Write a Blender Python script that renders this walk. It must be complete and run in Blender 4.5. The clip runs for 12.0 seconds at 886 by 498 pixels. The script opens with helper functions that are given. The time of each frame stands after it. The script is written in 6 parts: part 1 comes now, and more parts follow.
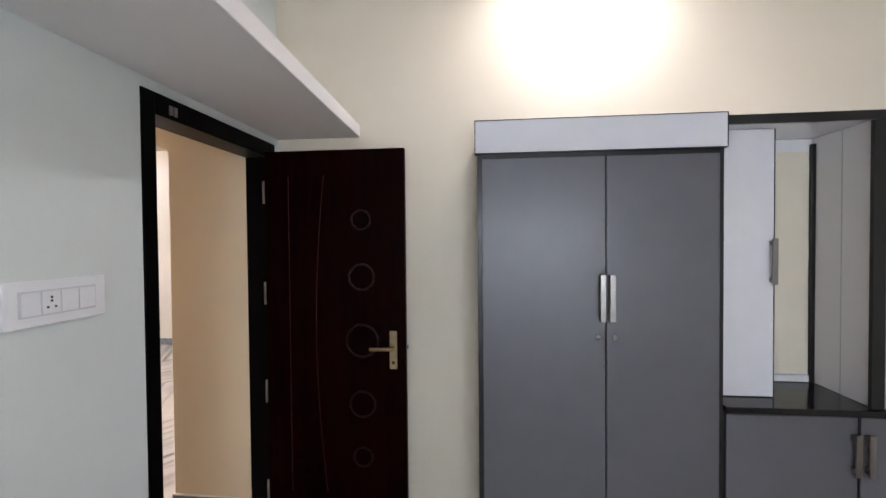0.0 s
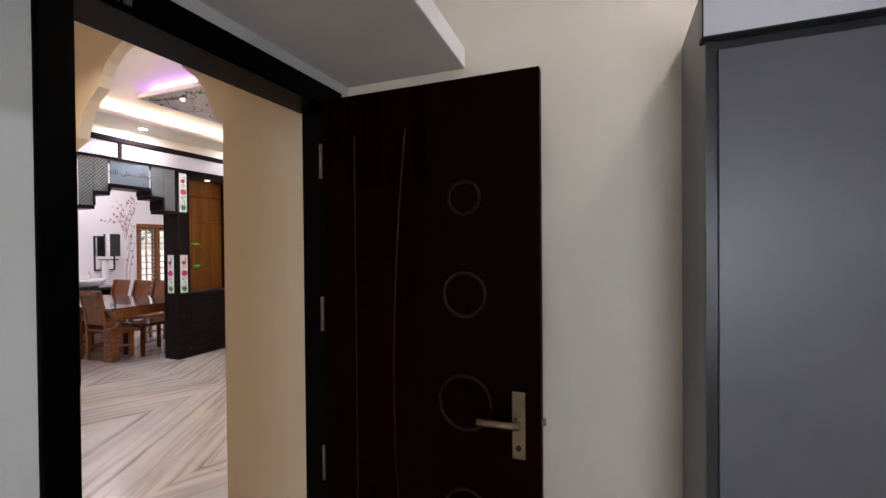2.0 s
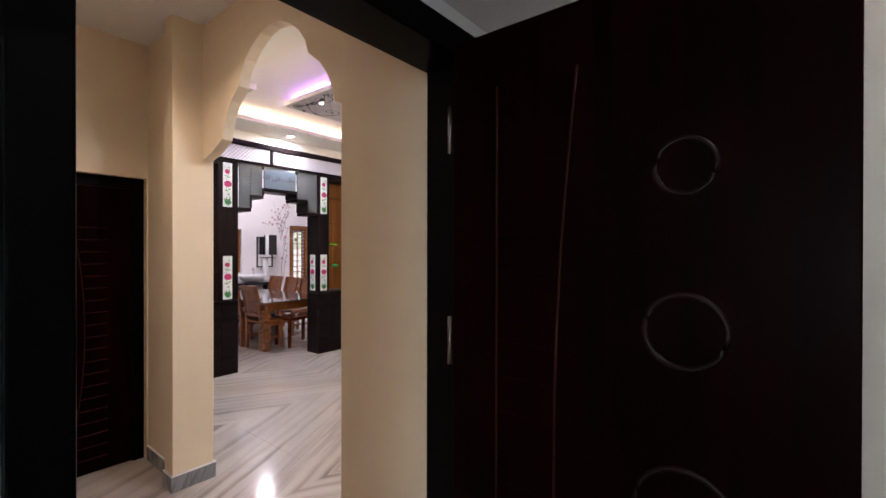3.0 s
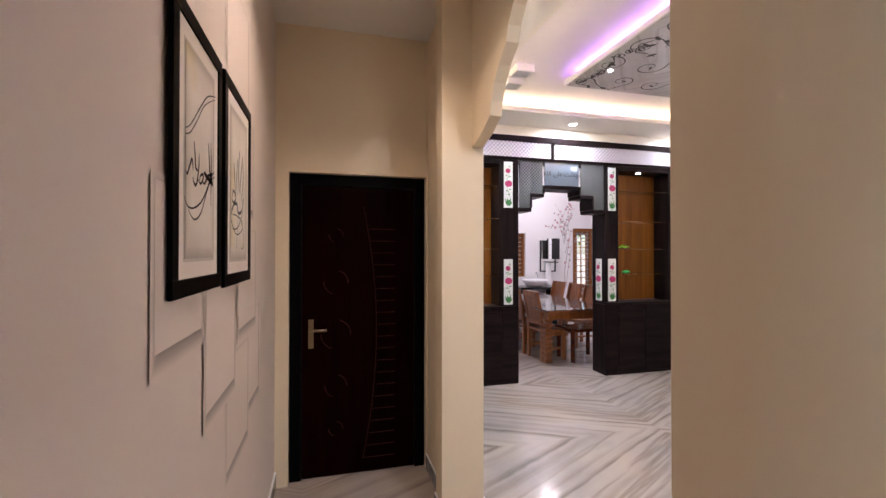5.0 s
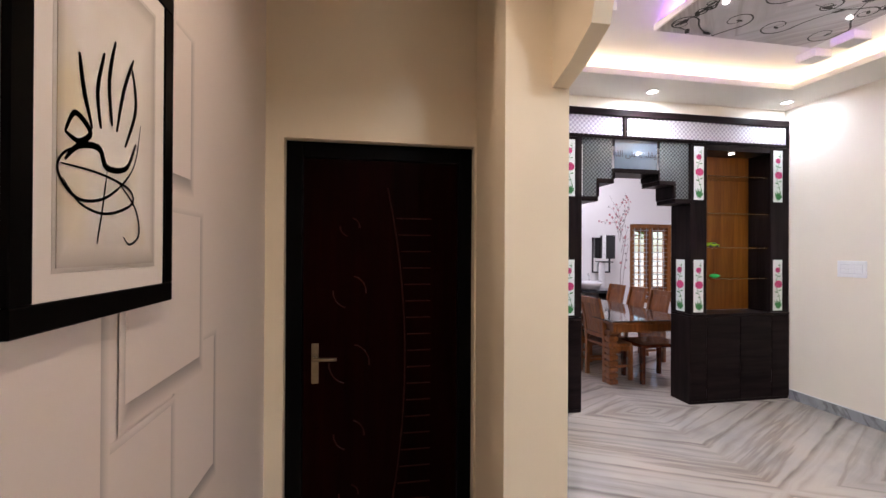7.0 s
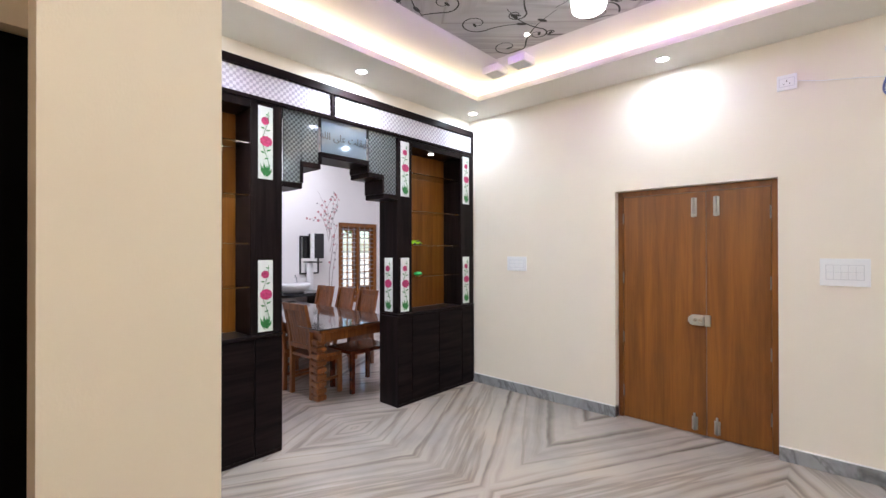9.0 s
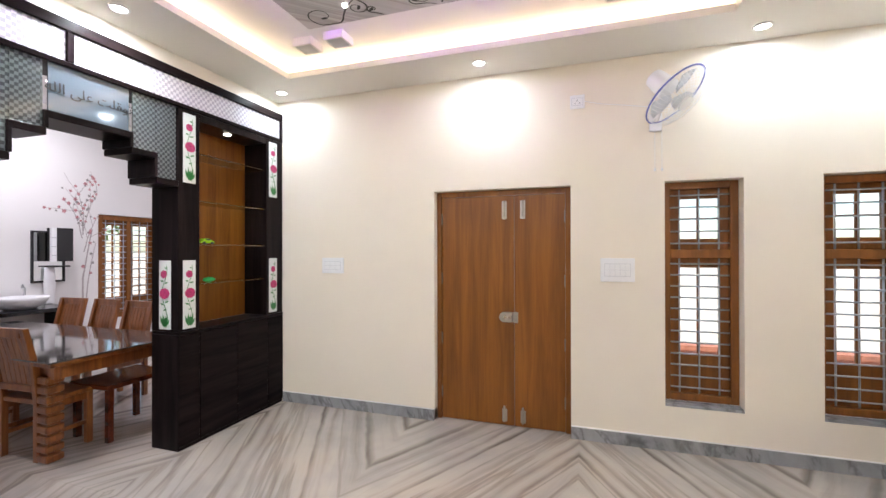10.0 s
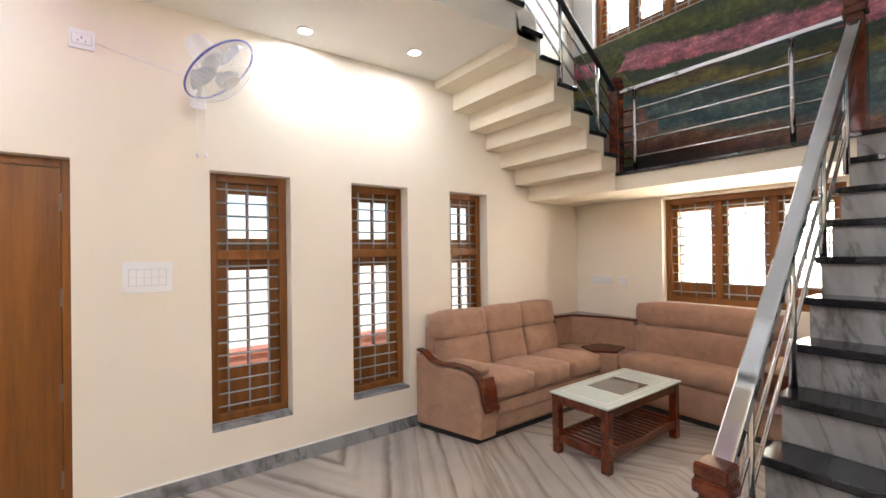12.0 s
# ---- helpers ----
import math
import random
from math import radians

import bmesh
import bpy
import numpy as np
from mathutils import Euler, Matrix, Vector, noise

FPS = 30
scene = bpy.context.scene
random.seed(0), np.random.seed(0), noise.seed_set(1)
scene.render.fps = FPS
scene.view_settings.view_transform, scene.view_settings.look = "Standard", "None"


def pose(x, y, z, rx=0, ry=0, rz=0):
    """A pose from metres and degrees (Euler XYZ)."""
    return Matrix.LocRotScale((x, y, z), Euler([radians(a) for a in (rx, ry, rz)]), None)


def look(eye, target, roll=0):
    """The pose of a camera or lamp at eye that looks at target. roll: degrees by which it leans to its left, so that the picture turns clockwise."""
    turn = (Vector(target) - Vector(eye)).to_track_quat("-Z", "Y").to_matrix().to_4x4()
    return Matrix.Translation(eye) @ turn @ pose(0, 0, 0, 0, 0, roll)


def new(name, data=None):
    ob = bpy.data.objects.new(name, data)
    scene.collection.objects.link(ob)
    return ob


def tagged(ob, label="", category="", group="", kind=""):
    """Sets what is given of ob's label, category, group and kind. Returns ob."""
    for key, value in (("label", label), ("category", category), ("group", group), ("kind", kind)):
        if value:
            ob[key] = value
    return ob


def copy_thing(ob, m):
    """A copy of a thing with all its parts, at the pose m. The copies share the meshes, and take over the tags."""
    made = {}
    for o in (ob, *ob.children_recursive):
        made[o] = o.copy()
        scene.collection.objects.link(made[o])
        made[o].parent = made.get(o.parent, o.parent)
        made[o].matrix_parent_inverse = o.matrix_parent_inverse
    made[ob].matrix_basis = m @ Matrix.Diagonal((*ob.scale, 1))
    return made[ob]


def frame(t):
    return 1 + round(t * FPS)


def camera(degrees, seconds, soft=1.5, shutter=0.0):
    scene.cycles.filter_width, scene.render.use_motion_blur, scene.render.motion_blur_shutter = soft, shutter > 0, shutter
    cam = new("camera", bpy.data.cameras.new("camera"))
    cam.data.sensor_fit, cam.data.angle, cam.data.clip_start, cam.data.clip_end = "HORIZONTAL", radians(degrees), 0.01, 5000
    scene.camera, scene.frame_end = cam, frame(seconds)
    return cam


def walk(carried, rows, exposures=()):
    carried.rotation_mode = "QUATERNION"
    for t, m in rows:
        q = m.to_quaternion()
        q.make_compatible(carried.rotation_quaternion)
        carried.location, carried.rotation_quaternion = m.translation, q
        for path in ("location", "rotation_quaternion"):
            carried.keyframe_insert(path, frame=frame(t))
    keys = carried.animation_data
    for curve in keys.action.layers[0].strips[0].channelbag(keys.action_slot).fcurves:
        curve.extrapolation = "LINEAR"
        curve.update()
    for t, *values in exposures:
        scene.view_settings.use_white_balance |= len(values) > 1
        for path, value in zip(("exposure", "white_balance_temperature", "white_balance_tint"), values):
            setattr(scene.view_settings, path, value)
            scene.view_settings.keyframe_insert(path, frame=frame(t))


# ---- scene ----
cam = camera(91.8, 12.0, soft=1.5)
PATH = [
    (0, (0.455, 0.33, 1.634), (0.248, 2.319, 1.594), -0.5),
    (0.5, (0.44, 0.553, 1.635), (0.218, 2.54, 1.584), -0.6),
    (1, (0.379, 0.8, 1.635), (0.026, 2.768, 1.586), -0.4),
    (1.5, (0.324, 1.033, 1.621), (-0.198, 2.963, 1.572), -0.5),
    (2, (0.227, 1.265, 1.601), (-0.514, 3.122, 1.581), -0.5),
    (2.5, (0.094, 1.472, 1.588), (-0.907, 3.203, 1.578), -0.0),
    (3, (-0.064, 1.643, 1.597), (-1.307, 3.21, 1.59), 0.1),
    (3.5, (-0.181, 1.791, 1.581), (-1.694, 3.1, 1.585), 0.1),
    (5.5, (-0.982, 2.151, 1.564), (-2.95, 2.507, 1.577), 0.3),
    (6, (-1.19, 2.182, 1.563), (-3.17, 2.466, 1.571), 0.5),
    (6.5, (-1.414, 2.189, 1.574), (-3.395, 2.468, 1.58), 0.3),
    (8.5, (-2.198, 2.518, 1.55), (-3.808, 3.704, 1.563), 0.2),
    (9, (-2.315, 2.673, 1.551), (-3.662, 4.15, 1.561), -0.1),
    (9.5, (-2.434, 2.829, 1.553), (-3.459, 4.546, 1.564), -0.1),
    (10, (-2.512, 2.99, 1.558), (-3.14, 4.889, 1.566), -0.1),
    (10.5, (-2.517, 3.141, 1.537), (-2.686, 5.134, 1.547), -0.4),
    (11, (-2.506, 3.305, 1.555), (-2.192, 5.28, 1.554), -0.6),
    (11.5, (-2.46, 3.452, 1.575), (-1.694, 5.3, 1.564), -0.4),
    (12, (-2.36, 3.495, 1.534), (-1.178, 5.108, 1.546), -0.8),
]
EXPOSURES = [(0.0, 1.4, 6500, 17), (1.5, 1.17, 6600, 20), (2.5, 0.98, 6450, 20), (3.5, 1.02, 6350, 20), (5.5, 1.08, 6350, 22), (6.5, 1.04, 6250, 20), (8.5, 1.10, 5950, 11), (10.0, 1.20, 6250, 11), (12.0, 1.24, 6550, 14)]
walk(cam, [(t, look(eye, target, roll)) for t, eye, target, roll in PATH], EXPOSURES)

# ---- world, sun and large lights ----
world = bpy.data.worlds.new("sky")
scene.world = world
world.use_nodes = True
wn = world.node_tree.nodes
sky = wn.new("ShaderNodeTexSky")
sky.sky_type, sky.sun_disc = "NISHITA", False
sky.sun_elevation, sky.sun_rotation = radians(60), radians(211)
world.node_tree.links.new(sky.outputs["Color"], wn["Background"].inputs["Color"])
wn["Background"].inputs["Strength"].default_value = 0.15


def lamp(name, kind, power, m, color=(1, 1, 1), **settings):
    data = bpy.data.lights.new(name, kind)
    data.energy, data.color = power, color
    for key, value in settings.items():
        setattr(data, key, value)
    ob = new(name, data)
    ob.matrix_world = m
    return ob


lamp("sun", "SUN", 3.5, look((0, 0, 0), (0.25, 0.42, -0.87)), (1, 0.95, 0.87), angle=radians(0.5))

# light of the sky in the window openings
COOL = (0.88, 0.94, 1.0)
# ---- plan, in metres ----
WALL_N, CEIL = 6.715, 3.105              # face of the entrance wall, ceiling
PART_X = -5.505                         # front of the display partition
EAST = 2.0                              # face of the wall behind the sofa
ARCH_Y0, ARCH_Y1 = 2.735, 2.99          # wall with the arch
ARCH_X0, ARCH_X1 = -3.17, -1.449
CORR_Y, CORR_END = 1.755, -3.81         # painted wall and end of the corridor
BED_W, BED_N = -0.74, 2.70              # bedroom faces
LAND_X, LAND_Z = 1.2, 2.22              # landing
F1_Y, F2_Y = 4.1, 5.68                  # open edges of the two flights

# ---- materials ----


def material(name):
    m = bpy.data.materials.new(name)
    m.use_nodes = True
    nt = m.node_tree
    return m, nt, nt.nodes, nt.links, nt.nodes["Principled BSDF"]


def coords(nt, scale=(1, 1, 1), rot=(0, 0, 0), kind="Object"):
    tc = nt.nodes.new("ShaderNodeTexCoord")
    mp = nt.nodes.new("ShaderNodeMapping")
    mp.inputs["Scale"].default_value = scale
    mp.inputs["Rotation"].default_value = rot
    if kind == "World":
        geo = nt.nodes.new("ShaderNodeNewGeometry")
        nt.links.new(geo.outputs["Position"], mp.inputs["Vector"])
    else:
        nt.links.new(tc.outputs[kind], mp.inputs["Vector"])
    return mp.outputs["Vector"]


def noise_node(nt, vec, scale, detail=4.0, rough=0.55, dist=0.0):
    n = nt.nodes.new("ShaderNodeTexNoise")
    n.inputs["Scale"].default_value, n.inputs["Detail"].default_value = scale, detail
    n.inputs["Roughness"].default_value, n.inputs["Distortion"].default_value = rough, dist
    nt.links.new(vec, n.inputs["Vector"])
    return n.outputs["Fac"]


def ramp(nt, fac, stops):
    r = nt.nodes.new("ShaderNodeValToRGB")
    e = r.color_ramp.elements
    while len(e) < len(stops):
        e.new(0.5)
    for k, (p, c) in zip(e, stops):
        k.position, k.color = p, (*c, 1)
    nt.links.new(fac, r.inputs["Fac"])
    return r.outputs["Color"]


def bump(nt, height, bsdf, strength=0.1, distance=0.01):
    b = nt.nodes.new("ShaderNodeBump")
    b.inputs["Strength"].default_value, b.inputs["Distance"].default_value = strength, distance
    nt.links.new(height, b.inputs["Height"])
    nt.links.new(b.outputs["Normal"], bsdf.inputs["Normal"])


def spread(c, k):
    return tuple(min(1, v * k) for v in c)


def plain(name, color, rough=0.5, metal=0.0, vary=0.08, scale=6, fine=90, relief=0.03, coat=0.0):
    """Even surface with a little large-scale and fine variation."""
    m, nt, nodes, links, b = material(name)
    v = coords(nt, kind="World")
    big = noise_node(nt, v, scale, 3)
    links.new(ramp(nt, big, [(0.3, spread(color, 1 - vary)), (0.7, spread(color, 1 + vary))]), b.inputs["Base Color"])
    small = noise_node(nt, v, fine, 3)
    mr = nodes.new("ShaderNodeMapRange")
    mr.inputs["To Min"].default_value, mr.inputs["To Max"].default_value = max(0.02, rough - 0.06), min(1, rough + 0.06)
    links.new(small, mr.inputs["Value"])
    links.new(mr.outputs["Result"], b.inputs["Roughness"])
    b.inputs["Metallic"].default_value = metal
    b.inputs["Coat Weight"].default_value = coat
    b.inputs["Coat Roughness"].default_value = 0.08
    if relief:
        bump(nt, small, b, relief, 0.004)
    return m


def wall_paint(name, color):
    m, nt, nodes, links, b = material(name)
    v = coords(nt, kind="World")
    big = noise_node(nt, v, 0.9, 4)
    links.new(ramp(nt, big, [(0.3, spread(color, 0.965)), (0.7, spread(color, 1.02))]), b.inputs["Base Color"])
    roll = noise_node(nt, coords(nt, (60, 60, 40), kind="World"), 4, 5)
    uneven = noise_node(nt, v, 5, 3)
    add = nodes.new("ShaderNodeMath")
    add.operation = "MULTIPLY_ADD"
    add.inputs[1].default_value = 4
    links.new(uneven, add.inputs[0])
    links.new(roll, add.inputs[2])
    bump(nt, add.outputs[0], b, 0.12, 0.003)
    b.inputs["Roughness"].default_value = 0.55
    b.inputs["Specular IOR Level"].default_value = 0.35
    return m


def wood(name, dark, light, axis=2, scale=1.0, rough=0.35, coat=0.2, contrast=1.0, relief=0.06):
    """Long grain along one axis of the object."""
    m, nt, nodes, links, b = material(name)
    s = [14 * scale] * 3
    s[axis] = 0.9 * scale
    info = nodes.new("ShaderNodeObjectInfo")
    v = coords(nt, s)
    addv = nodes.new("ShaderNodeVectorMath")
    links.new(v, addv.inputs[0])
    links.new(info.outputs["Random"], addv.inputs[1])
    sc = nodes.new("ShaderNodeVectorMath")
    sc.operation = "SCALE"
    sc.inputs["Scale"].default_value = 17.0
    comb = nodes.new("ShaderNodeCombineXYZ")
    for i in range(3):
        links.new(info.outputs["Random"], comb.inputs[i])
    links.new(comb.outputs[0], sc.inputs[0])
    links.new(sc.outputs[0], addv.inputs[1])
    g = noise_node(nt, addv.outputs[0], 1.0, 6, 0.62, 0.6)
    s2 = [110 * scale] * 3
    s2[axis] = 3 * scale
    pores = noise_node(nt, coords(nt, s2), 1.0, 3)
    mix = nodes.new("ShaderNodeMath")
    mix.operation = "MULTIPLY_ADD"
    mix.inputs[1].default_value = 0.28
    links.new(pores, mix.inputs[0])
    links.new(g, mix.inputs[2])
    lo, hi = 0.64 - 0.2 * contrast, 0.64 + 0.2 * contrast
    links.new(ramp(nt, mix.outputs[0], [(lo, dark), (hi, light)]), b.inputs["Base Color"])
    b.inputs["Roughness"].default_value = rough
    b.inputs["Coat Weight"].default_value, b.inputs["Coat Roughness"].default_value = coat, 0.12
    bump(nt, pores, b, relief, 0.002)
    return m


def maths(nt, op, a, b=None, c=None):
    """One math node; a, b and c are sockets or numbers."""
    n = nt.nodes.new("ShaderNodeMath")
    n.operation = op
    for k, v in enumerate((a, b, c)):
        if v is None:
            continue
        if isinstance(v, (int, float)):
            n.inputs[k].default_value = v
        else:
            nt.links.new(v, n.inputs[k])
    return n.outputs[0]


def tinted(nt, below, above, amount):
    """One colour multiplied over another; amount is a number or a socket."""
    mx = nt.nodes.new("ShaderNodeMix")
    mx.data_type, mx.blend_type = "RGBA", "MULTIPLY"
    if isinstance(amount, (int, float)):
        mx.inputs["Factor"].default_value = amount
    else:
        nt.links.new(amount, mx.inputs["Factor"])
    nt.links.new(below, mx.inputs[6])
    nt.links.new(above, mx.inputs[7])
    return mx.outputs[2]


def marble_floor(name, x0, y0, lx, ly, base, vein, rough=0.12, slant=47, veins=()):
    """Book-matched marble: the slabs are mirrored about the joints, so that the slanted veins close to diamonds.
    veins: distance from the middle of the diamond, width and depth of the long dark veins."""
    m, nt, nodes, links, b = material(name)
    sep = nodes.new("ShaderNodeSeparateXYZ")
    geo = nodes.new("ShaderNodeNewGeometry")
    links.new(geo.outputs["Position"], sep.inputs[0])
    fx = maths(nt, "PINGPONG", maths(nt, "SUBTRACT", sep.outputs["X"], x0), lx)
    fy = maths(nt, "PINGPONG", maths(nt, "SUBTRACT", sep.outputs["Y"], y0), ly)
    comb = nodes.new("ShaderNodeCombineXYZ")
    links.new(fx, comb.inputs[0])
    links.new(fy, comb.inputs[1])
    rot = nodes.new("ShaderNodeMapping")
    rot.inputs["Rotation"].default_value = (0, 0, radians(-slant))
    links.new(comb.outputs[0], rot.inputs["Vector"])

    def stretched(sx, sy, ox=0.0):
        st = nodes.new("ShaderNodeMapping")
        st.inputs["Scale"].default_value = (sx, sy, 1)
        st.inputs["Location"].default_value = (ox, ox * 0.6, 0)
        links.new(rot.outputs[0], st.inputs["Vector"])
        return st.outputs[0]
    warp = maths(nt, "SUBTRACT", noise_node(nt, stretched(1.6, 0.9), 1.3, 3), 0.5)
    st = stretched(5.5, 0.26)
    shift = nodes.new("ShaderNodeCombineXYZ")
    links.new(maths(nt, "MULTIPLY", warp, 0.8), shift.inputs[0])
    wv = nodes.new("ShaderNodeVectorMath")
    links.new(st, wv.inputs[0])
    links.new(shift.outputs[0], wv.inputs[1])
    n1 = noise_node(nt, wv.outputs[0], 0.75, 6, 0.6)
    n2 = noise_node(nt, wv.outputs[0], 2.7, 6, 0.65)
    cloud = noise_node(nt, comb.outputs[0], 1.1, 4)
    col = ramp(nt, n1, [(0.26, spread(vein, 1.05)), (0.38, spread(base, 0.80)), (0.47, spread(base, 0.95)), (0.62, spread(base, 1.06))])
    c2 = ramp(nt, n2, [(0.30, (0.55, 0.52, 0.51)), (0.42, (0.88, 0.86, 0.84)), (0.55, (1, 1, 1))])
    c3 = ramp(nt, cloud, [(0.33, (0.72, 0.75, 0.80)), (0.5, (0.93, 0.92, 0.92)), (0.64, (1.0, 0.94, 0.885))])
    col = tinted(nt, tinted(nt, col, c2, 0.30), c3, 0.9)
    ridge = maths(nt, "ABSOLUTE", maths(nt, "SUBTRACT", noise_node(nt, stretched(4.6, 0.24, 3.1), 0.8, 5, 0.55), 0.5))
    c4 = ramp(nt, ridge, [(0.0, (0.36, 0.33, 0.32)), (0.012, (0.58, 0.54, 0.52)), (0.035, (1, 1, 1))])
    col = tinted(nt, col, c4, maths(nt, "MULTIPLY", cloud, 0.9))
    if veins:
        sr = nodes.new("ShaderNodeSeparateXYZ")
        links.new(rot.outputs[0], sr.inputs[0])
        fine_warp = maths(nt, "SUBTRACT", noise_node(nt, stretched(9, 3), 1.0, 5), 0.5)
        far = maths(nt, "MULTIPLY_ADD", warp, 0.11, maths(nt, "MULTIPLY_ADD", fine_warp, 0.022, sr.outputs["X"]))
        stops = []
        for d, w, depth in veins:
            stops += [((d - w) / 2.7, (1, 1, 1)), (d / 2.7, (1 - depth, 1 - depth * 1.04, 1 - depth * 1.05)), ((d + 2.4 * w) / 2.7, (1, 1, 1))]
        lines = ramp(nt, maths(nt, "DIVIDE", far, 2.7), stops)
        fade = nodes.new("ShaderNodeMapRange")
        fade.inputs["From Min"].default_value, fade.inputs["From Max"].default_value = 0.34, 0.60
        fade.inputs["To Min"].default_value = 0.25
        links.new(noise_node(nt, stretched(2.2, 0.8, 7.3), 1.0, 4), fade.inputs["Value"])
        col = tinted(nt, col, lines, fade.outputs["Result"])
    links.new(col, b.inputs["Base Color"])
    mr = nodes.new("ShaderNodeMapRange")
    mr.inputs["To Min"].default_value, mr.inputs["To Max"].default_value = rough - 0.04, rough + 0.07
    links.new(noise_node(nt, geo.outputs["Position"], 30, 4), mr.inputs["Value"])
    links.new(mr.outputs["Result"], b.inputs["Roughness"])
    return m


def upright_marble(name, base, vein):
    """Grey marble for risers and skirtings, with slanting soft dark veins."""
    m, nt, nodes, links, b = material(name)
    v = coords(nt, (2.2, 2.2, 1.4), (0.5, 0.45, 0.3), kind="World")
    st = nodes.new("ShaderNodeMapping")
    st.inputs["Scale"].default_value = (2.6, 2.6, 0.5)
    links.new(v, st.inputs["Vector"])
    soft_vein = ramp(nt, noise_node(nt, st.outputs[0], 0.9, 6, 0.62, 0.7), [(0.32, vein), (0.44, spread(base, 0.82)), (0.56, base), (0.7, spread(base, 1.1))])
    ridge = maths(nt, "ABSOLUTE", maths(nt, "SUBTRACT", noise_node(nt, st.outputs[0], 0.6, 5, 0.6, 0.5), 0.5))
    line = ramp(nt, ridge, [(0.0, (0.45, 0.44, 0.44)), (0.03, (1, 1, 1))])
    links.new(tinted(nt, soft_vein, line, 0.7), b.inputs["Base Color"])
    b.inputs["Roughness"].default_value = 0.18
    return m


def glowing(name, color, strength):
    m, nt, nodes, links, b = material(name)
    b.inputs["Base Color"].default_value = (*color, 1)
    b.inputs["Emission Color"].default_value = (*color, 1)
    b.inputs["Emission Strength"].default_value = strength
    return m


def glass(name, tint=(1, 1, 1), rough=0.0):
    m, nt, nodes, links, b = material(name)
    b.inputs["Base Color"].default_value = (*tint, 1)
    b.inputs["Transmission Weight"].default_value = 1.0
    b.inputs["Roughness"].default_value = rough
    b.inputs["IOR"].default_value = 1.45
    return m


def matt(m, level):
    """Less mirror shine on a dark stained surface."""
    m.node_tree.nodes["Principled BSDF"].inputs["Specular IOR Level"].default_value = level
    return m


CREAM = wall_paint("cream_wall_paint", (0.82, 0.69, 0.495))
STAIR_C = wall_paint("stair_cream_paint", (0.84, 0.745, 0.59))
BED_CREAM = wall_paint("bedroom_cream_paint", (0.82, 0.735, 0.595))
HALL = wall_paint("hall_wall_paint", (0.87, 0.795, 0.685))
PALE = wall_paint("pale_green_wall_paint", (0.755, 0.795, 0.775))
WHITE = wall_paint("white_wall_paint", (0.82, 0.80, 0.79))
CEIL_M = wall_paint("ceiling_paint", (0.83, 0.80, 0.74))
GRAFF = wall_paint("painted_corridor_wall", (0.80, 0.70, 0.62))
VEINS = [(0.075, 0.010, 0.5), (0.15, 0.010, 0.5), (0.27, 0.016, 0.3), (0.68, 0.018, 0.72), (0.80, 0.022, 0.4), (1.03, 0.02, 0.25), (1.235, 0.016, 0.72), (1.34, 0.026, 0.45), (1.66, 0.024, 0.7), (1.99, 0.024, 0.6)]
FLOOR_M = marble_floor("bookmatched_marble", -5.44, 4.94, 1.44, 3.0, (0.505, 0.445, 0.395), (0.21, 0.178, 0.16), slant=28, veins=VEINS)
SKIRT_M = upright_marble("grey_marble", (0.34, 0.345, 0.36), (0.14, 0.14, 0.145))
STEP_M = upright_marble("stair_marble", (0.30, 0.292, 0.29), (0.12, 0.113, 0.11))
GRANITE = plain("black_granite", (0.012, 0.012, 0.014), 0.12, vary=0.3, scale=60, relief=0)
WENGE = wood("wenge_laminate", (0.0042, 0.0028, 0.003), (0.017, 0.0105, 0.0105), axis=1, scale=1.2, rough=0.3, coat=0.03, relief=0.02)
WENGE_V = wood("wenge_laminate_upright", (0.0042, 0.0028, 0.003), (0.017, 0.0105, 0.0105), axis=2, scale=1.2, rough=0.3, coat=0.03, relief=0.02)
ORANGE = wood("honey_teak_panel", (0.105, 0.031, 0.003), (0.20, 0.068, 0.008), axis=2, rough=0.42, coat=0.0)
TEAK = wood("teak_door_wood", (0.148, 0.044, 0.0038), (0.295, 0.103, 0.011), axis=2, scale=0.8, rough=0.4, coat=0.08)
TEAK_W = wood("teak_window_wood", (0.16, 0.052, 0.006), (0.29, 0.100, 0.014), axis=2, rough=0.45, coat=0.08)
DINING = wood("dining_teak", (0.13, 0.036, 0.008), (0.34, 0.115, 0.026), axis=2, rough=0.28, coat=0.4)
ROSE = wood("red_rosewood", (0.045, 0.008, 0.003), (0.16, 0.032, 0.010), axis=0, rough=0.18, coat=0.3)
DOOR_D = wood("dark_mahogany_door", (0.002, 0.0002, 0.00015), (0.0098, 0.0009, 0.0005), axis=2, scale=1.3, rough=0.38, coat=0.0, relief=0.12)
FRAME_D = plain("black_stained_frame", (0.002, 0.0017, 0.0017), 0.34, vary=0.2, coat=0.0)
matt(DOOR_D, 0.022)
matt(FRAME_D, 0.05)
matt(ORANGE, 0.15)
matt(WENGE, 0.05)
matt(WENGE_V, 0.07)
GREY_LAM = plain("grey_laminate", (0.122, 0.120, 0.134), 0.38, vary=0.03, relief=0.01)
LILAC_LAM = plain("glossy_lilac_white_laminate", (0.76, 0.75, 0.79), 0.06, vary=0.02, relief=0, coat=0.6)
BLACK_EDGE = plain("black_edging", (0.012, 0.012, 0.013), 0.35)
STEEL = plain("polished_steel", (0.70, 0.71, 0.73), 0.07, 1.0, vary=0.05, relief=0)
BRUSHED = plain("brushed_steel", (0.30, 0.285, 0.27), 0.3, 1.0, vary=0.08)
SATIN = plain("satin_nickel", (0.55, 0.53, 0.50), 0.32, 1.0, vary=0.06)
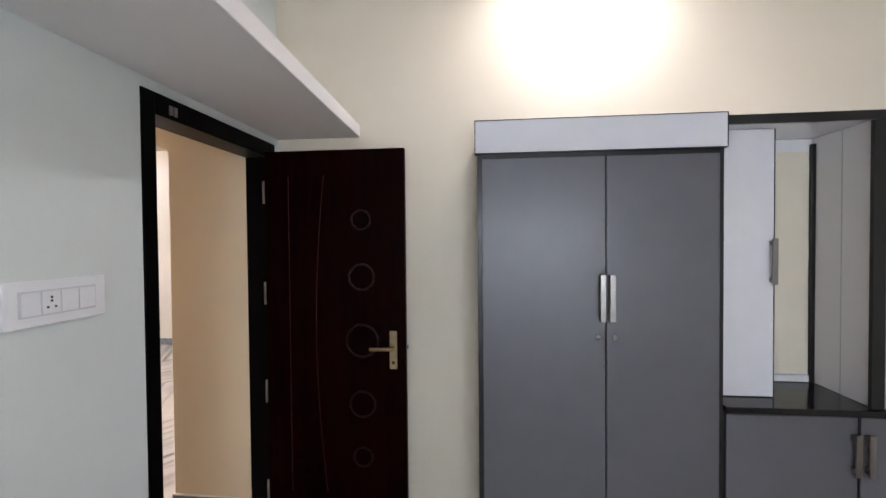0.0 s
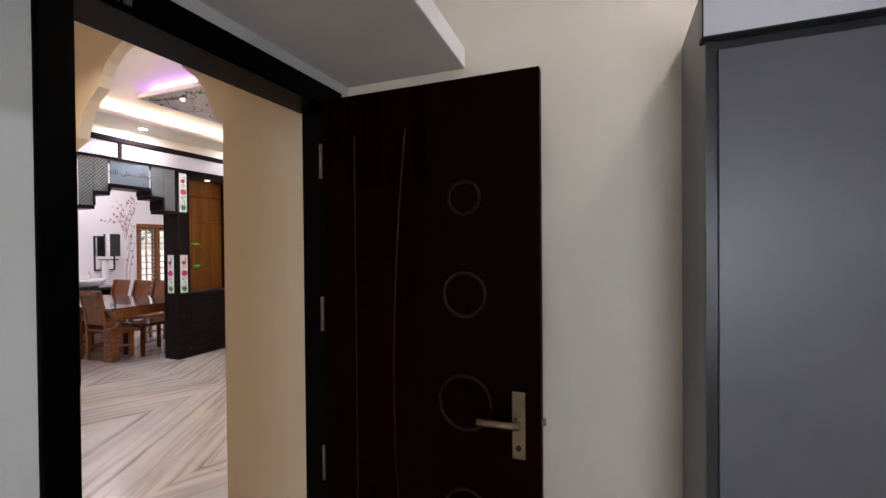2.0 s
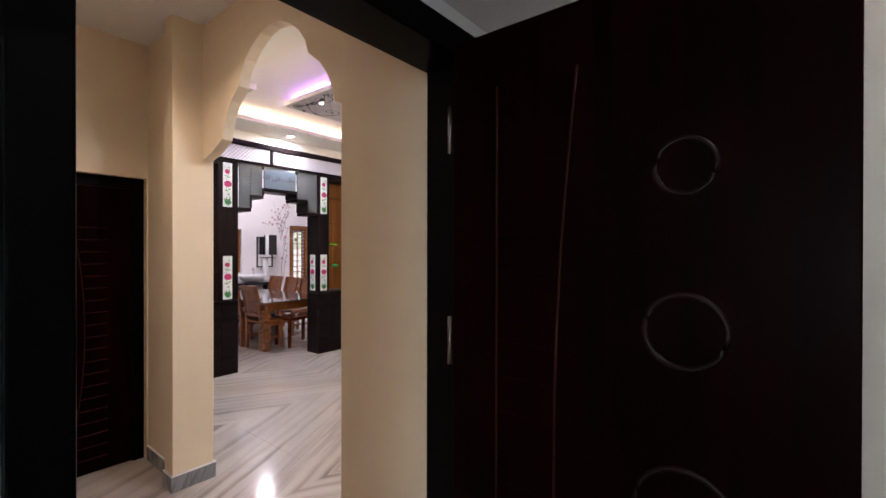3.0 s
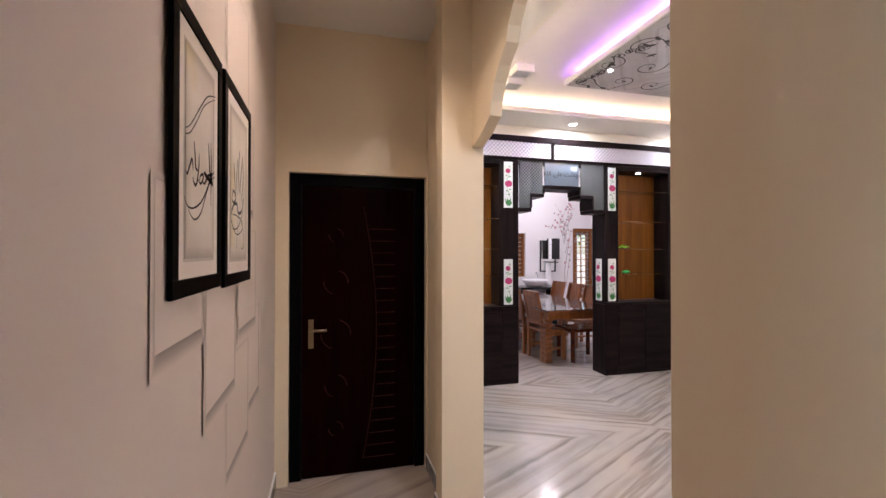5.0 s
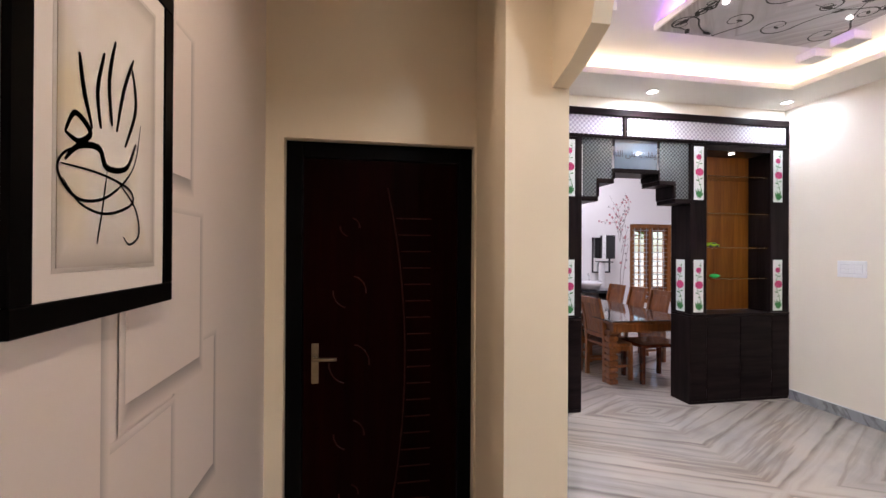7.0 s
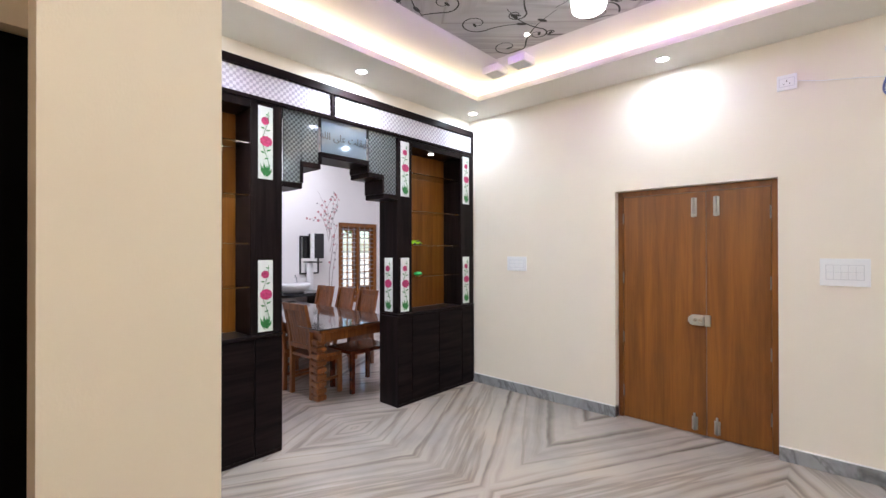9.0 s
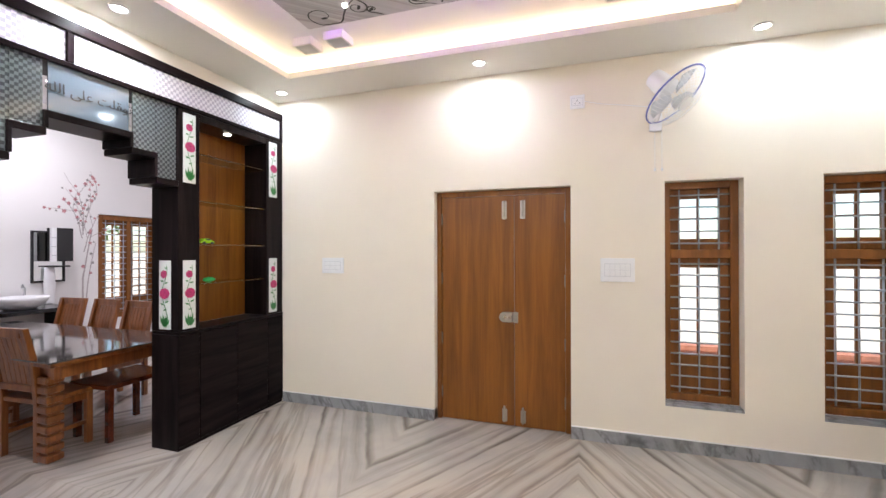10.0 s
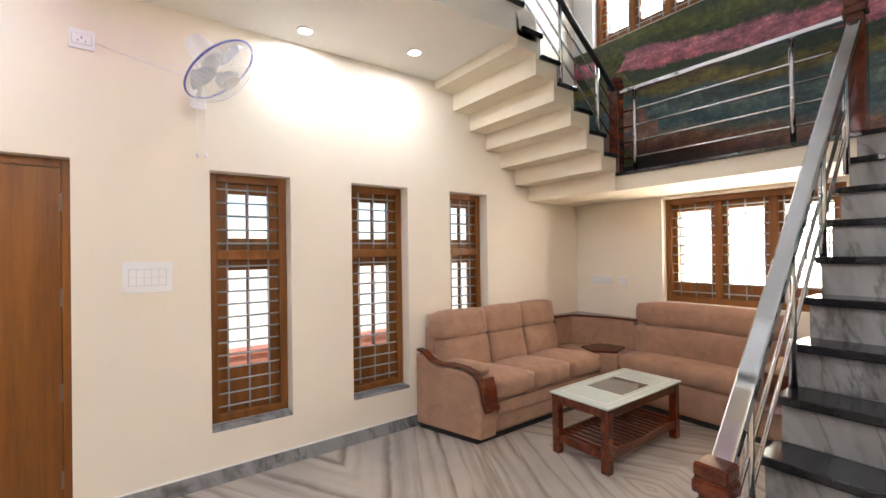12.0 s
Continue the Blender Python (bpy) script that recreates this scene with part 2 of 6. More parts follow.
BRASS = plain("aged_brass", (0.36, 0.28, 0.17), 0.34, 1.0, vary=0.15, scale=30)
BAR = plain("grey_painted_grill", (0.48, 0.51, 0.56), 0.4, 0.3)
PLASTIC = plain("white_plastic", (0.88, 0.88, 0.89), 0.3, vary=0.02, relief=0)
SWITCH_G = plain("switch_surround", (0.70, 0.70, 0.72), 0.4, vary=0.02, relief=0)
PLASTIC_G = plain("grey_plastic_line", (0.55, 0.55, 0.57), 0.4, vary=0.02, relief=0)
BLUE_P = plain("blue_plastic", (0.16, 0.19, 0.55), 0.3, vary=0.02, relief=0)
INK = plain("black_paint", (0.02, 0.018, 0.017), 0.5, relief=0)
MIRROR = plain("mirror", (0.88, 0.9, 0.88), 0.02, 1.0, vary=0.0, relief=0)
MIRROR.node_tree.nodes["Principled BSDF"].inputs["Roughness"].default_value = 0.015
GLASS = glass("clear_glass", (0.92, 0.98, 0.95))
SHADE = glowing("opal_lamp_glass", (1, 0.95, 0.88), 9.0)
DISC = glowing("downlight_disc", (1, 0.95, 0.86), 14.0)
COVE = glowing("warm_light_strip", (1.0, 0.80, 0.53), 4.3)
COVE_V = glowing("violet_light_strip", (0.60, 0.25, 1.0), 9.0)

# ---- mesh helpers ----


def box(bm, x0, x1, y0, y1, z0, z1):
    v = [bm.verts.new((x, y, z)) for x in (x0, x1) for y in (y0, y1) for z in (z0, z1)]
    for f in ((0, 1, 3, 2), (4, 6, 7, 5), (0, 4, 5, 1), (2, 3, 7, 6), (0, 2, 6, 4), (1, 5, 7, 3)):
        bm.faces.new([v[i] for i in f])


def prism(bm, pts, axis, a, b):
    """A flat outline (two coordinates, the axis left out) pushed from a to b along an axis."""
    def at(p, c):
        q = list(p)
        q.insert(axis, c)
        return bm.verts.new(q)
    lo, hi = [at(p, a) for p in pts], [at(p, b) for p in pts]
    n = len(pts)
    bm.faces.new(lo[::-1])
    bm.faces.new(hi)
    for i in range(n):
        bm.faces.new((lo[i], lo[(i + 1) % n], hi[(i + 1) % n], hi[i]))


def rod(bm, p, q, r, seg=10, r2=None):
    p, q = Vector(p), Vector(q)
    d = q - p
    m = Matrix.Translation((p + q) / 2) @ d.to_track_quat("Z", "Y").to_matrix().to_4x4()
    bmesh.ops.create_cone(bm, cap_ends=True, segments=seg, radius1=r, radius2=r if r2 is None else r2, depth=d.length, matrix=m)


def tube(bm, pts, r, seg=8, closed=False):
    """A round bar bent along points."""
    pts = [Vector(p) for p in pts]
    n = len(pts)
    rings = []
    for i, p in enumerate(pts):
        a = pts[(i - 1) % n] if closed or i else p
        c = pts[(i + 1) % n] if closed or i < n - 1 else p
        d = (c - a).normalized()
        up = Vector((0, 0, 1)) if abs(d.z) < 0.95 else Vector((1, 0, 0))
        s = d.cross(up).normalized()
        u = s.cross(d)
        rr = r[i] if isinstance(r, (list, tuple)) else r
        rings.append([bm.verts.new(p + rr * (math.cos(k * math.tau / seg) * s + math.sin(k * math.tau / seg) * u)) for k in range(seg)])
    for i in range(n if closed else n - 1):
        a, c = rings[i], rings[(i + 1) % n]
        for k in range(seg):
            bm.faces.new((a[k], a[(k + 1) % seg], c[(k + 1) % seg], c[k]))
    if not closed:
        bm.faces.new(rings[0][::-1])
        bm.faces.new(rings[-1])


def cushion(bm, x0, x1, y0, y1, z0, z1, puff=0.03, r=0.04, n=6):
    """A soft block, with rounded edges and swollen faces."""
    tmp = bmesh.new()
    bmesh.ops.create_cube(tmp, size=2)
    bmesh.ops.subdivide_edges(tmp, edges=tmp.edges[:], cuts=n, use_grid_fill=True)
    h = Vector(((x1 - x0) / 2, (y1 - y0) / 2, (z1 - z0) / 2))
    c = Vector(((x0 + x1) / 2, (y0 + y1) / 2, (z0 + z1) / 2))
    r = min(r, h.x * 0.9, h.y * 0.9, h.z * 0.9)
    new_v = {}
    for v in tmp.verts:
        p = Vector((v.co.x * h.x, v.co.y * h.y, v.co.z * h.z))
        core = Vector((max(-h.x + r, min(h.x - r, p.x)), max(-h.y + r, min(h.y - r, p.y)), max(-h.z + r, min(h.z - r, p.z))))
        d = p - core
        q = core + d.normalized() * r if d.length > 1e-6 else p
        u = v.co
        for i in range(3):
            o = [j for j in range(3) if j != i]
            if abs(u[i]) > 0.99:
                q[i] += math.copysign(puff * (1 - u[o[0]] ** 2) * (1 - u[o[1]] ** 2), u[i])
        new_v[v] = bm.verts.new(q + c)
    for f in tmp.faces:
        bm.faces.new([new_v[v] for v in f.verts]).smooth = True
    tmp.free()


def lin(a, b, n):
    return [a + (b - a) * k / (n - 1) for k in range(n)]


def bm_new():
    return bmesh.new()


def part(name, bm, mat, parent=None, label="", bevel=0.0, seg=2, smooth=False):
    """One mesh object from a bmesh in world metres, under a thing or a part."""
    bmesh.ops.recalc_face_normals(bm, faces=bm.faces[:])
    if bevel:
        sharp = [e for e in bm.edges if len(e.link_faces) == 2 and e.calc_face_angle(0) > 0.6]
        bmesh.ops.bevel(bm, geom=sharp, offset=bevel, segments=seg, affect="EDGES", profile=0.5, clamp_overlap=True)
    if smooth:
        for f in bm.faces:
            f.smooth = True
    me = bpy.data.meshes.new(name)
    if parent is not None:
        base = Vector(parent.location)
        if parent.parent is not None:
            base = base + Vector(parent.parent.location)
        bmesh.ops.translate(bm, verts=bm.verts[:], vec=-base)
    bm.to_mesh(me)
    bm.free()
    me.materials.append(mat)
    ob = new(name, me)
    if parent is not None:
        ob.parent = parent
    if label:
        ob["label"] = label
    return ob


def boxpart(name, dims, mat, parent=None, label="", bevel=0.0, seg=2):
    bm = bm_new()
    box(bm, *dims)
    return part(name, bm, mat, parent, label, bevel, seg)


def thing(name, loc, label, category, group="", kind=""):
    ob = new(name)
    ob.location = loc
    ob.empty_display_size = 0.1
    return tagged(ob, label, category, group, kind)


def structure(ob, label, category):
    return tagged(ob, label, category, kind="structure")


def wall(name, axis, c0, c1, a0, a1, z0, z1, mat, label, holes=()):
    """A wall between c0 and c1 across, a0 and a1 along, with openings (a0, a1, z0, z1) right through it."""
    bm = bm_new()
    cuts = sorted({a0, a1, *[h[0] for h in holes], *[h[1] for h in holes]})
    for s, e in zip(cuts, cuts[1:]):
        spans, z = [], z0
        for h in sorted((h for h in holes if h[0] <= s and h[1] >= e), key=lambda h: h[2]):
            if h[2] > z:
                spans.append((z, h[2]))
            z = h[3]
        if z < z1:
            spans.append((z, z1))
        for lo, hi in spans:
            box(bm, *((c0, c1, s, e) if axis == 0 else (s, e, c0, c1)), lo, hi)
    bmesh.ops.remove_doubles(bm, verts=bm.verts[:], dist=1e-5)
    return structure(part(name, bm, mat), label, "wall")


# ---- structure ----
bm = bm_new()
box(bm, -10.0, -5.5, 1.8, 8.8, -0.12, -0.004)
box(bm, -5.5, 2.23, 1.55, 6.95, -0.12, -0.004)
box(bm, -0.97, 3.4, -2.8, 1.55, -0.12, -0.004)
box(bm, 2.23, 3.4, 1.55, 2.99, -0.12, -0.004)
floor_base = part("floor", bm, FLOOR_M)
structure(floor_base, "polished book-matched white marble floor with grey-brown veins", "floor")

# slabs of the floor, laid with hairline joints
for i in range(-4, 7):
    for j in range(-6, 3):
        x0, y0 = -5.44 + 1.44 * i, 4.94 + 1.44 * j
        inside = ((-10.0, -5.5, 1.8, 8.8), (-5.5, 2.23, 1.55, 6.95), (-0.97, 3.4, -2.8, 1.55), (2.23, 3.4, 1.55, 2.99))
        for e, f, g, h in inside:
            a, b, c, d = max(x0, e), min(x0 + 1.4392, f), max(y0, g), min(y0 + 1.4392, h)
            if b - a < 0.05 or d - c < 0.05:
                continue
            boxpart("slab", (a, b, c, d, -0.0038, 0.0), FLOOR_M, floor_base)

WINS = [(-1.92, -1.39), (-0.908, -0.378), (0.085, 0.556)]
WZ0, WZ1 = 0.345, 2.10
wall("wall_north", 1, WALL_N, WALL_N + 0.23, -5.75, EAST, 0, CEIL, HALL, "cream painted entrance wall with door and narrow windows",
     [(-3.828, -2.625, 0, 2.1)] + [(a, b, WZ0, WZ1) for a, b in WINS])
wall("wall_north_upper", 1, WALL_N, WALL_N + 0.23, -1.3, EAST, CEIL, 6.0, HALL, "cream painted upper stairwell wall")
wall("wall_east", 0, EAST, EAST + 0.23, ARCH_Y1, WALL_N + 0.23, 0, LAND_Z - 0.16, HALL, "cream wall behind the sofa with a wide window",
     [(4.3, 5.69, 1.0, 2.03)])
wall("wall_east_upper", 0, EAST, EAST + 0.23, ARCH_Y1, WALL_N + 0.23, LAND_Z - 0.16, 6.0, WHITE, "stairwell wall above the landing with windows",
     [(5.2, 6.45, 3.86, 4.9)])
wall("wall_arch", 1, ARCH_Y0, ARCH_Y1, ARCH_X0 - 0.14, BED_W - 0.23, 0, CEIL, CREAM, "cream wall with a tall archway to the corridor",
     [(ARCH_X0, ARCH_X1, 0, CEIL)])
wall("wall_arch_west", 1, 2.795, ARCH_Y1, -5.5, ARCH_X0 - 0.14, 0, CEIL, CREAM, "cream wall between corridor and hall")
wall("wall_stair", 1, BED_N, ARCH_Y1, BED_W - 0.23, EAST + 0.23, 0, CEIL, BED_CREAM, "cream wall between bedroom and staircase")
wall("wall_bed_north_east", 1, BED_N, ARCH_Y1, EAST + 0.23, 3.4, 0, CEIL, BED_CREAM, "cream bedroom wall behind the wardrobe")
wall("wall_stair_upper", 1, ARCH_Y1 - 0.23, ARCH_Y1, -1.3, EAST + 0.23, CEIL, 6.0, WHITE, "upper stairwell side wall")
wall("wall_void_west", 0, -1.53, -1.3, ARCH_Y1 - 0.23, WALL_N + 0.23, CEIL + 0.22, 6.0, WHITE, "upper stairwell end wall")
wall("wall_bedroom_west", 0, BED_W - 0.23, BED_W, -2.6, BED_N, 0, CEIL, PALE, "pale green bedroom wall with a doorway", [(1.71, 2.652, 0, 2.182)])
wall("wall_bedroom_south", 1, -2.8, -2.6, BED_W - 0.23, 3.4, 0, CEIL, PALE, "pale bedroom wall with a barred window", [(0.3, 2.1, 0.9, 2.1)])
wall("wall_bedroom_east", 0, 3.2, 3.4, -2.6, BED_N, 0, CEIL, BED_CREAM, "cream bedroom side wall")
wall("wall_corridor", 1, CORR_Y - 0.2, CORR_Y, CORR_END - 0.35, BED_W - 0.23, 0, CEIL, GRAFF, "cream corridor wall with painted grey relief squares")
wall("wall_corridor_end", 0, CORR_END - 0.2, CORR_END, CORR_Y, 2.795, 0, CEIL, CREAM, "cream corridor end wall with a door recess", [(1.84, 2.785, 0, 2.11)])
wall("wall_dining_west", 0, -9.8, -9.6, 2.0, 8.6, 0, 3.6, WHITE, "white dining wall with windows", [(5.5, 6.38, 1.02, 2.0), (7.58, 8.56, 0.5, 2.13)])
wall("wall_dining_north", 1, 8.6, 8.8, -9.8, -5.5, 0, 3.6, WHITE, "white dining side wall")
wall("wall_dining_south", 1, 1.8, 2.0, -9.8, CORR_END - 0.35, 0, 3.6, WHITE, "white dining side wall")
wall("wall_dining_east", 0, -5.73, -5.5, WALL_N + 0.23, 8.6, 0, 3.6, WHITE, "white dining return wall")
wall("wall_over_partition", 0, -5.76, -5.56, ARCH_Y1, WALL_N, 2.976, 3.6, HALL, "cream beam above the display partition")
structure(boxpart("ceiling_dining", (-10.0, -5.5, 1.8, 8.8, 3.6, 3.75), WHITE), "white dining room ceiling", "ceiling")
structure(boxpart("ceiling_bedroom", (BED_W - 0.23, 3.4, -2.8, BED_N, CEIL, CEIL + 0.2), WHITE), "white bedroom ceiling", "ceiling")
structure(boxpart("ceiling_corridor", (CORR_END - 0.35, BED_W - 0.23, CORR_Y - 0.2, ARCH_Y1, CEIL, CEIL + 0.22), CEIL_M), "cream corridor ceiling", "ceiling")
structure(boxpart("ceiling_stairwell", (-1.53, EAST + 0.23, 2.7, WALL_N + 0.23, 6.0, 6.15), WHITE), "white ceiling high over the stairwell", "ceiling")

# hall ceiling: lower border round a lit tray
TRAY = 3.265
TX0, TX1, TY0, TY1 = -5.04, -1.58, 3.5, 6.215
bm = bm_new()
for d in ((-5.76, TX0, ARCH_Y1, WALL_N), (TX1, -1.3, ARCH_Y1, WALL_N), (TX0, TX1, ARCH_Y1, TY0), (TX0, TX1, TY1, WALL_N)):
    box(bm, *d, CEIL, CEIL + 0.05)
box(bm, -1.3, 0.14, F2_Y, WALL_N, CEIL, CEIL + 0.22)
box(bm, -1.53, -1.3, ARCH_Y1, WALL_N, CEIL + 0.05, CEIL + 0.22)
structure(part("ceiling_border", bm, CEIL_M), "cream ceiling border round the lit tray", "ceiling")
bm = bm_new()
box(bm, -5.76, -1.3, ARCH_Y1, WALL_N + 0.1, TRAY, TRAY + 0.2)
box(bm, -5.30, -5.26, 3.25, 6.48, CEIL + 0.05, TRAY)
box(bm, -1.40, -1.36, 3.25, 6.48, CEIL + 0.05, TRAY)
box(bm, -5.26, -1.40, 3.25, 3.29, CEIL + 0.05, TRAY)
box(bm, -5.26, -1.40, 6.44, 6.48, CEIL + 0.05, TRAY)
structure(part("ceiling_tray", bm, WHITE), "white recessed ceiling tray with hidden light strips", "ceiling")
cove = thing("cove_light", (-3.3, 4.9, CEIL + 0.05), "hidden warm light strip along the ceiling tray", "light strip")
for d in ((-5.2, -5.16, 3.4, 6.36), (-1.5, -1.46, 3.4, 6.36), (-5.1, -1.56, 3.36, 3.40), (-5.1, -1.56, 6.34, 6.38)):
    boxpart("strip", (*d, CEIL + 0.055, CEIL + 0.085), COVE, cove)

# skirting
bm, bead = bm_new(), bm_new()
SK = 0.1


def skirt(a, b, c, d):
    box(bm, a, b, c, d, 0, SK)
    box(bead, a, b, c, d, SK + 0.0005, SK + 0.007)


for a, b in ((PART_X + 0.01, -3.828), (-2.625, EAST)):
    skirt(a, b, WALL_N - 0.012, WALL_N)
for a, b in ((-3.836, -3.828), (-2.625, -2.617)):
    skirt(a, b, WALL_N, WALL_N + 0.08)
skirt(EAST - 0.012, EAST, F1_Y, WALL_N - 0.012)
skirt(ARCH_X0, ARCH_X0 + 0.012, ARCH_Y0 - 0.012, ARCH_Y1 + 0.012)
skirt(ARCH_X1 - 0.012, ARCH_X1, ARCH_Y0 - 0.012, ARCH_Y1 + 0.012)
skirt(CORR_END, ARCH_X0 - 0.14, 2.783, 2.795)
skirt(ARCH_X0 - 0.14, ARCH_X0, ARCH_Y0 - 0.012, ARCH_Y0)
skirt(ARCH_X1, -0.98, ARCH_Y0 - 0.012, ARCH_Y0)
skirt(CORR_END, -0.98, CORR_Y, CORR_Y + 0.012)
skirt(-5.5, ARCH_X0, ARCH_Y1, ARCH_Y1 + 0.012)
skirt(ARCH_X1, -1.05, ARCH_Y1, ARCH_Y1 + 0.012)
skirt(BED_W, 3.2, BED_N - 0.012, BED_N)
skirt(BED_W, BED_W + 0.012, -2.6, 1.70)
structure(part("baseboard", bm, SKIRT_M, bevel=0.002, seg=1), "grey marble skirting along the walls", "baseboard")
structure(part("trim", bead, WHITE), "thin white filler bead on top of the skirting", "trim")

# scalloped arch plate in the archway
c = (ARCH_X0 + ARCH_X1) / 2
half = [(0.861, 2.19), (0.72, 2.225), (0.575, 2.29), (0.553, 2.36), (0.515, 2.44), (0.455, 2.51), (0.36, 2.58), (0.335, 2.65), (0.28, 2.72), (0.2, 2.78), (0.1, 2.825), (0.0, 2.84)]
edge = [(c - d, z) for d, z in half] + [(c + d, z) for d, z in half[-2::-1]]
bm = bm_new()
for (x0, z0), (x1, z1) in zip(edge, edge[1:]):
    prism(bm, [(x0, z0), (x1, z1), (x1, CEIL), (x0, CEIL)], 1, 2.92, ARCH_Y1 - 0.004)
bmesh.ops.remove_doubles(bm, verts=bm.verts[:], dist=1e-5)
structure(part("archway", bm, CREAM), "cream scalloped arch plate above the passage", "arch")

# bedroom loft slab over the door
bm = bm_new()
prism(bm, [(BED_W, -2.6), (-0.03, -2.6), (-0.256, BED_N), (BED_W, BED_N)], 2, 2.218, 2.288)
structure(part("loft_slab", bm, WHITE, bevel=0.004), "white concrete loft slab over the bedroom door", "loft")

# ---- staircase ----
RISE, GO, N1 = LAND_Z / 12, 0.2, 12
x_first = LAND_X - (N1 - 1) * GO
stairs = thing("staircase", (x_first, 3.5, 0), "marble staircase with black granite nosings and a cream stepped underside", "stairs")
bm = bm_new()
pts = []
for i in range(N1 - 1):
    pts += [(x_first + i * GO, i * RISE), (x_first + i * GO, (i + 1) * RISE)]
pts += [(LAND_X, (N1 - 1) * RISE), (LAND_X, LAND_Z - 0.17), (LAND_X - 0.05, LAND_Z - 0.17), (x_first + 0.28, 0)]
prism(bm, pts, 1, ARCH_Y1 + 0.002, F1_Y - 0.002)
part("lower_flight", bm, STAIR_C, stairs, "cream plastered flight")
for i in range(N1):
    x, z = x_first + i * GO, (i + 1) * RISE
    boxpart("riser", (x - 0.012, x - 0.001, ARCH_Y1 + 0.003, F1_Y, i * RISE + 0.003, z - 0.034), STEP_M, stairs, "grey veined marble riser")
    if i < N1 - 1:
        boxpart("tread", (x - 0.035, x + GO - 0.013, ARCH_Y1 + 0.003, F1_Y + 0.02, z - 0.032, z + 0.004), GRANITE, stairs, "black granite tread", 0.006)
boxpart("landing", (LAND_X, EAST, ARCH_Y1 + 0.002, WALL_N - 0.002, LAND_Z - 0.16, LAND_Z - 0.03), STAIR_C, stairs, "cream plastered landing slab")
boxpart("landing_top", (LAND_X - 0.03, EAST, ARCH_Y1 + 0.002, WALL_N - 0.002, LAND_Z - 0.03, LAND_Z), GRANITE, stairs, "black granite landing", 0.005)
N2, GO2, RISE2 = 6, 0.205, 0.16
pts_b, pts_t = [], []
for i in range(N2 + 1):
    x, z = 1.162 - i * GO2, LAND_Z - 0.155 + i * RISE2
    pts_b += [(x, z), (x, z + RISE2)] if i else [(LAND_X, z), (x, z), (x, z + RISE2)]
    xt, zt = LAND_X - i * GO2, LAND_Z - 0.03 + i * RISE2
    pts_t += [(xt, zt), (xt, zt + RISE2)]
pts = pts_b[:-1] + [(1.162 - N2 * GO2, CEIL + 0.2)] + pts_t[:-1][::-1]
bm = bm_new()
prism(bm, pts, 1, F2_Y, WALL_N - 0.002)
part("upper_flight", bm, STAIR_C, stairs, "cream flight with a stepped underside")
for i in range(1, N2 + 1):
    x, z = LAND_X - (i - 1) * GO2, LAND_Z + i * RISE2
    boxpart("tread", (x - GO2 + 0.012, x + 0.03, F2_Y - 0.02, WALL_N - 0.003, z - 0.03, z + 0.004), GRANITE, stairs, "black granite tread", 0.006)
    boxpart("riser", (x + 0.001, x + 0.012, F2_Y, WALL_N - 0.003, z - RISE2 + 0.005, z - 0.034), STEP_M, stairs, "grey veined marble riser")
boxpart("floor_edge", (-1.3, 0.0, F2_Y - 0.02, F2_Y + 0.15, CEIL + 0.222, CEIL + 0.25), GRANITE, stairs, "black granite edge of the upper floor")


def railing(name, loc, a, b, heights, label, base, tall):
    """Steel bars along a line a-b, with posts; base gives the height of each bar over the line."""
    r = thing(name, loc, label, "railing")
    a, b = Vector(a), Vector(b)
    up = Vector((0, 0, 1))
    for h in heights:
        bm = bm_new()
        rod(bm, a + up * h, b + up * h, 0.009)
        part("bar", bm, STEEL, r, smooth=True)
    for k in base:
        p = a.lerp(b, k)
        bm = bm_new()
        rod(bm, p, p + up * tall, 0.017, 12)
        part("post", bm, STEEL, r, smooth=True)
    return r


def newel(x, y, z, h, s=0.095):
    n = thing("newel_post", (x, y, z), "turned red-brown wooden newel post with square cap", "post", "newel posts")
    boxpart("shaft", (x - s / 2, x + s / 2, y - s / 2, y + s / 2, z, z + h - 0.12), ROSE, n, bevel=0.008)
    boxpart("neck", (x - s * 0.4, x + s * 0.4, y - s * 0.4, y + s * 0.4, z + h - 0.12, z + h - 0.1), ROSE, n)
    boxpart("cap", (x - s * 0.58, x + s * 0.58, y - s * 0.58, y + s * 0.58, z + h - 0.1, z + h - 0.055), ROSE, n, bevel=0.01)
    boxpart("crown", (x - s * 0.54, x + s * 0.54, y - s * 0.54, y + s * 0.54, z + h - 0.05, z + h), ROSE, n, bevel=0.012)
    boxpart("joint", (x - s * 0.5, x + s * 0.5, y - s * 0.5, y + s * 0.5, z + h - 0.056, z + h - 0.049), ROSE, n)
    return n


newel(-0.84, F1_Y, RISE, 0.66)
newel(LAND_X + 0.03, F1_Y, LAND_Z, 0.82)
newel(LAND_X + 0.03, F2_Y + 0.02, LAND_Z, 0.86)
r1 = railing("stair_railing", (0, F1_Y, 1.2), (-0.8, F1_Y, RISE), (1.18, F1_Y, LAND_Z - 0.02), (0.22, 0.37, 0.52), "polished steel stair railing with a broad flat handrail", (0.05, 0.12, 0.37, 0.62, 0.87), 0.61)
bm = bm_new()
p, q = Vector((-0.8, F1_Y, RISE + 0.62)), Vector((1.18, F1_Y, LAND_Z + 0.66))
d = (q - p).normalized()
n = Vector((-d.z, 0, d.x))
vs = [[bm.verts.new(e + n * u + Vector((0, w, 0))) for u, w in ((-0.02, -0.035), (-0.02, 0.035), (0.02, 0.035), (0.02, -0.035))] for e in (p, q)]
bm.faces.new(vs[0])
bm.faces.new(vs[1][::-1])
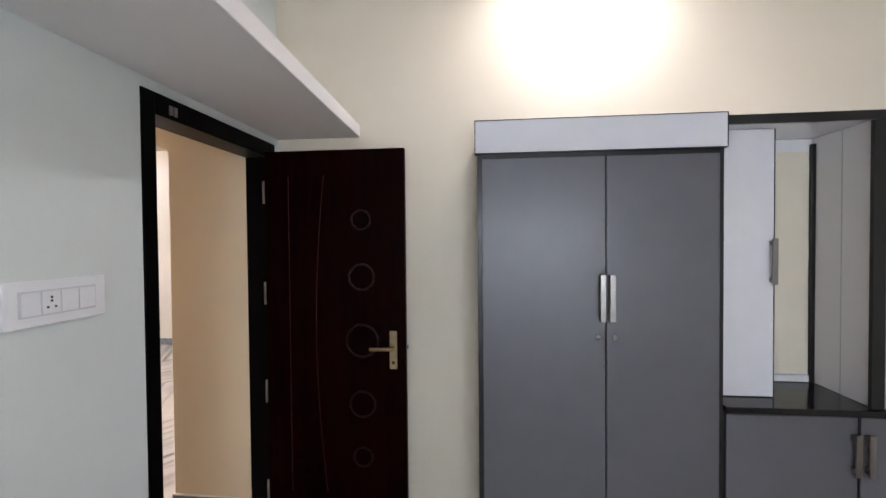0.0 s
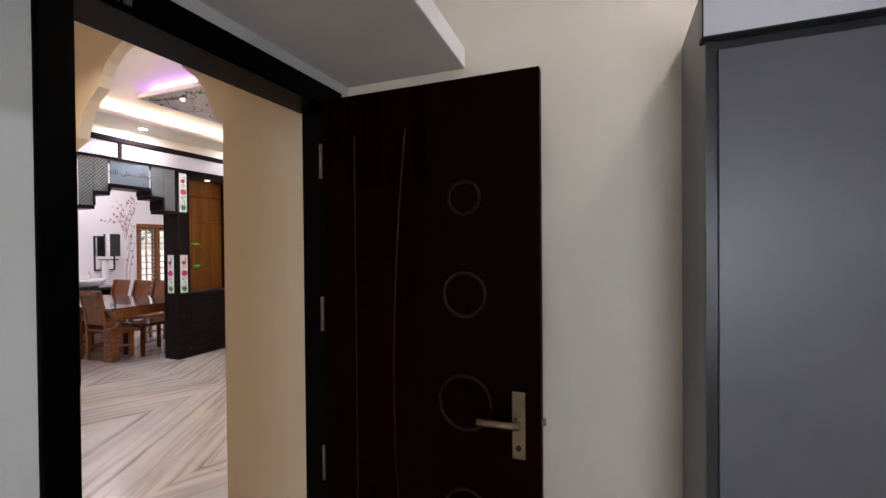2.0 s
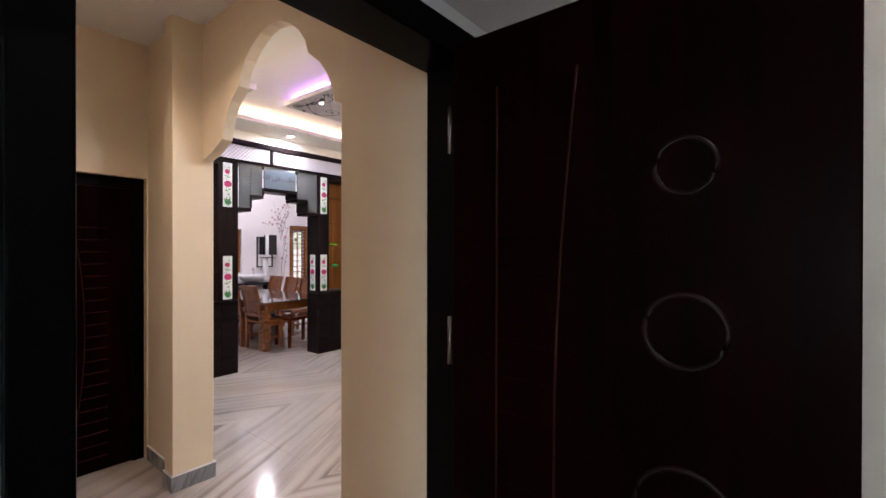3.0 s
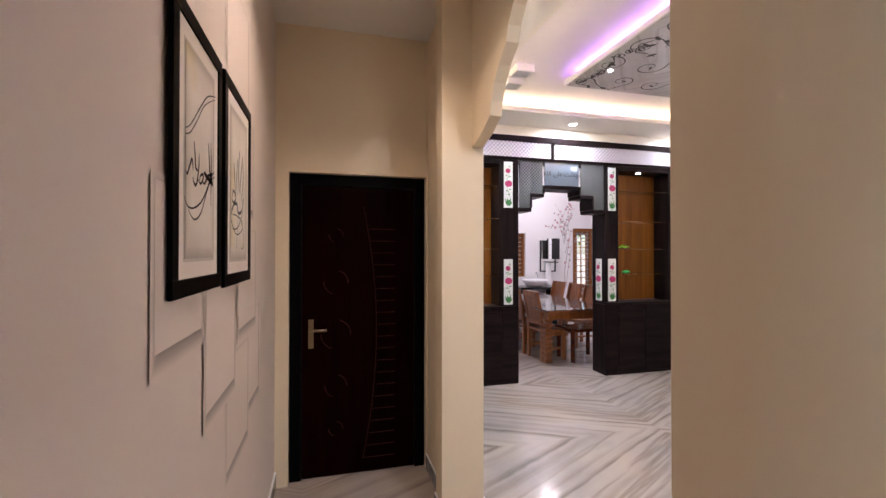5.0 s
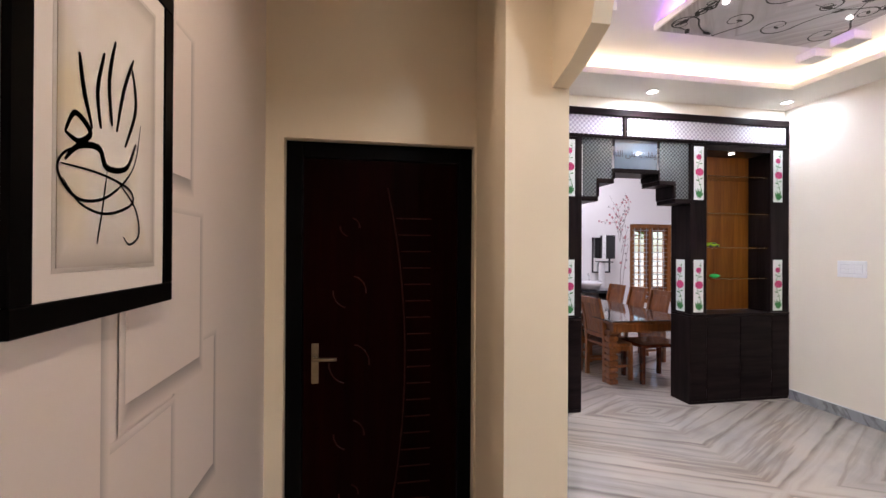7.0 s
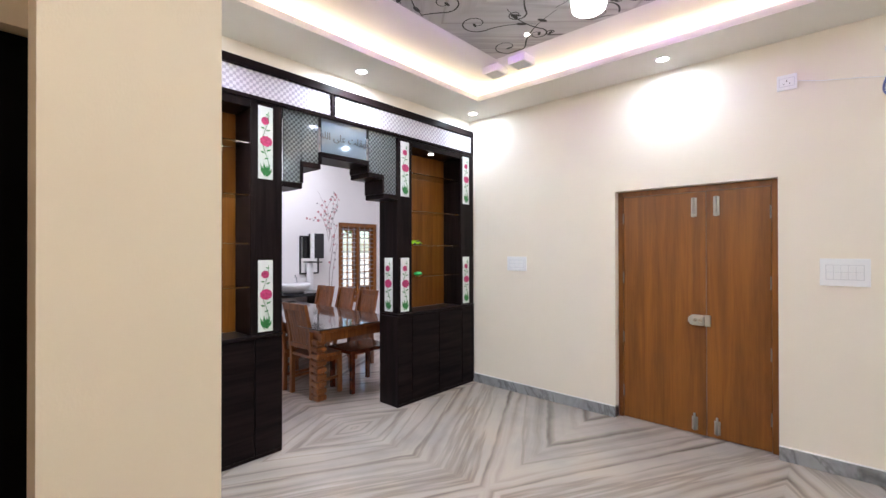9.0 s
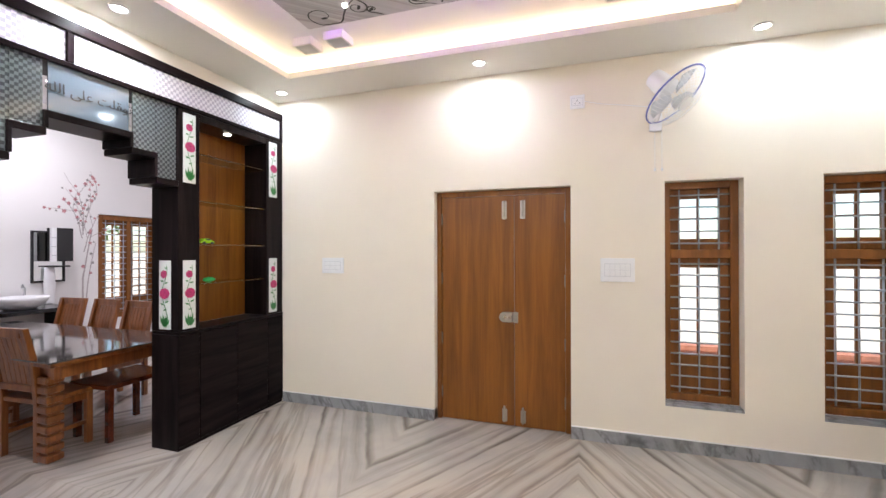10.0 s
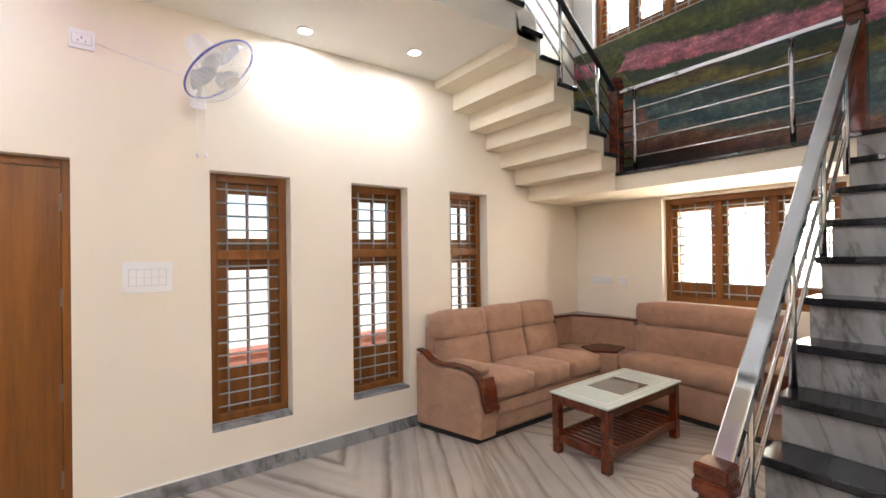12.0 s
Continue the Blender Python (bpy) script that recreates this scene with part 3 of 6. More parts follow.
for i in range(4):
    bm.faces.new((vs[0][i], vs[0][(i + 1) % 4], vs[1][(i + 1) % 4], vs[1][i]))
part("handrail", bm, STEEL, r1, "broad mirror-polished steel handrail", 0.008)
r2 = railing("landing_railing", (LAND_X + 0.03, 4.9, LAND_Z), (LAND_X + 0.03, F1_Y, LAND_Z), (LAND_X + 0.03, F2_Y, LAND_Z), (0.12, 0.26, 0.40, 0.54), "polished steel landing railing", (0.2, 0.9), 0.7)
boxpart("handrail", (LAND_X, LAND_X + 0.06, F1_Y + 0.05, F2_Y - 0.03, LAND_Z + 0.70, LAND_Z + 0.738), STEEL, r2, "broad polished steel handrail", 0.008)
r3 = railing("upper_railing", (0.6, F2_Y + 0.02, LAND_Z), (LAND_X, F2_Y + 0.02, LAND_Z + 0.08), (-0.05, F2_Y + 0.02, LAND_Z + 0.08 + 6 * RISE2), (0.2, 0.36, 0.52), "dark steel railing of the upper flight", (0.2, 0.6, 0.95), 0.66)
bm = bm_new()
rod(bm, (LAND_X, F2_Y + 0.02, LAND_Z + 0.75), (-0.05, F2_Y + 0.02, LAND_Z + 0.75 + 6 * RISE2), 0.025, 14)
part("handrail", bm, BLACK_EDGE, r3, smooth=True)
# ---- windows and doors ----


def barred_window(name, axis, c, a0, a1, z0, z1, side, label, sashes=1, transom=None, frame_w=0.055, panes=(2, 1), split=True, low=0.085, stile=0.068):
    """A teak window set in an opening: frame, transom, sashes with glazing bars, glass and a steel grill.
    axis: the wall's axis across; c: plane of the frame's inner face; side: +1 when outdoors is towards +."""
    base = [0, 0, z0]
    base[axis], base[1 - axis] = c, (a0 + a1) / 2
    w = thing(name, base, label, "window", kind="structure")

    def put(nm, a, b, lo, hi, d0, d1, mat, parent, lab="", bevel=0.004):
        across = sorted((c + side * d0, c + side * d1))
        dims = (*across, a, b, lo, hi) if axis == 0 else (a, b, *across, lo, hi)
        return boxpart(nm, dims, mat, parent, lab, bevel, 1)
    D = 0.09
    put("frame_side", a0, a0 + frame_w, z0, z1, 0, D, TEAK_W, w)
    put("frame_side", a1 - frame_w, a1, z0, z1, 0, D, TEAK_W, w)
    put("frame_head", a0 + frame_w, a1 - frame_w, z1 - frame_w, z1, 0, D, TEAK_W, w)
    put("frame_sill", a0 + frame_w, a1 - frame_w, z0, z0 + frame_w, 0, D, TEAK_W, w)
    ia0, ia1 = a0 + frame_w, a1 - frame_w
    step = (ia1 - ia0) / sashes
    rows = [(z0 + frame_w, z1 - frame_w)] if transom is None else [(z0 + frame_w, transom - 0.035), (transom + 0.035, z1 - frame_w)]
    if transom is not None:
        put("transom", ia0, ia1, transom - 0.035, transom + 0.035, 0, D, TEAK_W, w)
    for k in range(sashes):
        s0, s1 = ia0 + k * step, ia0 + (k + 1) * step
        if k:
            put("mullion", s0 - 0.03, s0 + 0.03, z0 + frame_w, z1 - frame_w, 0, D, TEAK_W, w)
            s0 += 0.03
        if k < sashes - 1:
            s1 -= 0.03
        for j, (lo, hi) in enumerate(rows):
            f = stile
            put("sash_stile", s0, s0 + f, lo, hi, 0.045, 0.085, TEAK_W, w)
            put("sash_stile", s1 - f, s1, lo, hi, 0.045, 0.085, TEAK_W, w)
            foot = 0.30 if (j == 0 and transom is not None) else low
            put("sash_rail", s0 + f, s1 - f, lo, lo + foot, 0.045, 0.085, TEAK_W, w)
            put("sash_rail", s0 + f, s1 - f, hi - 0.075, hi, 0.045, 0.085, TEAK_W, w)
            mid = (s0 + s1) / 2
            if split:
                put("glazing_bar", mid - 0.01, mid + 0.01, lo + foot, hi - 0.075, 0.05, 0.08, TEAK_W, w)
            ny = panes[0] if hi - lo < 0.6 and transom is not None else panes[1]
            for i in range(1, ny):
                zz = lo + foot + (hi - 0.075 - lo - foot) * i / ny
                put("glazing_bar", s0 + f, s1 - f, zz - 0.008, zz + 0.008, 0.052, 0.078, TEAK_W, w)
            g = put("pane", s0 + f, s1 - f, lo + foot, hi - 0.075, 0.063, 0.067, GLASS, w, bevel=0)
            g.visible_shadow = False
    for lo, hi in rows:
        n = max(2, round((hi - lo) / 0.092))
        for i in range(n):
            zz = lo + (i + 0.5) * (hi - lo) / n
            bm = bm_new()
            p, q = [0, 0, zz], [0, 0, zz]
            p[axis] = q[axis] = c + side * 0.025
            p[1 - axis], q[1 - axis] = ia0 - 0.005, ia1 + 0.005
            rod(bm, p, q, 0.0065, 6)
            part("grill_bar", bm, BAR, w, "thin grey steel bar", smooth=True)
        m = 3 * sashes
        for i in range(m):
            a = ia0 + (i + 0.5) * (ia1 - ia0) / m
            bm = bm_new()
            p, q = [0, 0, lo - 0.005], [0, 0, hi + 0.005]
            p[axis] = q[axis] = c + side * 0.034
            p[1 - axis] = q[1 - axis] = a
            rod(bm, p, q, 0.0065, 6)
            part("grill_bar", bm, BAR, w, "thin grey steel bar", smooth=True)
    return w


for i, (a, b) in enumerate(WINS):
    barred_window("window_%d" % (i + 1), 1, WALL_N + 0.11, a + 0.002, b - 0.002, WZ0 + 0.022, WZ1 - 0.002, 1, "tall narrow teak window with steel grill beside the entrance", transom=1.53)
    structure(boxpart("window_sill", (a + 0.001, b - 0.001, WALL_N + 0.002, WALL_N + 0.11, WZ0 + 0.001, WZ0 + 0.021), SKIRT_M), "grey marble window sill", "sill")
barred_window("window_4", 0, EAST + 0.08, 4.302, 5.688, 1.002, 2.028, 1, "wide teak window with grill behind the sofa", sashes=3, split=False, low=0.145, stile=0.042)
barred_window("window_5", 0, EAST + 0.08, 5.202, 6.448, 3.862, 4.898, 1, "teak window high above the stair landing", sashes=3, split=False, low=0.1, stile=0.045)
barred_window("window_6", 0, -9.63, 7.582, 8.558, 0.502, 2.128, -1, "tall teak dining window with grill", sashes=2, frame_w=0.08, panes=(2, 8), low=0.25)
barred_window("window_7", 0, -9.66, 5.502, 6.378, 1.022, 1.998, -1, "teak dining window with grill", sashes=1, panes=(2, 4))
barred_window("window_8", 1, -2.66, 0.302, 2.098, 0.902, 2.098, -1, "barred bedroom window", sashes=3, panes=(2, 4))

# entrance door, two leaves
X0, X1 = -3.828, -2.625
door = thing("door_1", (-3.22, WALL_N + 0.08, 0), "closed double-leaf teak entrance door with steel bolts", "door", kind="structure")
yf = WALL_N + 0.075
boxpart("door_frame", (X0 + 0.002, X0 + 0.045, yf, yf + 0.1, 0, 2.098), TEAK, door, bevel=0.004)
boxpart("door_frame", (X1 - 0.045, X1 - 0.002, yf, yf + 0.1, 0, 2.098), TEAK, door, bevel=0.004)
boxpart("door_head", (X0 + 0.045, X1 - 0.045, yf, yf + 0.1, 2.05, 2.098), TEAK, door, bevel=0.004)
xm = -3.11
for a, b in ((X0 + 0.047, xm), (xm + 0.004, X1 - 0.047)):
    leaf = boxpart("door_leaf", (a, b, yf + 0.012, yf + 0.05, 0.006, 2.047), TEAK, door, "plain orange-brown teak veneer leaf", 0.003)
    for zz in (0.25, 0.75, 1.30, 1.85):
        hx = a if a < xm else b
        bm = bm_new()
        rod(bm, (hx, yf + 0.008, zz - 0.05), (hx, yf + 0.008, zz + 0.05), 0.008, 8)
        part("hinge", bm, BRUSHED, leaf, "steel hinge")
    bx = xm - 0.085 if a < xm else xm + 0.078
    for z0, z1, s in ((1.84, 2.0, 1), (0.04, 0.15, -1)):
        boxpart("bolt_plate", (bx - 0.022, bx + 0.022, yf + 0.004, yf + 0.0118, z0, z1), SATIN, leaf, "satin steel tower bolt", 0.003)
        bm = bm_new()
        rod(bm, (bx, yf - 0.006, z0 - 0.0 + (0.02 if s > 0 else 0)), (bx, yf - 0.006, z1 + (0.0 if s > 0 else 0.03)), 0.009, 10)
        rod(bm, (bx, yf - 0.006, (z0 if s > 0 else z1)), (bx + 0.012, yf - 0.03, (z0 if s > 0 else z1)), 0.006, 8)
        part("bolt", bm, SATIN, leaf, smooth=True)
bm = bm_new()
prism(bm, [(xm - 0.085 + 0.044 * math.cos(u), 0.968 + 0.044 * math.sin(u)) for u in lin(math.pi / 2, 1.5 * math.pi, 12)] + [(xm - 0.012, 0.924), (xm - 0.012, 1.012)], 1, yf - 0.02, yf + 0.0115)
lock = part("lock", bm, SATIN, door, "satin steel rim lock", 0.005)
boxpart("lock_keeper", (xm - 0.006, xm + 0.036, yf - 0.02, yf + 0.0115, 0.922, 1.014), SATIN, door, "satin steel lock keeper", 0.005)
bm = bm_new()
rod(bm, (xm - 0.075, yf - 0.026, 0.968), (xm - 0.075, yf - 0.019, 0.968), 0.014, 16)
part("lock_cylinder", bm, STEEL, door, "round keyhole rose")
boxpart("lock_slide", (xm - 0.05, xm - 0.022, yf - 0.027, yf - 0.0205, 0.957, 0.979), STEEL, door)

RING = plain("polished_ring", (0.012, 0.003, 0.002), 0.35)
matt(RING, 0.25)
# carved lines are redder and lighter than the leaf
GROOVE = plain("lighter_red_groove", (0.03, 0.007, 0.004), 0.45)
matt(GROOVE, 0.15)

# corridor door, closed, deep in its recess
door = thing("door_2", (CORR_END - 0.1, 2.3, 0), "closed dark mahogany corridor door with carved arcs and slats", "door", kind="structure")
xf = CORR_END - 0.05
boxpart("door_frame", (xf - 0.1, xf, 1.842, 1.92, 0, 2.108), FRAME_D, door, bevel=0.004)
boxpart("door_frame", (xf - 0.1, xf, 2.71, 2.783, 0, 2.108), FRAME_D, door, bevel=0.004)
boxpart("door_head", (xf - 0.1, xf, 1.92, 2.71, 2.03, 2.108), FRAME_D, door, bevel=0.004)
leaf = boxpart("door_leaf", (xf - 0.05, xf - 0.012, 1.922, 2.708, 0.006, 2.028), DOOR_D, door, "dark red-brown mahogany leaf", 0.004)
for zz, r in ((1.685, 0.048), (1.355, 0.082), (0.99, 0.10), (0.63, 0.075), (0.33, 0.048)):
    for turn in (0, 180):
        bm = bm_new()
        tube(bm, [(xf - 0.0115, 2.15 + r * math.cos(u), zz + r * math.sin(u)) for u in [radians(turn + a) for a in range(-5, 76, 8)]], 0.004, 6)
        part("carved_arc", bm, GROOVE, leaf)
bm = bm_new()
tube(bm, [(xf - 0.0115, 2.432 - 0.095 * ((z - 1.0) / 0.9) ** 2, z) for z in lin(0.1, 1.89, 24)], 0.0035, 6)
part("carved_line", bm, GROOVE, leaf, "bowed carved groove", smooth=True)
for k in range(20):
    zz = 0.102 + k * 0.0857
    boxpart("slat_line", (xf - 0.012, xf - 0.008, 2.445 - 0.095 * ((zz - 1.0) / 0.9) ** 2, 2.565, zz, zz + 0.006), GROOVE, leaf)
boxpart("lock_plate", (xf - 0.0118, xf - 0.004, 1.965, 2.0, 0.9, 1.1), BRASS, leaf, "aged brass lock plate", 0.003)
bm = bm_new()
rod(bm, (xf - 0.004, 1.983, 1.03), (xf + 0.045, 1.983, 1.03), 0.009)
rod(bm, (xf + 0.042, 1.975, 1.03), (xf + 0.042, 2.09, 1.028), 0.009)
part("lever", bm, BRASS, leaf, "aged brass lever", smooth=True)

# bedroom door, open
door = thing("door_3", (BED_W, 2.5, 0), "open dark mahogany bedroom door with carved circles", "door", kind="structure")
bx0, bx1 = BED_W - 0.135, BED_W + 0.006
boxpart("door_frame", (bx0, bx1, 1.712, 1.775, 0, 2.18), FRAME_D, door, "black stained frame", 0.004)
boxpart("door_frame", (bx0, bx1, 2.588, 2.65, 0, 2.18), FRAME_D, door, "black stained frame", 0.004)
boxpart("door_head", (bx0, bx1, 1.775, 2.588, 2.10, 2.18), FRAME_D, door, "black stained frame", 0.004)
for y in (1.838, 1.862):
    boxpart("bolt_keeper", (bx1 + 0.0005, bx1 + 0.007, y, y + 0.016, 2.115, 2.15), BRUSHED, door, "steel bolt keeper", 0.002)
bm = bm_new()
for y0, y1 in ((1.7105, 1.7125), (2.6495, 2.6515)):
    box(bm, BED_W - 0.23, bx0 - 0.001, y0, y1, 0.0, 2.181)
box(bm, BED_W - 0.23, bx0 - 0.001, 1.7126, 2.6494, 2.179, 2.1815)
structure(part("trim_doorway", bm, CREAM), "cream plaster lining of the bedroom doorway", "trim")
LX0, LX1, LY = BED_W + 0.012, 0.028, 2.522
leaf = boxpart("door_leaf", (LX0, LX1, LY, LY + 0.035, 0.008, 2.115), DOOR_D, door, "dark red-brown mahogany leaf", 0.003)
for cz, rr in ((1.745, 0.05), (1.445, 0.067), (1.11, 0.084), (0.775, 0.067), (0.495, 0.05)):
    bm = bm_new()
    cx = LX1 - 0.232
    tube(bm, [(cx + rr * math.cos(k * math.tau / 32), LY - 0.0005, cz + rr * math.sin(k * math.tau / 32)) for k in range(32)], 0.006, 6, True)
    part("carved_ring", bm, RING, leaf, smooth=True)
bm = bm_new()
tube(bm, [(LX0 + 0.35 - 0.075 * math.cos((z - 1.15) / 0.85 * 1.25), LY - 0.0005, z) for z in lin(0.3, 1.98, 26)], 0.003, 6)
part("carved_line", bm, GROOVE, leaf, "lighter reddish groove", smooth=True)
bm = bm_new()
tube(bm, [(LX0 + 0.13, LY - 0.0005, z) for z in lin(0.3, 1.98, 8)], 0.0025, 6)
part("carved_line", bm, GROOVE, leaf, "lighter reddish groove", smooth=True)
for k in range(19):
    zz = 0.38 + k * 0.083
    bm = bm_new()
    tube(bm, [(LX0 + 0.14, LY + 0.001, zz), (LX0 + 0.342 - 0.075 * math.cos((zz - 1.15) / 0.85 * 1.25), LY + 0.001, zz)], 0.0018, 5)
    part("slat_line", bm, DOOR_D, leaf)
for zz in (0.29, 0.832, 1.36, 1.898):
    bm = bm_new()
    rod(bm, (LX0 - 0.004, LY - 0.008, zz - 0.06), (LX0 - 0.004, LY - 0.008, zz + 0.06), 0.006, 8)
    part("hinge", bm, BRUSHED, leaf, "steel hinge", smooth=True)
boxpart("lock_plate", (LX1 - 0.085, LX1 - 0.045, LY - 0.008, LY - 0.0005, 0.965, 1.165), BRASS, leaf, "aged brass lock plate", 0.004)
bm = bm_new()
rod(bm, (LX1 - 0.065, LY - 0.008, 1.08), (LX1 - 0.065, LY - 0.055, 1.08), 0.011, 12)
rod(bm, (LX1 - 0.055, LY - 0.05, 1.08), (LX1 - 0.18, LY - 0.052, 1.078), 0.01, 12)
part("lever", bm, BRASS, leaf, "aged brass lever", smooth=True)
bm = bm_new()
rod(bm, (LX1 - 0.065, LY - 0.011, 1.0), (LX1 - 0.065, LY - 0.0075, 1.0), 0.009, 12)
part("keyhole", bm, BLACK_EDGE, leaf)
boxpart("latch", (LX1, LX1 + 0.012, LY + 0.01, LY + 0.025, 1.07, 1.09), STEEL, leaf, "steel latch")
# ---- display partition between hall and dining room ----
FLOWER_W = plain("frosted_white_glass", (0.78, 0.82, 0.80), 0.15, vary=0.02, relief=0)
PINK = plain("pink_petal_paint", (0.50, 0.035, 0.15), 0.4, vary=0.3, scale=60, relief=0)
ROSE_D = plain("dark_rose_paint", (0.26, 0.008, 0.06), 0.4, vary=0.2, scale=60, relief=0)
LEAF_G = plain("green_leaf_paint", (0.03, 0.22, 0.05), 0.4, vary=0.2, scale=60, relief=0)
SHELF_G = glass("green_edged_shelf_glass", (0.82, 0.95, 0.88))


def checked_glass(name, a, b, size, rough):
    """Etched glass with a fine check of small squares."""
    m, nt, nodes, links, bs = material(name)
    ck = nodes.new("ShaderNodeTexChecker")
    ck.inputs["Scale"].default_value = 1.0 / size
    ck.inputs["Color1"].default_value, ck.inputs["Color2"].default_value = (*a, 1), (*b, 1)
    links.new(coords(nt, kind="World"), ck.inputs["Vector"])
    links.new(ck.outputs["Color"], bs.inputs["Base Color"])
    bs.inputs["Roughness"].default_value = rough
    bs.inputs["Transmission Weight"].default_value = 0.35
    return m


CHECK_D = checked_glass("dark_checked_glass", (0.075, 0.085, 0.088), (0.19, 0.215, 0.22), 0.02, 0.08)
CHECK_W = checked_glass("white_checked_glass", (0.86, 0.84, 0.88), (0.56, 0.54, 0.59), 0.024, 0.2)
NAVY_GLASS = plain("blue_grey_glass", (0.12, 0.15, 0.18), 0.05, vary=0.05, relief=0, coat=0.5)

PB = -5.785                                          # back of the partition
display = thing("display_partition", (-5.63, 4.9, 0), "dark wenge display partition with glass shelves, stepped opening and flower panels", "partition")
PT = PART_X


def pbox(name, y0, y1, z0, z1, x0=PB, x1=PT, mat=None, label="", bevel=0.003, parent=None):
    return boxpart(name, (x0, x1, y0, y1, z0, z1), mat or WENGE_V, parent or display, label, bevel, 1)


def flower_panel(y, z0, z1, x=None, w=0.1, face_y=None):
    """A white glass strip with a painted rose stem."""
    if face_y is None:
        pnl = boxpart("flower_panel", (PT - 0.004, PT + 0.004, y, y + w, z0, z1), FLOWER_W, display, "white glass strip with painted pink roses")

        def P(u, v, d=0.0065):
            return (PT + d, y + u * w, z0 + v * (z1 - z0))
    else:
        pnl = boxpart("flower_panel", (x, x + w, face_y - 0.004, face_y + 0.004, z0, z1), FLOWER_W, display, "white glass strip with painted pink roses")

        def P(u, v, d=0.0065):
            return (x + u * w, face_y - d, z0 + v * (z1 - z0))
    bm = bm_new()
    tube(bm, [P(0.5 + 0.22 * math.sin(v * 9), v) for v in lin(0.08, 0.93, 14)], 0.0022, 5)
    part("stem", bm, LEAF_G, pnl)

    def blob(u, v, ru, rv, petals, mat, nm):
        bm = bm_new()
        for k in range(petals):
            a = k * math.tau / petals
            cu, cv = u + 0.6 * ru * math.cos(a), v + 0.6 * rv * math.sin(a)
            ring = [bm.verts.new(P(cu + 0.62 * ru * math.cos(t), cv + 0.62 * rv * math.sin(t), 0.0075 + 0.0004 * k)) for t in [j * math.tau / 10 for j in range(10)]]
            bm.faces.new(ring)
        part(nm, bm, mat, pnl)
    h = w / (z1 - z0)
    blob(0.46, 0.80, 0.24, 0.22 * h, 7, PINK, "rose")
    blob(0.46, 0.815, 0.11, 0.12 * h, 5, ROSE_D, "rose_heart")
    blob(0.52, 0.52, 0.36, 0.30 * h, 9, PINK, "rose")
    blob(0.52, 0.535, 0.16, 0.15 * h, 5, ROSE_D, "rose_heart")

    def blade(u, v, du, dv, fat):
        bm = bm_new()
        side = Vector((-dv, du * h * h)).normalized() * fat
        q = [(u, v), (u + 0.45 * du + side.x, v + 0.45 * dv + side.y * h), (u + du, v + dv), (u + 0.55 * du - side.x, v + 0.55 * dv - side.y * h)]
        bm.faces.new([bm.verts.new(P(a, b, 0.0072)) for a, b in q])
        part("leaf", bm, LEAF_G, pnl)
    for q in ((0.42, 0.69, -0.26, 0.02, 0.09), (0.52, 0.66, 0.28, 0.03, 0.09), (0.55, 0.38, 0.30, 0.04, 0.10), (0.45, 0.35, -0.30, 0.03, 0.10), (0.40, 0.27, 0.30, 0.03, 0.08), (0.5, 0.90, 0.2, -0.02, 0.07),
              (0.42, 0.03, -0.30, 0.17, 0.12), (0.46, 0.03, -0.10, 0.20, 0.12), (0.52, 0.03, 0.06, 0.17, 0.12), (0.56, 0.03, 0.22, 0.19, 0.12), (0.60, 0.03, 0.32, 0.12, 0.11)):
        blade(*q)
    return pnl


Y0, Y1 = ARCH_Y1 + 0.004, WALL_N - 0.004
OP0, OP1 = 4.305, 5.505
# lower cabinets
for a, b, doors in ((Y0, OP0, (3.2, 3.65, 4.09)), (OP1, Y1, (5.70, 6.10, 6.49))):
    pbox("plinth_cabinet", a, b, 0.0, 0.90)
    pbox("cabinet_top", a, b, 0.902, 0.925, x0=PB, x1=PT + 0.012)
    cuts = [a, *doors, b]
    for s, e in zip(cuts, cuts[1:]):
        pbox("cabinet_door", s + 0.002, e - 0.002, 0.03, 0.895, x0=PT, x1=PT + 0.008, mat=WENGE, label="dark wood-grain laminate door")
# uprights
for a, b in ((Y0, 3.2), (4.06, OP0), (OP1, 5.70), (6.475, Y1)):
    pbox("upright", a, b, 0.927, 2.68)
for a, b in ((3.2, 4.06), (5.70, 6.475)):
    pbox("back_panel", a + 0.001, b - 0.001, 0.927, 2.62, x0=PB + 0.002, x1=PB + 0.016, mat=ORANGE, label="honey-coloured teak back panel")
    pbox("niche_head", a, b, 2.62, 2.68)
    for zz in (1.285, 1.61, 1.97, 2.36):
        s = pbox("glass_shelf", a + 0.002, b - 0.002, zz - 0.005, zz + 0.005, x0=PB + 0.02, x1=PT - 0.03, mat=SHELF_G, label="clear glass shelf", bevel=0)
        s.visible_shadow = False
# head rails and transom lights
pbox("rail", Y0, Y1, 2.681, 2.715, x1=PT + 0.006, mat=WENGE)
pbox("rail", Y0, Y1, 2.905, 2.974, x1=PT + 0.006, mat=WENGE)
for a, b in ((Y0, Y0 + 0.03), (4.75, 4.79), (Y1 - 0.03, Y1)):
    pbox("stile", a, b, 2.716, 2.904, x1=PT + 0.006)
for a, b in ((Y0 + 0.03, 4.75), (4.79, Y1 - 0.03)):
    pbox("transom_glass", a, b, 2.717, 2.903, x0=PT - 0.02, x1=PT - 0.012, mat=CHECK_W, label="white checked glass transom", bevel=0)
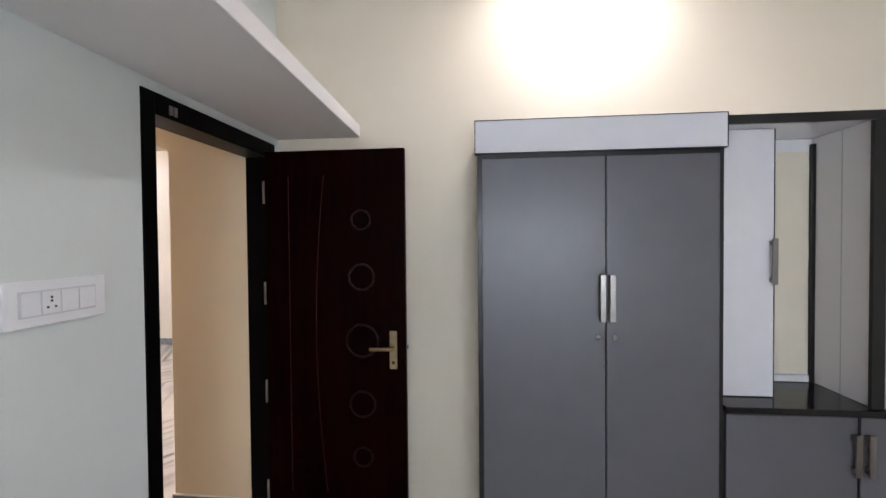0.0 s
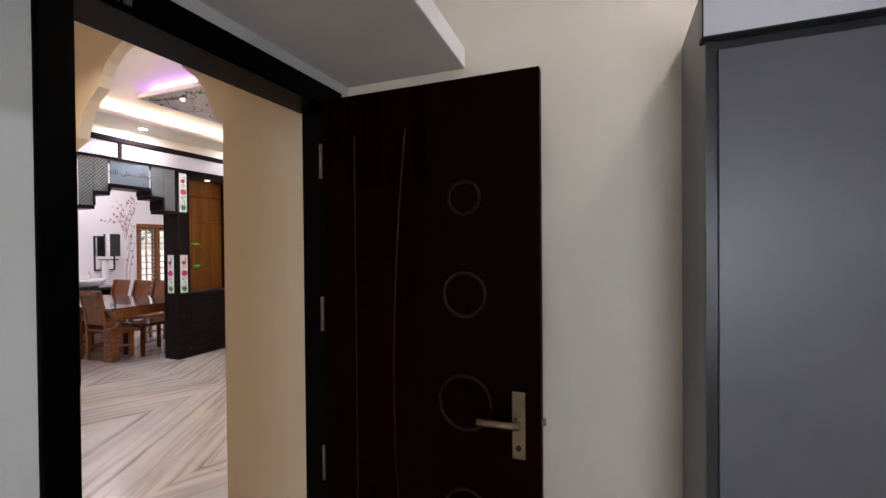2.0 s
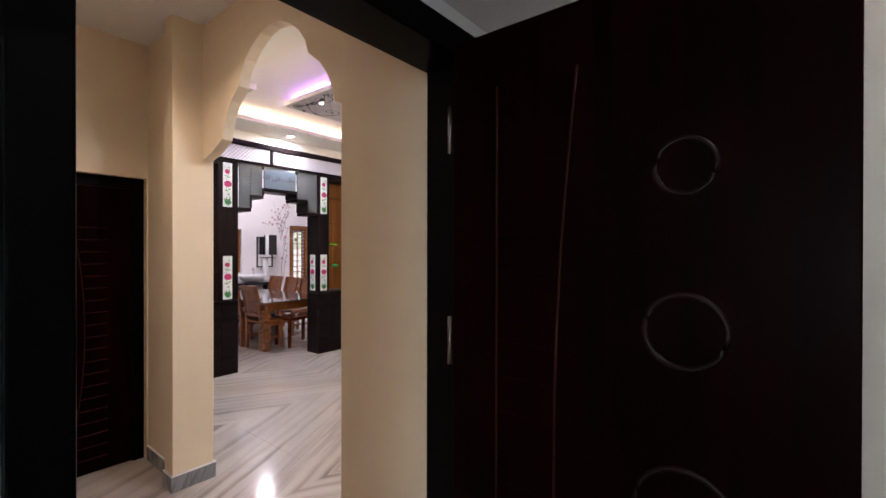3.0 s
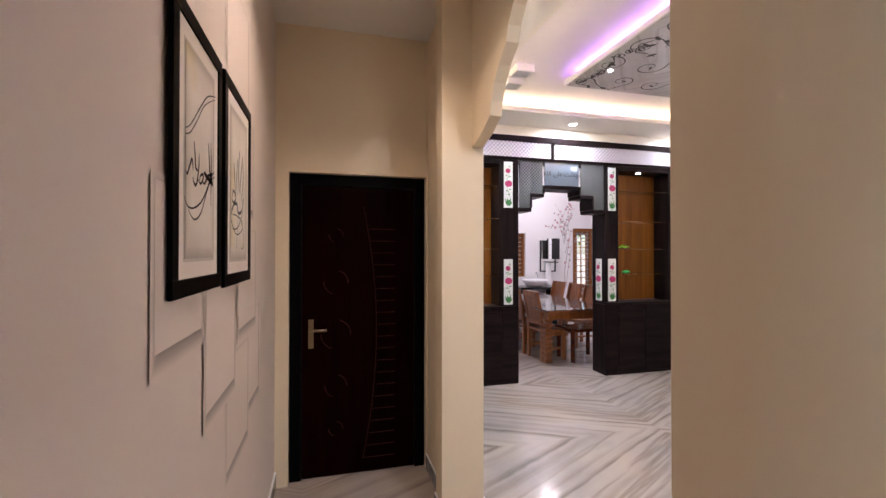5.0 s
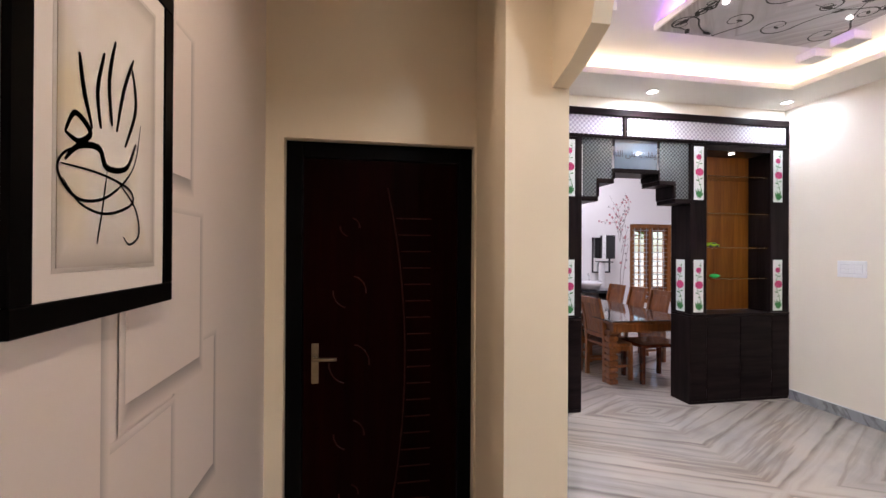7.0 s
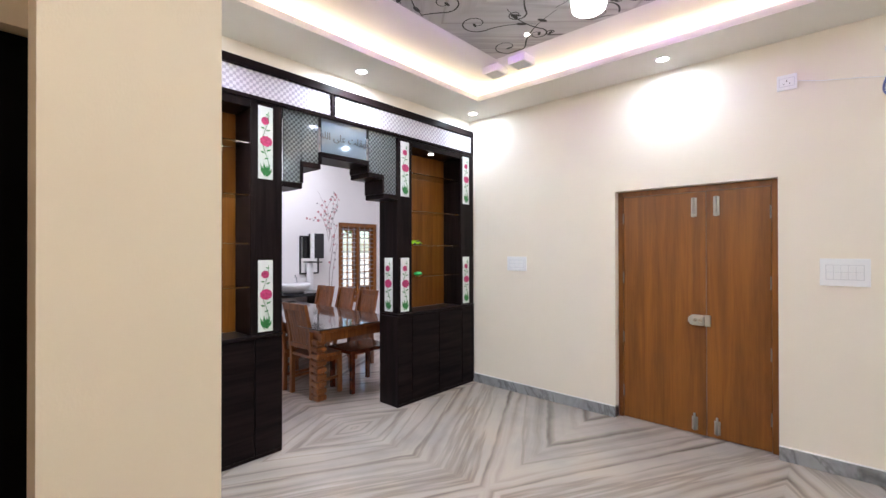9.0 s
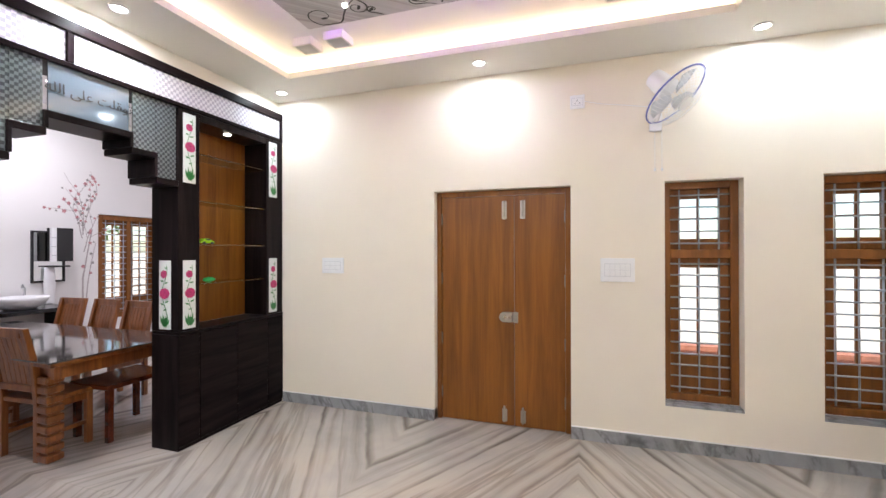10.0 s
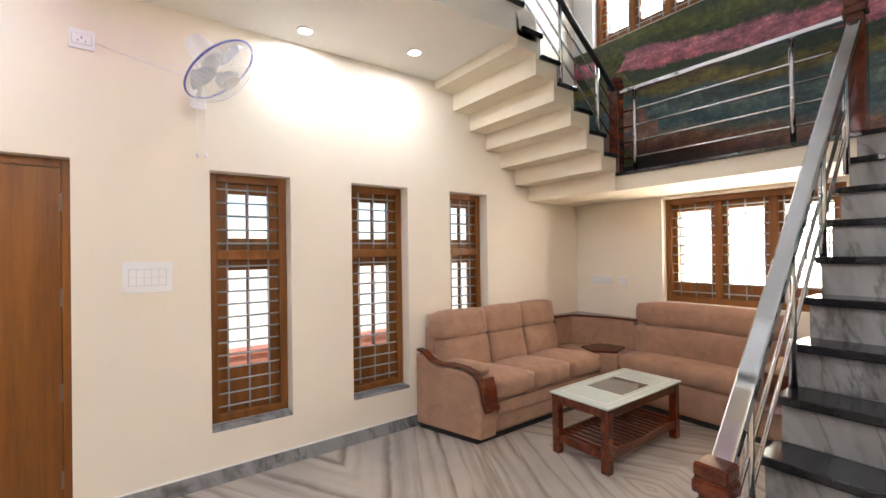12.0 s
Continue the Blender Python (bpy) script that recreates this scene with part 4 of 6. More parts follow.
# stepped head over the opening
steps = [(OP0, 4.475, 2.06), (4.475, 4.645, 2.24), (4.645, 5.145, 2.345), (5.145, 5.325, 2.24), (5.325, OP1, 2.06)]
for i, (a, b, z) in enumerate(steps):
    pbox("step_soffit", a, b, z, z + 0.045, x1=PT + 0.004, mat=WENGE)
    if i < 4:
        lo, hi = min(z, steps[i + 1][2]), max(z, steps[i + 1][2])
        pbox("step_side", b - 0.012, b + 0.012, lo + 0.046, hi + 0.044, x1=PT + 0.004)
    mat = NAVY_GLASS if i == 2 else CHECK_D
    pbox("head_glass", a + (0.001 if i in (1, 4) else 0.014), b - (0.001 if i in (0, 3) else 0.014), z + 0.046, 2.679, x0=PT - 0.02, x1=PT - 0.01, mat=mat, label="blue-grey glass with black lettering" if i == 2 else "dark checked glass", bevel=0)
for y in (4.115, 5.545, 6.51):
    flower_panel(y, 0.945, 1.485, w=0.112)
    flower_panel(y, 2.10, 2.65, w=0.112)
flower_panel(0, 0.945, 1.485, x=-5.70, w=0.12, face_y=OP1)

# lettering on the head glass: shaped letters in the order in which they are drawn
TXT = "\uFEEA\uFEE0\uFEDF\uFE8D \uFEF0\uFEE0\uFECB \uFE96\uFEE0\uFED8\uFEEE\uFE97"
cu = bpy.data.curves.new("lettering", "FONT")
cu.body, cu.size, cu.extrude, cu.align_x, cu.align_y = TXT, 0.085, 0.0008, "CENTER", "CENTER"
letters = new("lettering", cu)
letters.data.materials.append(INK)
letters.parent = display
letters.matrix_basis = Matrix.Translation(Vector((PT - 0.006, 4.895, 2.535)) - Vector(display.location)) @ Euler((radians(90), 0, radians(90))).to_matrix().to_4x4()

for y, c in ((3.6, (0.25, 0.45, 1.0)), (6.08, (1, 0.9, 0.75))):
    lamp("niche_light", "SPOT", 0.9, look((-5.6, y, 2.61), (-5.66, y, 1.0)), c, spot_size=radians(100), spot_blend=0.6, shadow_soft_size=0.03)
    d = thing("niche_spot", (-5.6, y, 2.61), "small round spotlight in the shelf niche", "spotlight", "niche spotlights")
    bm = bm_new()
    rod(bm, (-5.6, y, 2.612), (-5.6, y, 2.619), 0.03, 20)
    part("lens", bm, glowing("niche_glow_" + str(round(y)), c, 5), d)

CAR_G = plain("lime_green_toy_paint", (0.30, 0.62, 0.02), 0.25, vary=0.05, relief=0, coat=0.5)


def toy_car(y, z):
    t = thing("toy_car", (-5.62, y, z), "small lime green toy car on a glass shelf", "toy car")
    bm = bm_new()
    prism(bm, [(y - 0.07, z + 0.012), (y - 0.072, z + 0.028), (y - 0.045, z + 0.034), (y - 0.022, z + 0.052), (y + 0.024, z + 0.052), (y + 0.048, z + 0.034), (y + 0.07, z + 0.03), (y + 0.072, z + 0.012)], 0, -5.65, -5.59)
    part("body", bm, CAR_G, t, bevel=0.005)
    for s in (-0.042, 0.042):
        for x in (-5.652, -5.588):
            bm = bm_new()
            rod(bm, (x - 0.006, y + s, z + 0.013), (x + 0.006, y + s, z + 0.013), 0.013, 14)
            part("wheel", bm, BLACK_EDGE, t)
    boxpart("window", (-5.589, -5.587, y - 0.02, y + 0.025, z + 0.036, z + 0.049), BLACK_EDGE, t)
    return t


toy_car(5.86, 1.615)
t = thing("toy_bowl", (-5.62, 5.9, 1.29), "small green glass ornament on a shelf", "ornament")
bm = bm_new()
bmesh.ops.create_uvsphere(bm, u_segments=18, v_segments=10, radius=1, matrix=Matrix.Translation((-5.62, 5.9, 1.312)) @ Matrix.Diagonal((0.035, 0.06, 0.022, 1)))
part("body", bm, plain("green_glass_paint", (0.05, 0.5, 0.12), 0.1, coat=0.5), t, smooth=True)
bm = bm_new()
rod(bm, (-5.62, 5.9, 1.3325), (-5.62, 5.9, 1.35), 0.004)
part("knob", bm, GLASS, t)

# ---- ceiling panel, pendant and small ornaments ----
PX0, PX1, PY0, PY1, PZ = -4.41, -2.28, 4.27, 5.635, 3.16
MARB = marble_floor("marbled_ceiling_print", -3.3, 4.9, 2.3, 1.9, (0.60, 0.58, 0.60), (0.44, 0.42, 0.44), 0.35)
panel = thing("ceiling_panel", (-3.33, 4.92, PZ), "suspended grey marbled ceiling panel with black scrollwork", "ceiling panel")
boxpart("board", (PX0, PX1, PY0, PY1, PZ, PZ + 0.045), WHITE, panel, "white panel edge", 0.003)
boxpart("print", (PX0 + 0.012, PX1 - 0.012, PY0 + 0.012, PY1 - 0.012, PZ - 0.004, PZ - 0.0005), MARB, panel, "grey marbled print")
for d in ((PX0 + 0.1, PX0 + 0.13, PY0 + 0.1, PY1 - 0.1), (PX1 - 0.13, PX1 - 0.1, PY0 + 0.1, PY1 - 0.1), (PX0 + 0.14, PX1 - 0.14, PY0 + 0.1, PY0 + 0.13), (PX0 + 0.14, PX1 - 0.14, PY1 - 0.13, PY1 - 0.1)):
    boxpart("strip", (*d, PZ + 0.046, PZ + 0.065), COVE_V, panel, "violet light strip")
for x in (-3.9, -2.75):
    for y in (4.6, 5.25):
        bm = bm_new()
        rod(bm, (x, y, PZ + 0.066), (x, y, TRAY - 0.0005), 0.006, 8)
        part("hanger", bm, STEEL, panel)
rnd = random.Random(4)


def scroll(x, y, r, turn, hand, tail):
    """A spiral tendril with a tail and a bud."""
    pts = []
    for k in range(34):
        a = k / 33 * 2.3 * math.pi
        rr = r * (1 - 0.82 * k / 33)
        pts.append((x + rr * math.cos(turn + hand * a), y + rr * math.sin(turn + hand * a), PZ - 0.0045))
    p0 = Vector(pts[0])
    d = Vector((math.cos(turn - hand * math.pi / 2), math.sin(turn - hand * math.pi / 2), 0))
    s = Vector((math.cos(turn), math.sin(turn), 0))
    lead = [p0 + d * tail * u + s * tail * 0.45 * u * u for u in lin(1, 0.08, 12)]
    rad = list(lin(0.002, 0.0065, 12)) + list(lin(0.0065, 0.0025, 34))
    ok = [(p, q) for p, q in zip([*lead, *[Vector(p) for p in pts]], rad) if PX0 + 0.02 < p[0] < PX1 - 0.02 and PY0 + 0.02 < p[1] < PY1 - 0.02]
    if len(ok) < 8:
        return
    bm = bm_new()
    tube(bm, [p for p, q in ok], [q for p, q in ok], 5)
    for v in bm.verts:
        v.co.z = PZ - 0.0045 + (v.co.z - PZ + 0.0045) * 0.15
    part("tendril", bm, INK, panel, "black scroll line")
    for q, size in ((Vector(pts[-1]), 0.018), (lead[3], 0.026)):
        if PX0 + 0.04 < q.x < PX1 - 0.04 and PY0 + 0.04 < q.y < PY1 - 0.04:
            bm = bm_new()
            a = rnd.uniform(0, math.tau)
            ring = []
            for k in range(10):
                t = k * math.tau / 10
                u, v = size * 1.5 * math.cos(t), size * 0.6 * math.sin(t)
                ring.append((q.x + u * math.cos(a) - v * math.sin(a), q.y + u * math.sin(a) + v * math.cos(a)))
            prism(bm, ring, 2, PZ - 0.0056, PZ - 0.0042)
            part("bud", bm, INK, panel, "black painted bud")


for i in range(6):
    for j in range(4):
        x = PX0 + 0.17 + i * 0.36 + rnd.uniform(-0.07, 0.07)
        y = PY0 + 0.17 + j * 0.34 + rnd.uniform(-0.06, 0.06)
        scroll(x, y, rnd.uniform(0.07, 0.15), rnd.uniform(0, math.tau), rnd.choice((-1, 1)), rnd.uniform(0.28, 0.55))
for k in range(16):
    x, y = rnd.uniform(PX0 + 0.12, PX1 - 0.12), rnd.choice((PY0 + rnd.uniform(0.08, 0.2), PY1 - rnd.uniform(0.08, 0.2)))
    scroll(x, y, rnd.uniform(0.035, 0.06), rnd.uniform(0, math.tau), rnd.choice((-1, 1)), rnd.uniform(0.12, 0.2))
for x in (PX0 + 0.42, PX1 - 0.3):
    for y in (PY0 + 0.2, PY1 - 0.2):
        bm = bm_new()
        rod(bm, (x, y, PZ - 0.012), (x, y, PZ - 0.005), 0.016, 16)
        part("spot_lens", bm, DISC, panel, "tiny glowing spot")

pend = thing("pendant_lamp", (-3.31, 4.96, 2.875), "white opal glass pendant lamp on a chrome stem, switched on", "pendant lamp")
bm = bm_new()
rod(bm, (-3.31, 4.96, 2.875), (-3.31, 4.96, 3.04), 0.09, 32, 0.1)
part("shade", bm, SHADE, pend, "glowing white glass shade", 0.02, 3, True)
bm = bm_new()
rod(bm, (-3.31, 4.96, 3.0405), (-3.31, 4.96, 3.055), 0.104, 28)
rod(bm, (-3.31, 4.96, 3.055), (-3.31, 4.96, 3.08), 0.07, 20, 0.03)
part("cap", bm, STEEL, pend, "chrome cap")
bm = bm_new()
rod(bm, (-3.31, 4.96, 3.08), (-3.31, 4.96, PZ - 0.006), 0.008, 8)
part("stem", bm, STEEL, pend)
bm = bm_new()
rod(bm, (-3.31, 4.96, PZ - 0.02), (-3.31, 4.96, PZ - 0.0062), 0.05, 20)
part("ceiling_rose", bm, STEEL, pend)
for ox, oy in ((-4.655, 5.965), (-4.36, 5.95), (-4.66, 3.85), (-4.37, 3.81), (-2.3, 5.95), (-2.0, 5.95)):
    o = thing("tray_light", (ox, oy, TRAY), "small square white surface light in the ceiling tray, switched off", "ceiling light", "tray lights")
    boxpart("body", (ox - 0.085, ox + 0.085, oy - 0.085, oy + 0.085, 3.21, TRAY - 0.0005), WHITE, o, bevel=0.003)
    for d in ((-0.085, 0.085, -0.085, -0.07), (-0.085, 0.085, 0.07, 0.085), (-0.085, -0.07, -0.0695, 0.0695), (0.07, 0.085, -0.0695, 0.0695)):
        boxpart("rim", (ox + d[0], ox + d[1], oy + d[2], oy + d[3], 3.20, 3.2095), WHITE, o)
    boxpart("diffuser", (ox - 0.068, ox + 0.068, oy - 0.068, oy + 0.068, 3.206, 3.2095), PLASTIC_G, o, "grey unlit diffuser")

# ---- electrical fittings ----


def switch_plate(axis, c, face, a0, a1, z0, z1, gangs, rows=1, sockets=(), label="white plastic switch plate on the wall"):
    """A plate on a wall: face +1 or -1 is the side towards which it looks."""
    base = [0, 0, (z0 + z1) / 2]
    base[axis], base[1 - axis] = c, (a0 + a1) / 2
    s = thing("switch_plate", base, label, "switch", "switch plates")

    def put(nm, a, b, lo, hi, d0, d1, mat, parent, bevel=0.0, lab=""):
        r = sorted((c + face * d0, c + face * d1))
        return boxpart(nm, (*r, a, b, lo, hi) if axis == 0 else (a, b, *r, lo, hi), mat, parent, lab, bevel)
    put("plate", a0, a1, z0, z1, 0.0005, 0.011, PLASTIC, s, 0.003)
    mx, mz = (a1 - a0) * 0.13, (z1 - z0) * 0.24
    w, h = (a1 - a0 - 2 * mx) / gangs, (z1 - z0 - 2 * mz) / rows
    put("surround", a0 + mx - 0.003, a1 - mx + 0.003, z0 + mz - 0.003, z1 - mz + 0.003, 0.0112, 0.0118, SWITCH_G, s)
    for r in range(rows):
        for g in range(gangs):
            a, z = a0 + mx + g * w, z0 + mz + r * h
            k = put("rocker", a + 0.0015, a + w - 0.0015, z + 0.0015, z + h - 0.0015, 0.012, 0.0155, PLASTIC, s, 0.0012)
            if g in sockets:
                for u, v in ((0.5, 0.72), (0.3, 0.3), (0.7, 0.3), (0.5, 0.56)):
                    put("pin_hole", a + w * u - 0.003, a + w * u + 0.003, z + h * v - 0.003, z + h * v + 0.003, 0.0156, 0.0162, INK, k)
    return s


switch_plate(1, WALL_N, -1, -5.02, -4.775, 1.335, 1.49, 3, 2)
switch_plate(1, WALL_N, -1, -2.393, -2.136, 1.305, 1.495, 5, 2, label="large white switch plate beside the entrance door")
switch_plate(1, WALL_N, -1, -2.627, -2.51, 2.731, 2.844, 1, 1, (0,), label="small white fan socket high on the wall")
switch_plate(0, EAST, -1, 6.249, 6.508, 1.146, 1.231, 4, 1, label="long white switch plate above the corner sofa")
switch_plate(0, EAST, -1, 6.08, 6.179, 1.14, 1.228, 1, 1, label="small white switch plate above the corner sofa")
switch_plate(0, BED_W, 1, 1.262, 1.547, 1.415, 1.537, 4, 1, (1,), label="white bedroom switch plate with a socket")

# ---- wall fan ----
fan = thing("wall_fan", (-1.93, WALL_N, 2.62), "white wall-mounted fan with a blue ring, at rest", "fan")
cf, nf = Vector((-1.90, 6.40, 2.66)), Vector((0.58, -0.31, -0.76)).normalized()
q = nf.to_track_quat("Z", "Y").to_matrix().to_4x4()
mf = Matrix.Translation(cf) @ q


def ring_at(bm, r, d, t, seg=40):
    tube(bm, [mf @ Vector((r * math.cos(k * math.tau / seg), r * math.sin(k * math.tau / seg), d)) for k in range(seg)], t, 6, True)


bm = bm_new()
ring_at(bm, 0.235, 0.0, 0.0065)
part("guard_ring", bm, BLUE_P, fan, "blue plastic ring", smooth=True)
for side, depth in ((1, 0.095), (-1, -0.045)):
    for k in range(44):
        bm = bm_new()
        a = k * math.tau / 44
        e = Vector((math.cos(a), math.sin(a), 0))
        tube(bm, [mf @ (e * 0.05 + Vector((0, 0, depth))), mf @ (e * 0.15 + Vector((0, 0, depth))), mf @ (e * 0.21 + Vector((0, 0, depth * 0.7))), mf @ (e * 0.234)], 0.0016, 4)
        part("guard_wire", bm, PLASTIC, fan)
    bm = bm_new()
    ring_at(bm, 0.14, depth, 0.0016, 24)
    part("guard_hoop", bm, PLASTIC, fan)
bm = bm_new()
rod(bm, mf @ Vector((0, 0, 0.09)), mf @ Vector((0, 0, 0.104)), 0.055, 24)
part("badge", bm, PLASTIC, fan)
for k in range(3):
    bm = bm_new()
    a0 = k * math.tau / 3
    grid = []
    for i in range(6):
        r = 0.03 + 0.17 * i / 5
        row = []
        for j in range(5):
            a = a0 + (j / 4 - 0.5) * (1.1 + 0.25 * math.sin(i))
            row.append(bm.verts.new(mf @ Vector((r * math.cos(a), r * math.sin(a), 0.02 * (j / 4 - 0.5)))))
        grid.append(row)
    for i in range(5):
        for j in range(4):
            bm.faces.new((grid[i][j], grid[i + 1][j], grid[i + 1][j + 1], grid[i][j + 1])).smooth = True
    bmesh.ops.solidify(bm, geom=bm.faces[:], thickness=0.003)
    part("blade", bm, plain("pale_blue_blade_%d" % k, (0.86, 0.88, 0.92), 0.2), fan, "pale translucent fan blade")
bm = bm_new()
rod(bm, mf @ Vector((0, 0, -0.06)), mf @ Vector((0, 0, -0.23)), 0.085, 24, 0.065)
part("motor", bm, PLASTIC, fan, "white motor housing", 0.015, 3, True)
bm = bm_new()
tube(bm, [mf @ Vector((0, 0, -0.13)), (-1.99, 6.5, 2.62), (-1.985, 6.58, 2.57), (-1.985, WALL_N - 0.02, 2.56)], 0.017, 10)
part("arm", bm, PLASTIC, fan, smooth=True)
boxpart("bracket", (-2.03, -1.94, WALL_N - 0.025, WALL_N - 0.0005, 2.49, 2.63), PLASTIC, fan, bevel=0.006)
for dx in (-0.025, 0.025):
    bm = bm_new()
    rod(bm, (-1.965 + dx, WALL_N - 0.012, 2.2), (-1.965 + dx, WALL_N - 0.012, 2.49), 0.0022, 6)
    part("pull_cord", bm, PLASTIC, fan)
    bm = bm_new()
    rod(bm, (-1.965 + dx, WALL_N - 0.012, 2.18), (-1.965 + dx, WALL_N - 0.012, 2.2), 0.009, 10)
    part("cord_knob", bm, PLASTIC, fan)
bm = bm_new()
tube(bm, [(-2.51, WALL_N - 0.008, 2.785), (-2.38, WALL_N - 0.01, 2.75), (-2.2, WALL_N - 0.01, 2.72), (-2.06, WALL_N - 0.02, 2.69), (-2.0, 6.62, 2.66)], 0.0028, 6)
part("cable", bm, PLASTIC, fan, "thin white cable", smooth=True)

# ---- bedroom wardrobe and dressing unit ----
WF = 2.32
W0, W1 = 0.412, 1.478
ward = thing("wardrobe", (0.94, 2.5, 0), "two-door grey laminate wardrobe with a glossy white fascia", "wardrobe")
boxpart("body", (W0, W1, WF + 0.024, BED_N - 0.001, 0.0, 2.17), GREY_LAM, ward, bevel=0.002)
boxpart("edge_band", (W0 - 0.003, W0 + 0.018, WF + 0.004, WF + 0.0235, 0.0, 2.03), BLACK_EDGE, ward)
boxpart("edge_band", (W1 - 0.012, W1 + 0.004, WF + 0.004, WF + 0.0235, 0.0, 2.03), BLACK_EDGE, ward)
# black sheet behind the doors paints the shade seen in their gaps
boxpart("gap_shadow", (W0 + 0.018, W1 - 0.012, WF + 0.012, WF + 0.0235, 0.05, 2.03), BLACK_EDGE, ward, "black sheet for the shade in the door gaps")
MIDX = 0.982
for a, b in ((W0 + 0.02, MIDX - 0.004), (MIDX + 0.004, W1 - 0.014)):
    d = boxpart("door", (a, b, WF, WF + 0.019, 0.06, 2.005), GREY_LAM, ward, "matt grey laminate door", 0.0015, 1)
    hx = b - 0.0155 if a < 0.6 else a + 0.0175
    h = boxpart("handle", (hx - 0.013, hx + 0.013, WF - 0.036, WF - 0.026, 1.265, 1.475), BRUSHED, d, "brushed steel pull", 0.002, 1)
    for zz in (1.285, 1.455):
        boxpart("handle_foot", (hx - 0.009, hx + 0.009, WF - 0.0255, WF - 0.0005, zz - 0.01, zz + 0.01), BRUSHED, d)
    bm = bm_new()
    lx = b - 0.03 if a < 0.6 else a + 0.035
    rod(bm, (lx, WF - 0.008, 1.19), (lx, WF - 0.0005, 1.19), 0.012, 16)
    part("lock", bm, STEEL, d, "round chrome lock", 0.002)
boxpart("fascia", (W0 - 0.01, W1 + 0.008, WF - 0.016, WF + 0.02, 2.03, 2.175), LILAC_LAM, ward, "glossy lilac-white fascia board", 0.001, 1)
for z0, z1 in ((2.0262, 2.0298), (2.1752, 2.1785)):
    boxpart("edge_band", (W0 - 0.012, W1 + 0.01, WF - 0.018, WF + 0.02, z0, z1), BLACK_EDGE, ward, "black edging")
for a in (W0 - 0.0135, W1 + 0.0085):
    boxpart("edge_band", (a, a + 0.003, WF - 0.018, WF + 0.02, 2.03, 2.175), BLACK_EDGE, ward, "black edging")

dress = thing("dressing_unit", (2.0, 2.5, 0), "dressing unit with mirror recess, grey base cabinets and a black top", "dressing table")
D1 = 3.19
boxpart("base", (W1 + 0.006, D1, WF + 0.024, BED_N - 0.001, 0.0, 0.868), GREY_LAM, dress, bevel=0.002)
# same black backing, shade painted between the base doors
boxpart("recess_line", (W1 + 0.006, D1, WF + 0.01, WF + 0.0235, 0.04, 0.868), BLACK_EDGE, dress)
for a, b in ((1.492, 2.02), (2.032, 2.56), (2.572, 3.18)):
    d = boxpart("door", (a, b, WF - 0.004, WF + 0.0095, 0.06, 0.862), GREY_LAM, dress, "matt grey laminate door", 0.0015, 1)
    if a < 2.3:
        hx = b - 0.02 if a < 1.6 else a + 0.02
        boxpart("handle", (hx - 0.012, hx + 0.012, WF - 0.04, WF - 0.03, 0.62, 0.80), BRUSHED, d, "brushed steel pull", 0.002, 1)
        for zz in (0.64, 0.78):
            boxpart("handle_foot", (hx - 0.009, hx + 0.009, WF - 0.0295, WF - 0.0045, zz - 0.01, zz + 0.01), BRUSHED, d)
boxpart("top", (W1 + 0.006, D1, WF - 0.02, BED_N - 0.001, 0.87, 0.898), GRANITE, dress, "black polished top", 0.004)
NX = 1.755
boxpart("side_cabinet", (W1 + 0.006, NX - 0.004, 2.46, BED_N - 0.001, 0.9, 2.13), LILAC_LAM, dress, bevel=0.001)
d = boxpart("side_door", (W1 + 0.008, NX, 2.436, 2.457, 0.902, 2.128), LILAC_LAM, dress, "glossy white narrow door", 0.001, 1)
for a in (W1 + 0.0052, NX + 0.0005):
    boxpart("edge_band", (a, a + 0.0025, 2.434, 2.457, 0.902, 2.128), BLACK_EDGE, d)
boxpart("handle", (NX - 0.022, NX + 0.002, 2.405, 2.414, 1.42, 1.63), BRUSHED, d, "brushed steel pull", 0.002, 1)
for zz in (1.44, 1.61):
    boxpart("handle_foot", (NX - 0.018, NX - 0.002, 2.4145, 2.4355, zz - 0.01, zz + 0.01), BRUSHED, d)
# flat cream colour stands in for what the recess mirror reflects
boxpart("back_sheet", (NX, 2.07, 2.684, 2.69, 0.94, 2.065), BED_CREAM, dress, "cream sheet painted as the mirror's reflection")
boxpart("back_ledge", (NX, 2.07, 2.67, 2.69, 0.9, 0.935), WHITE, dress, "white ledge strip", 0.003)
boxpart("back_board", (NX, 2.088, 2.691, BED_N - 0.001, 0.9, 2.13), WHITE, dress)
boxpart("side_panel", (2.088, 2.10, WF + 0.02, BED_N - 0.001, 0.9, 2.13), WHITE, dress, "pale inner side panel")
boxpart("corner_strip", (2.072, 2.0875, 2.66, 2.6835, 0.9, 2.10), BLACK_EDGE, dress, "black corner strip")
boxpart("panel_seam", (2.0862, 2.0878, 2.50, 2.504, 0.9, 2.13), PLASTIC_G, dress)
boxpart("right_cabinet", (2.101, D1, WF + 0.02, BED_N - 0.001, 0.9, 2.13), LILAC_LAM, dress, bevel=0.001)
boxpart("edge_post", (2.075, 2.125, WF, WF + 0.019, 0.9, 2.13), BLACK_EDGE, dress, "black edge post")
boxpart("right_door", (2.127, D1, WF - 0.002, WF + 0.019, 0.902, 2.128), LILAC_LAM, dress, "glossy white door", 0.001, 1)
boxpart("canopy", (W1 + 0.016, D1, WF + 0.01, BED_N - 0.001, 2.132, 2.15), LILAC_LAM, dress)
boxpart("canopy_edge", (W1 + 0.016, D1, WF - 0.006, WF + 0.0095, 2.125, 2.165), BLACK_EDGE, dress, "black canopy edge")
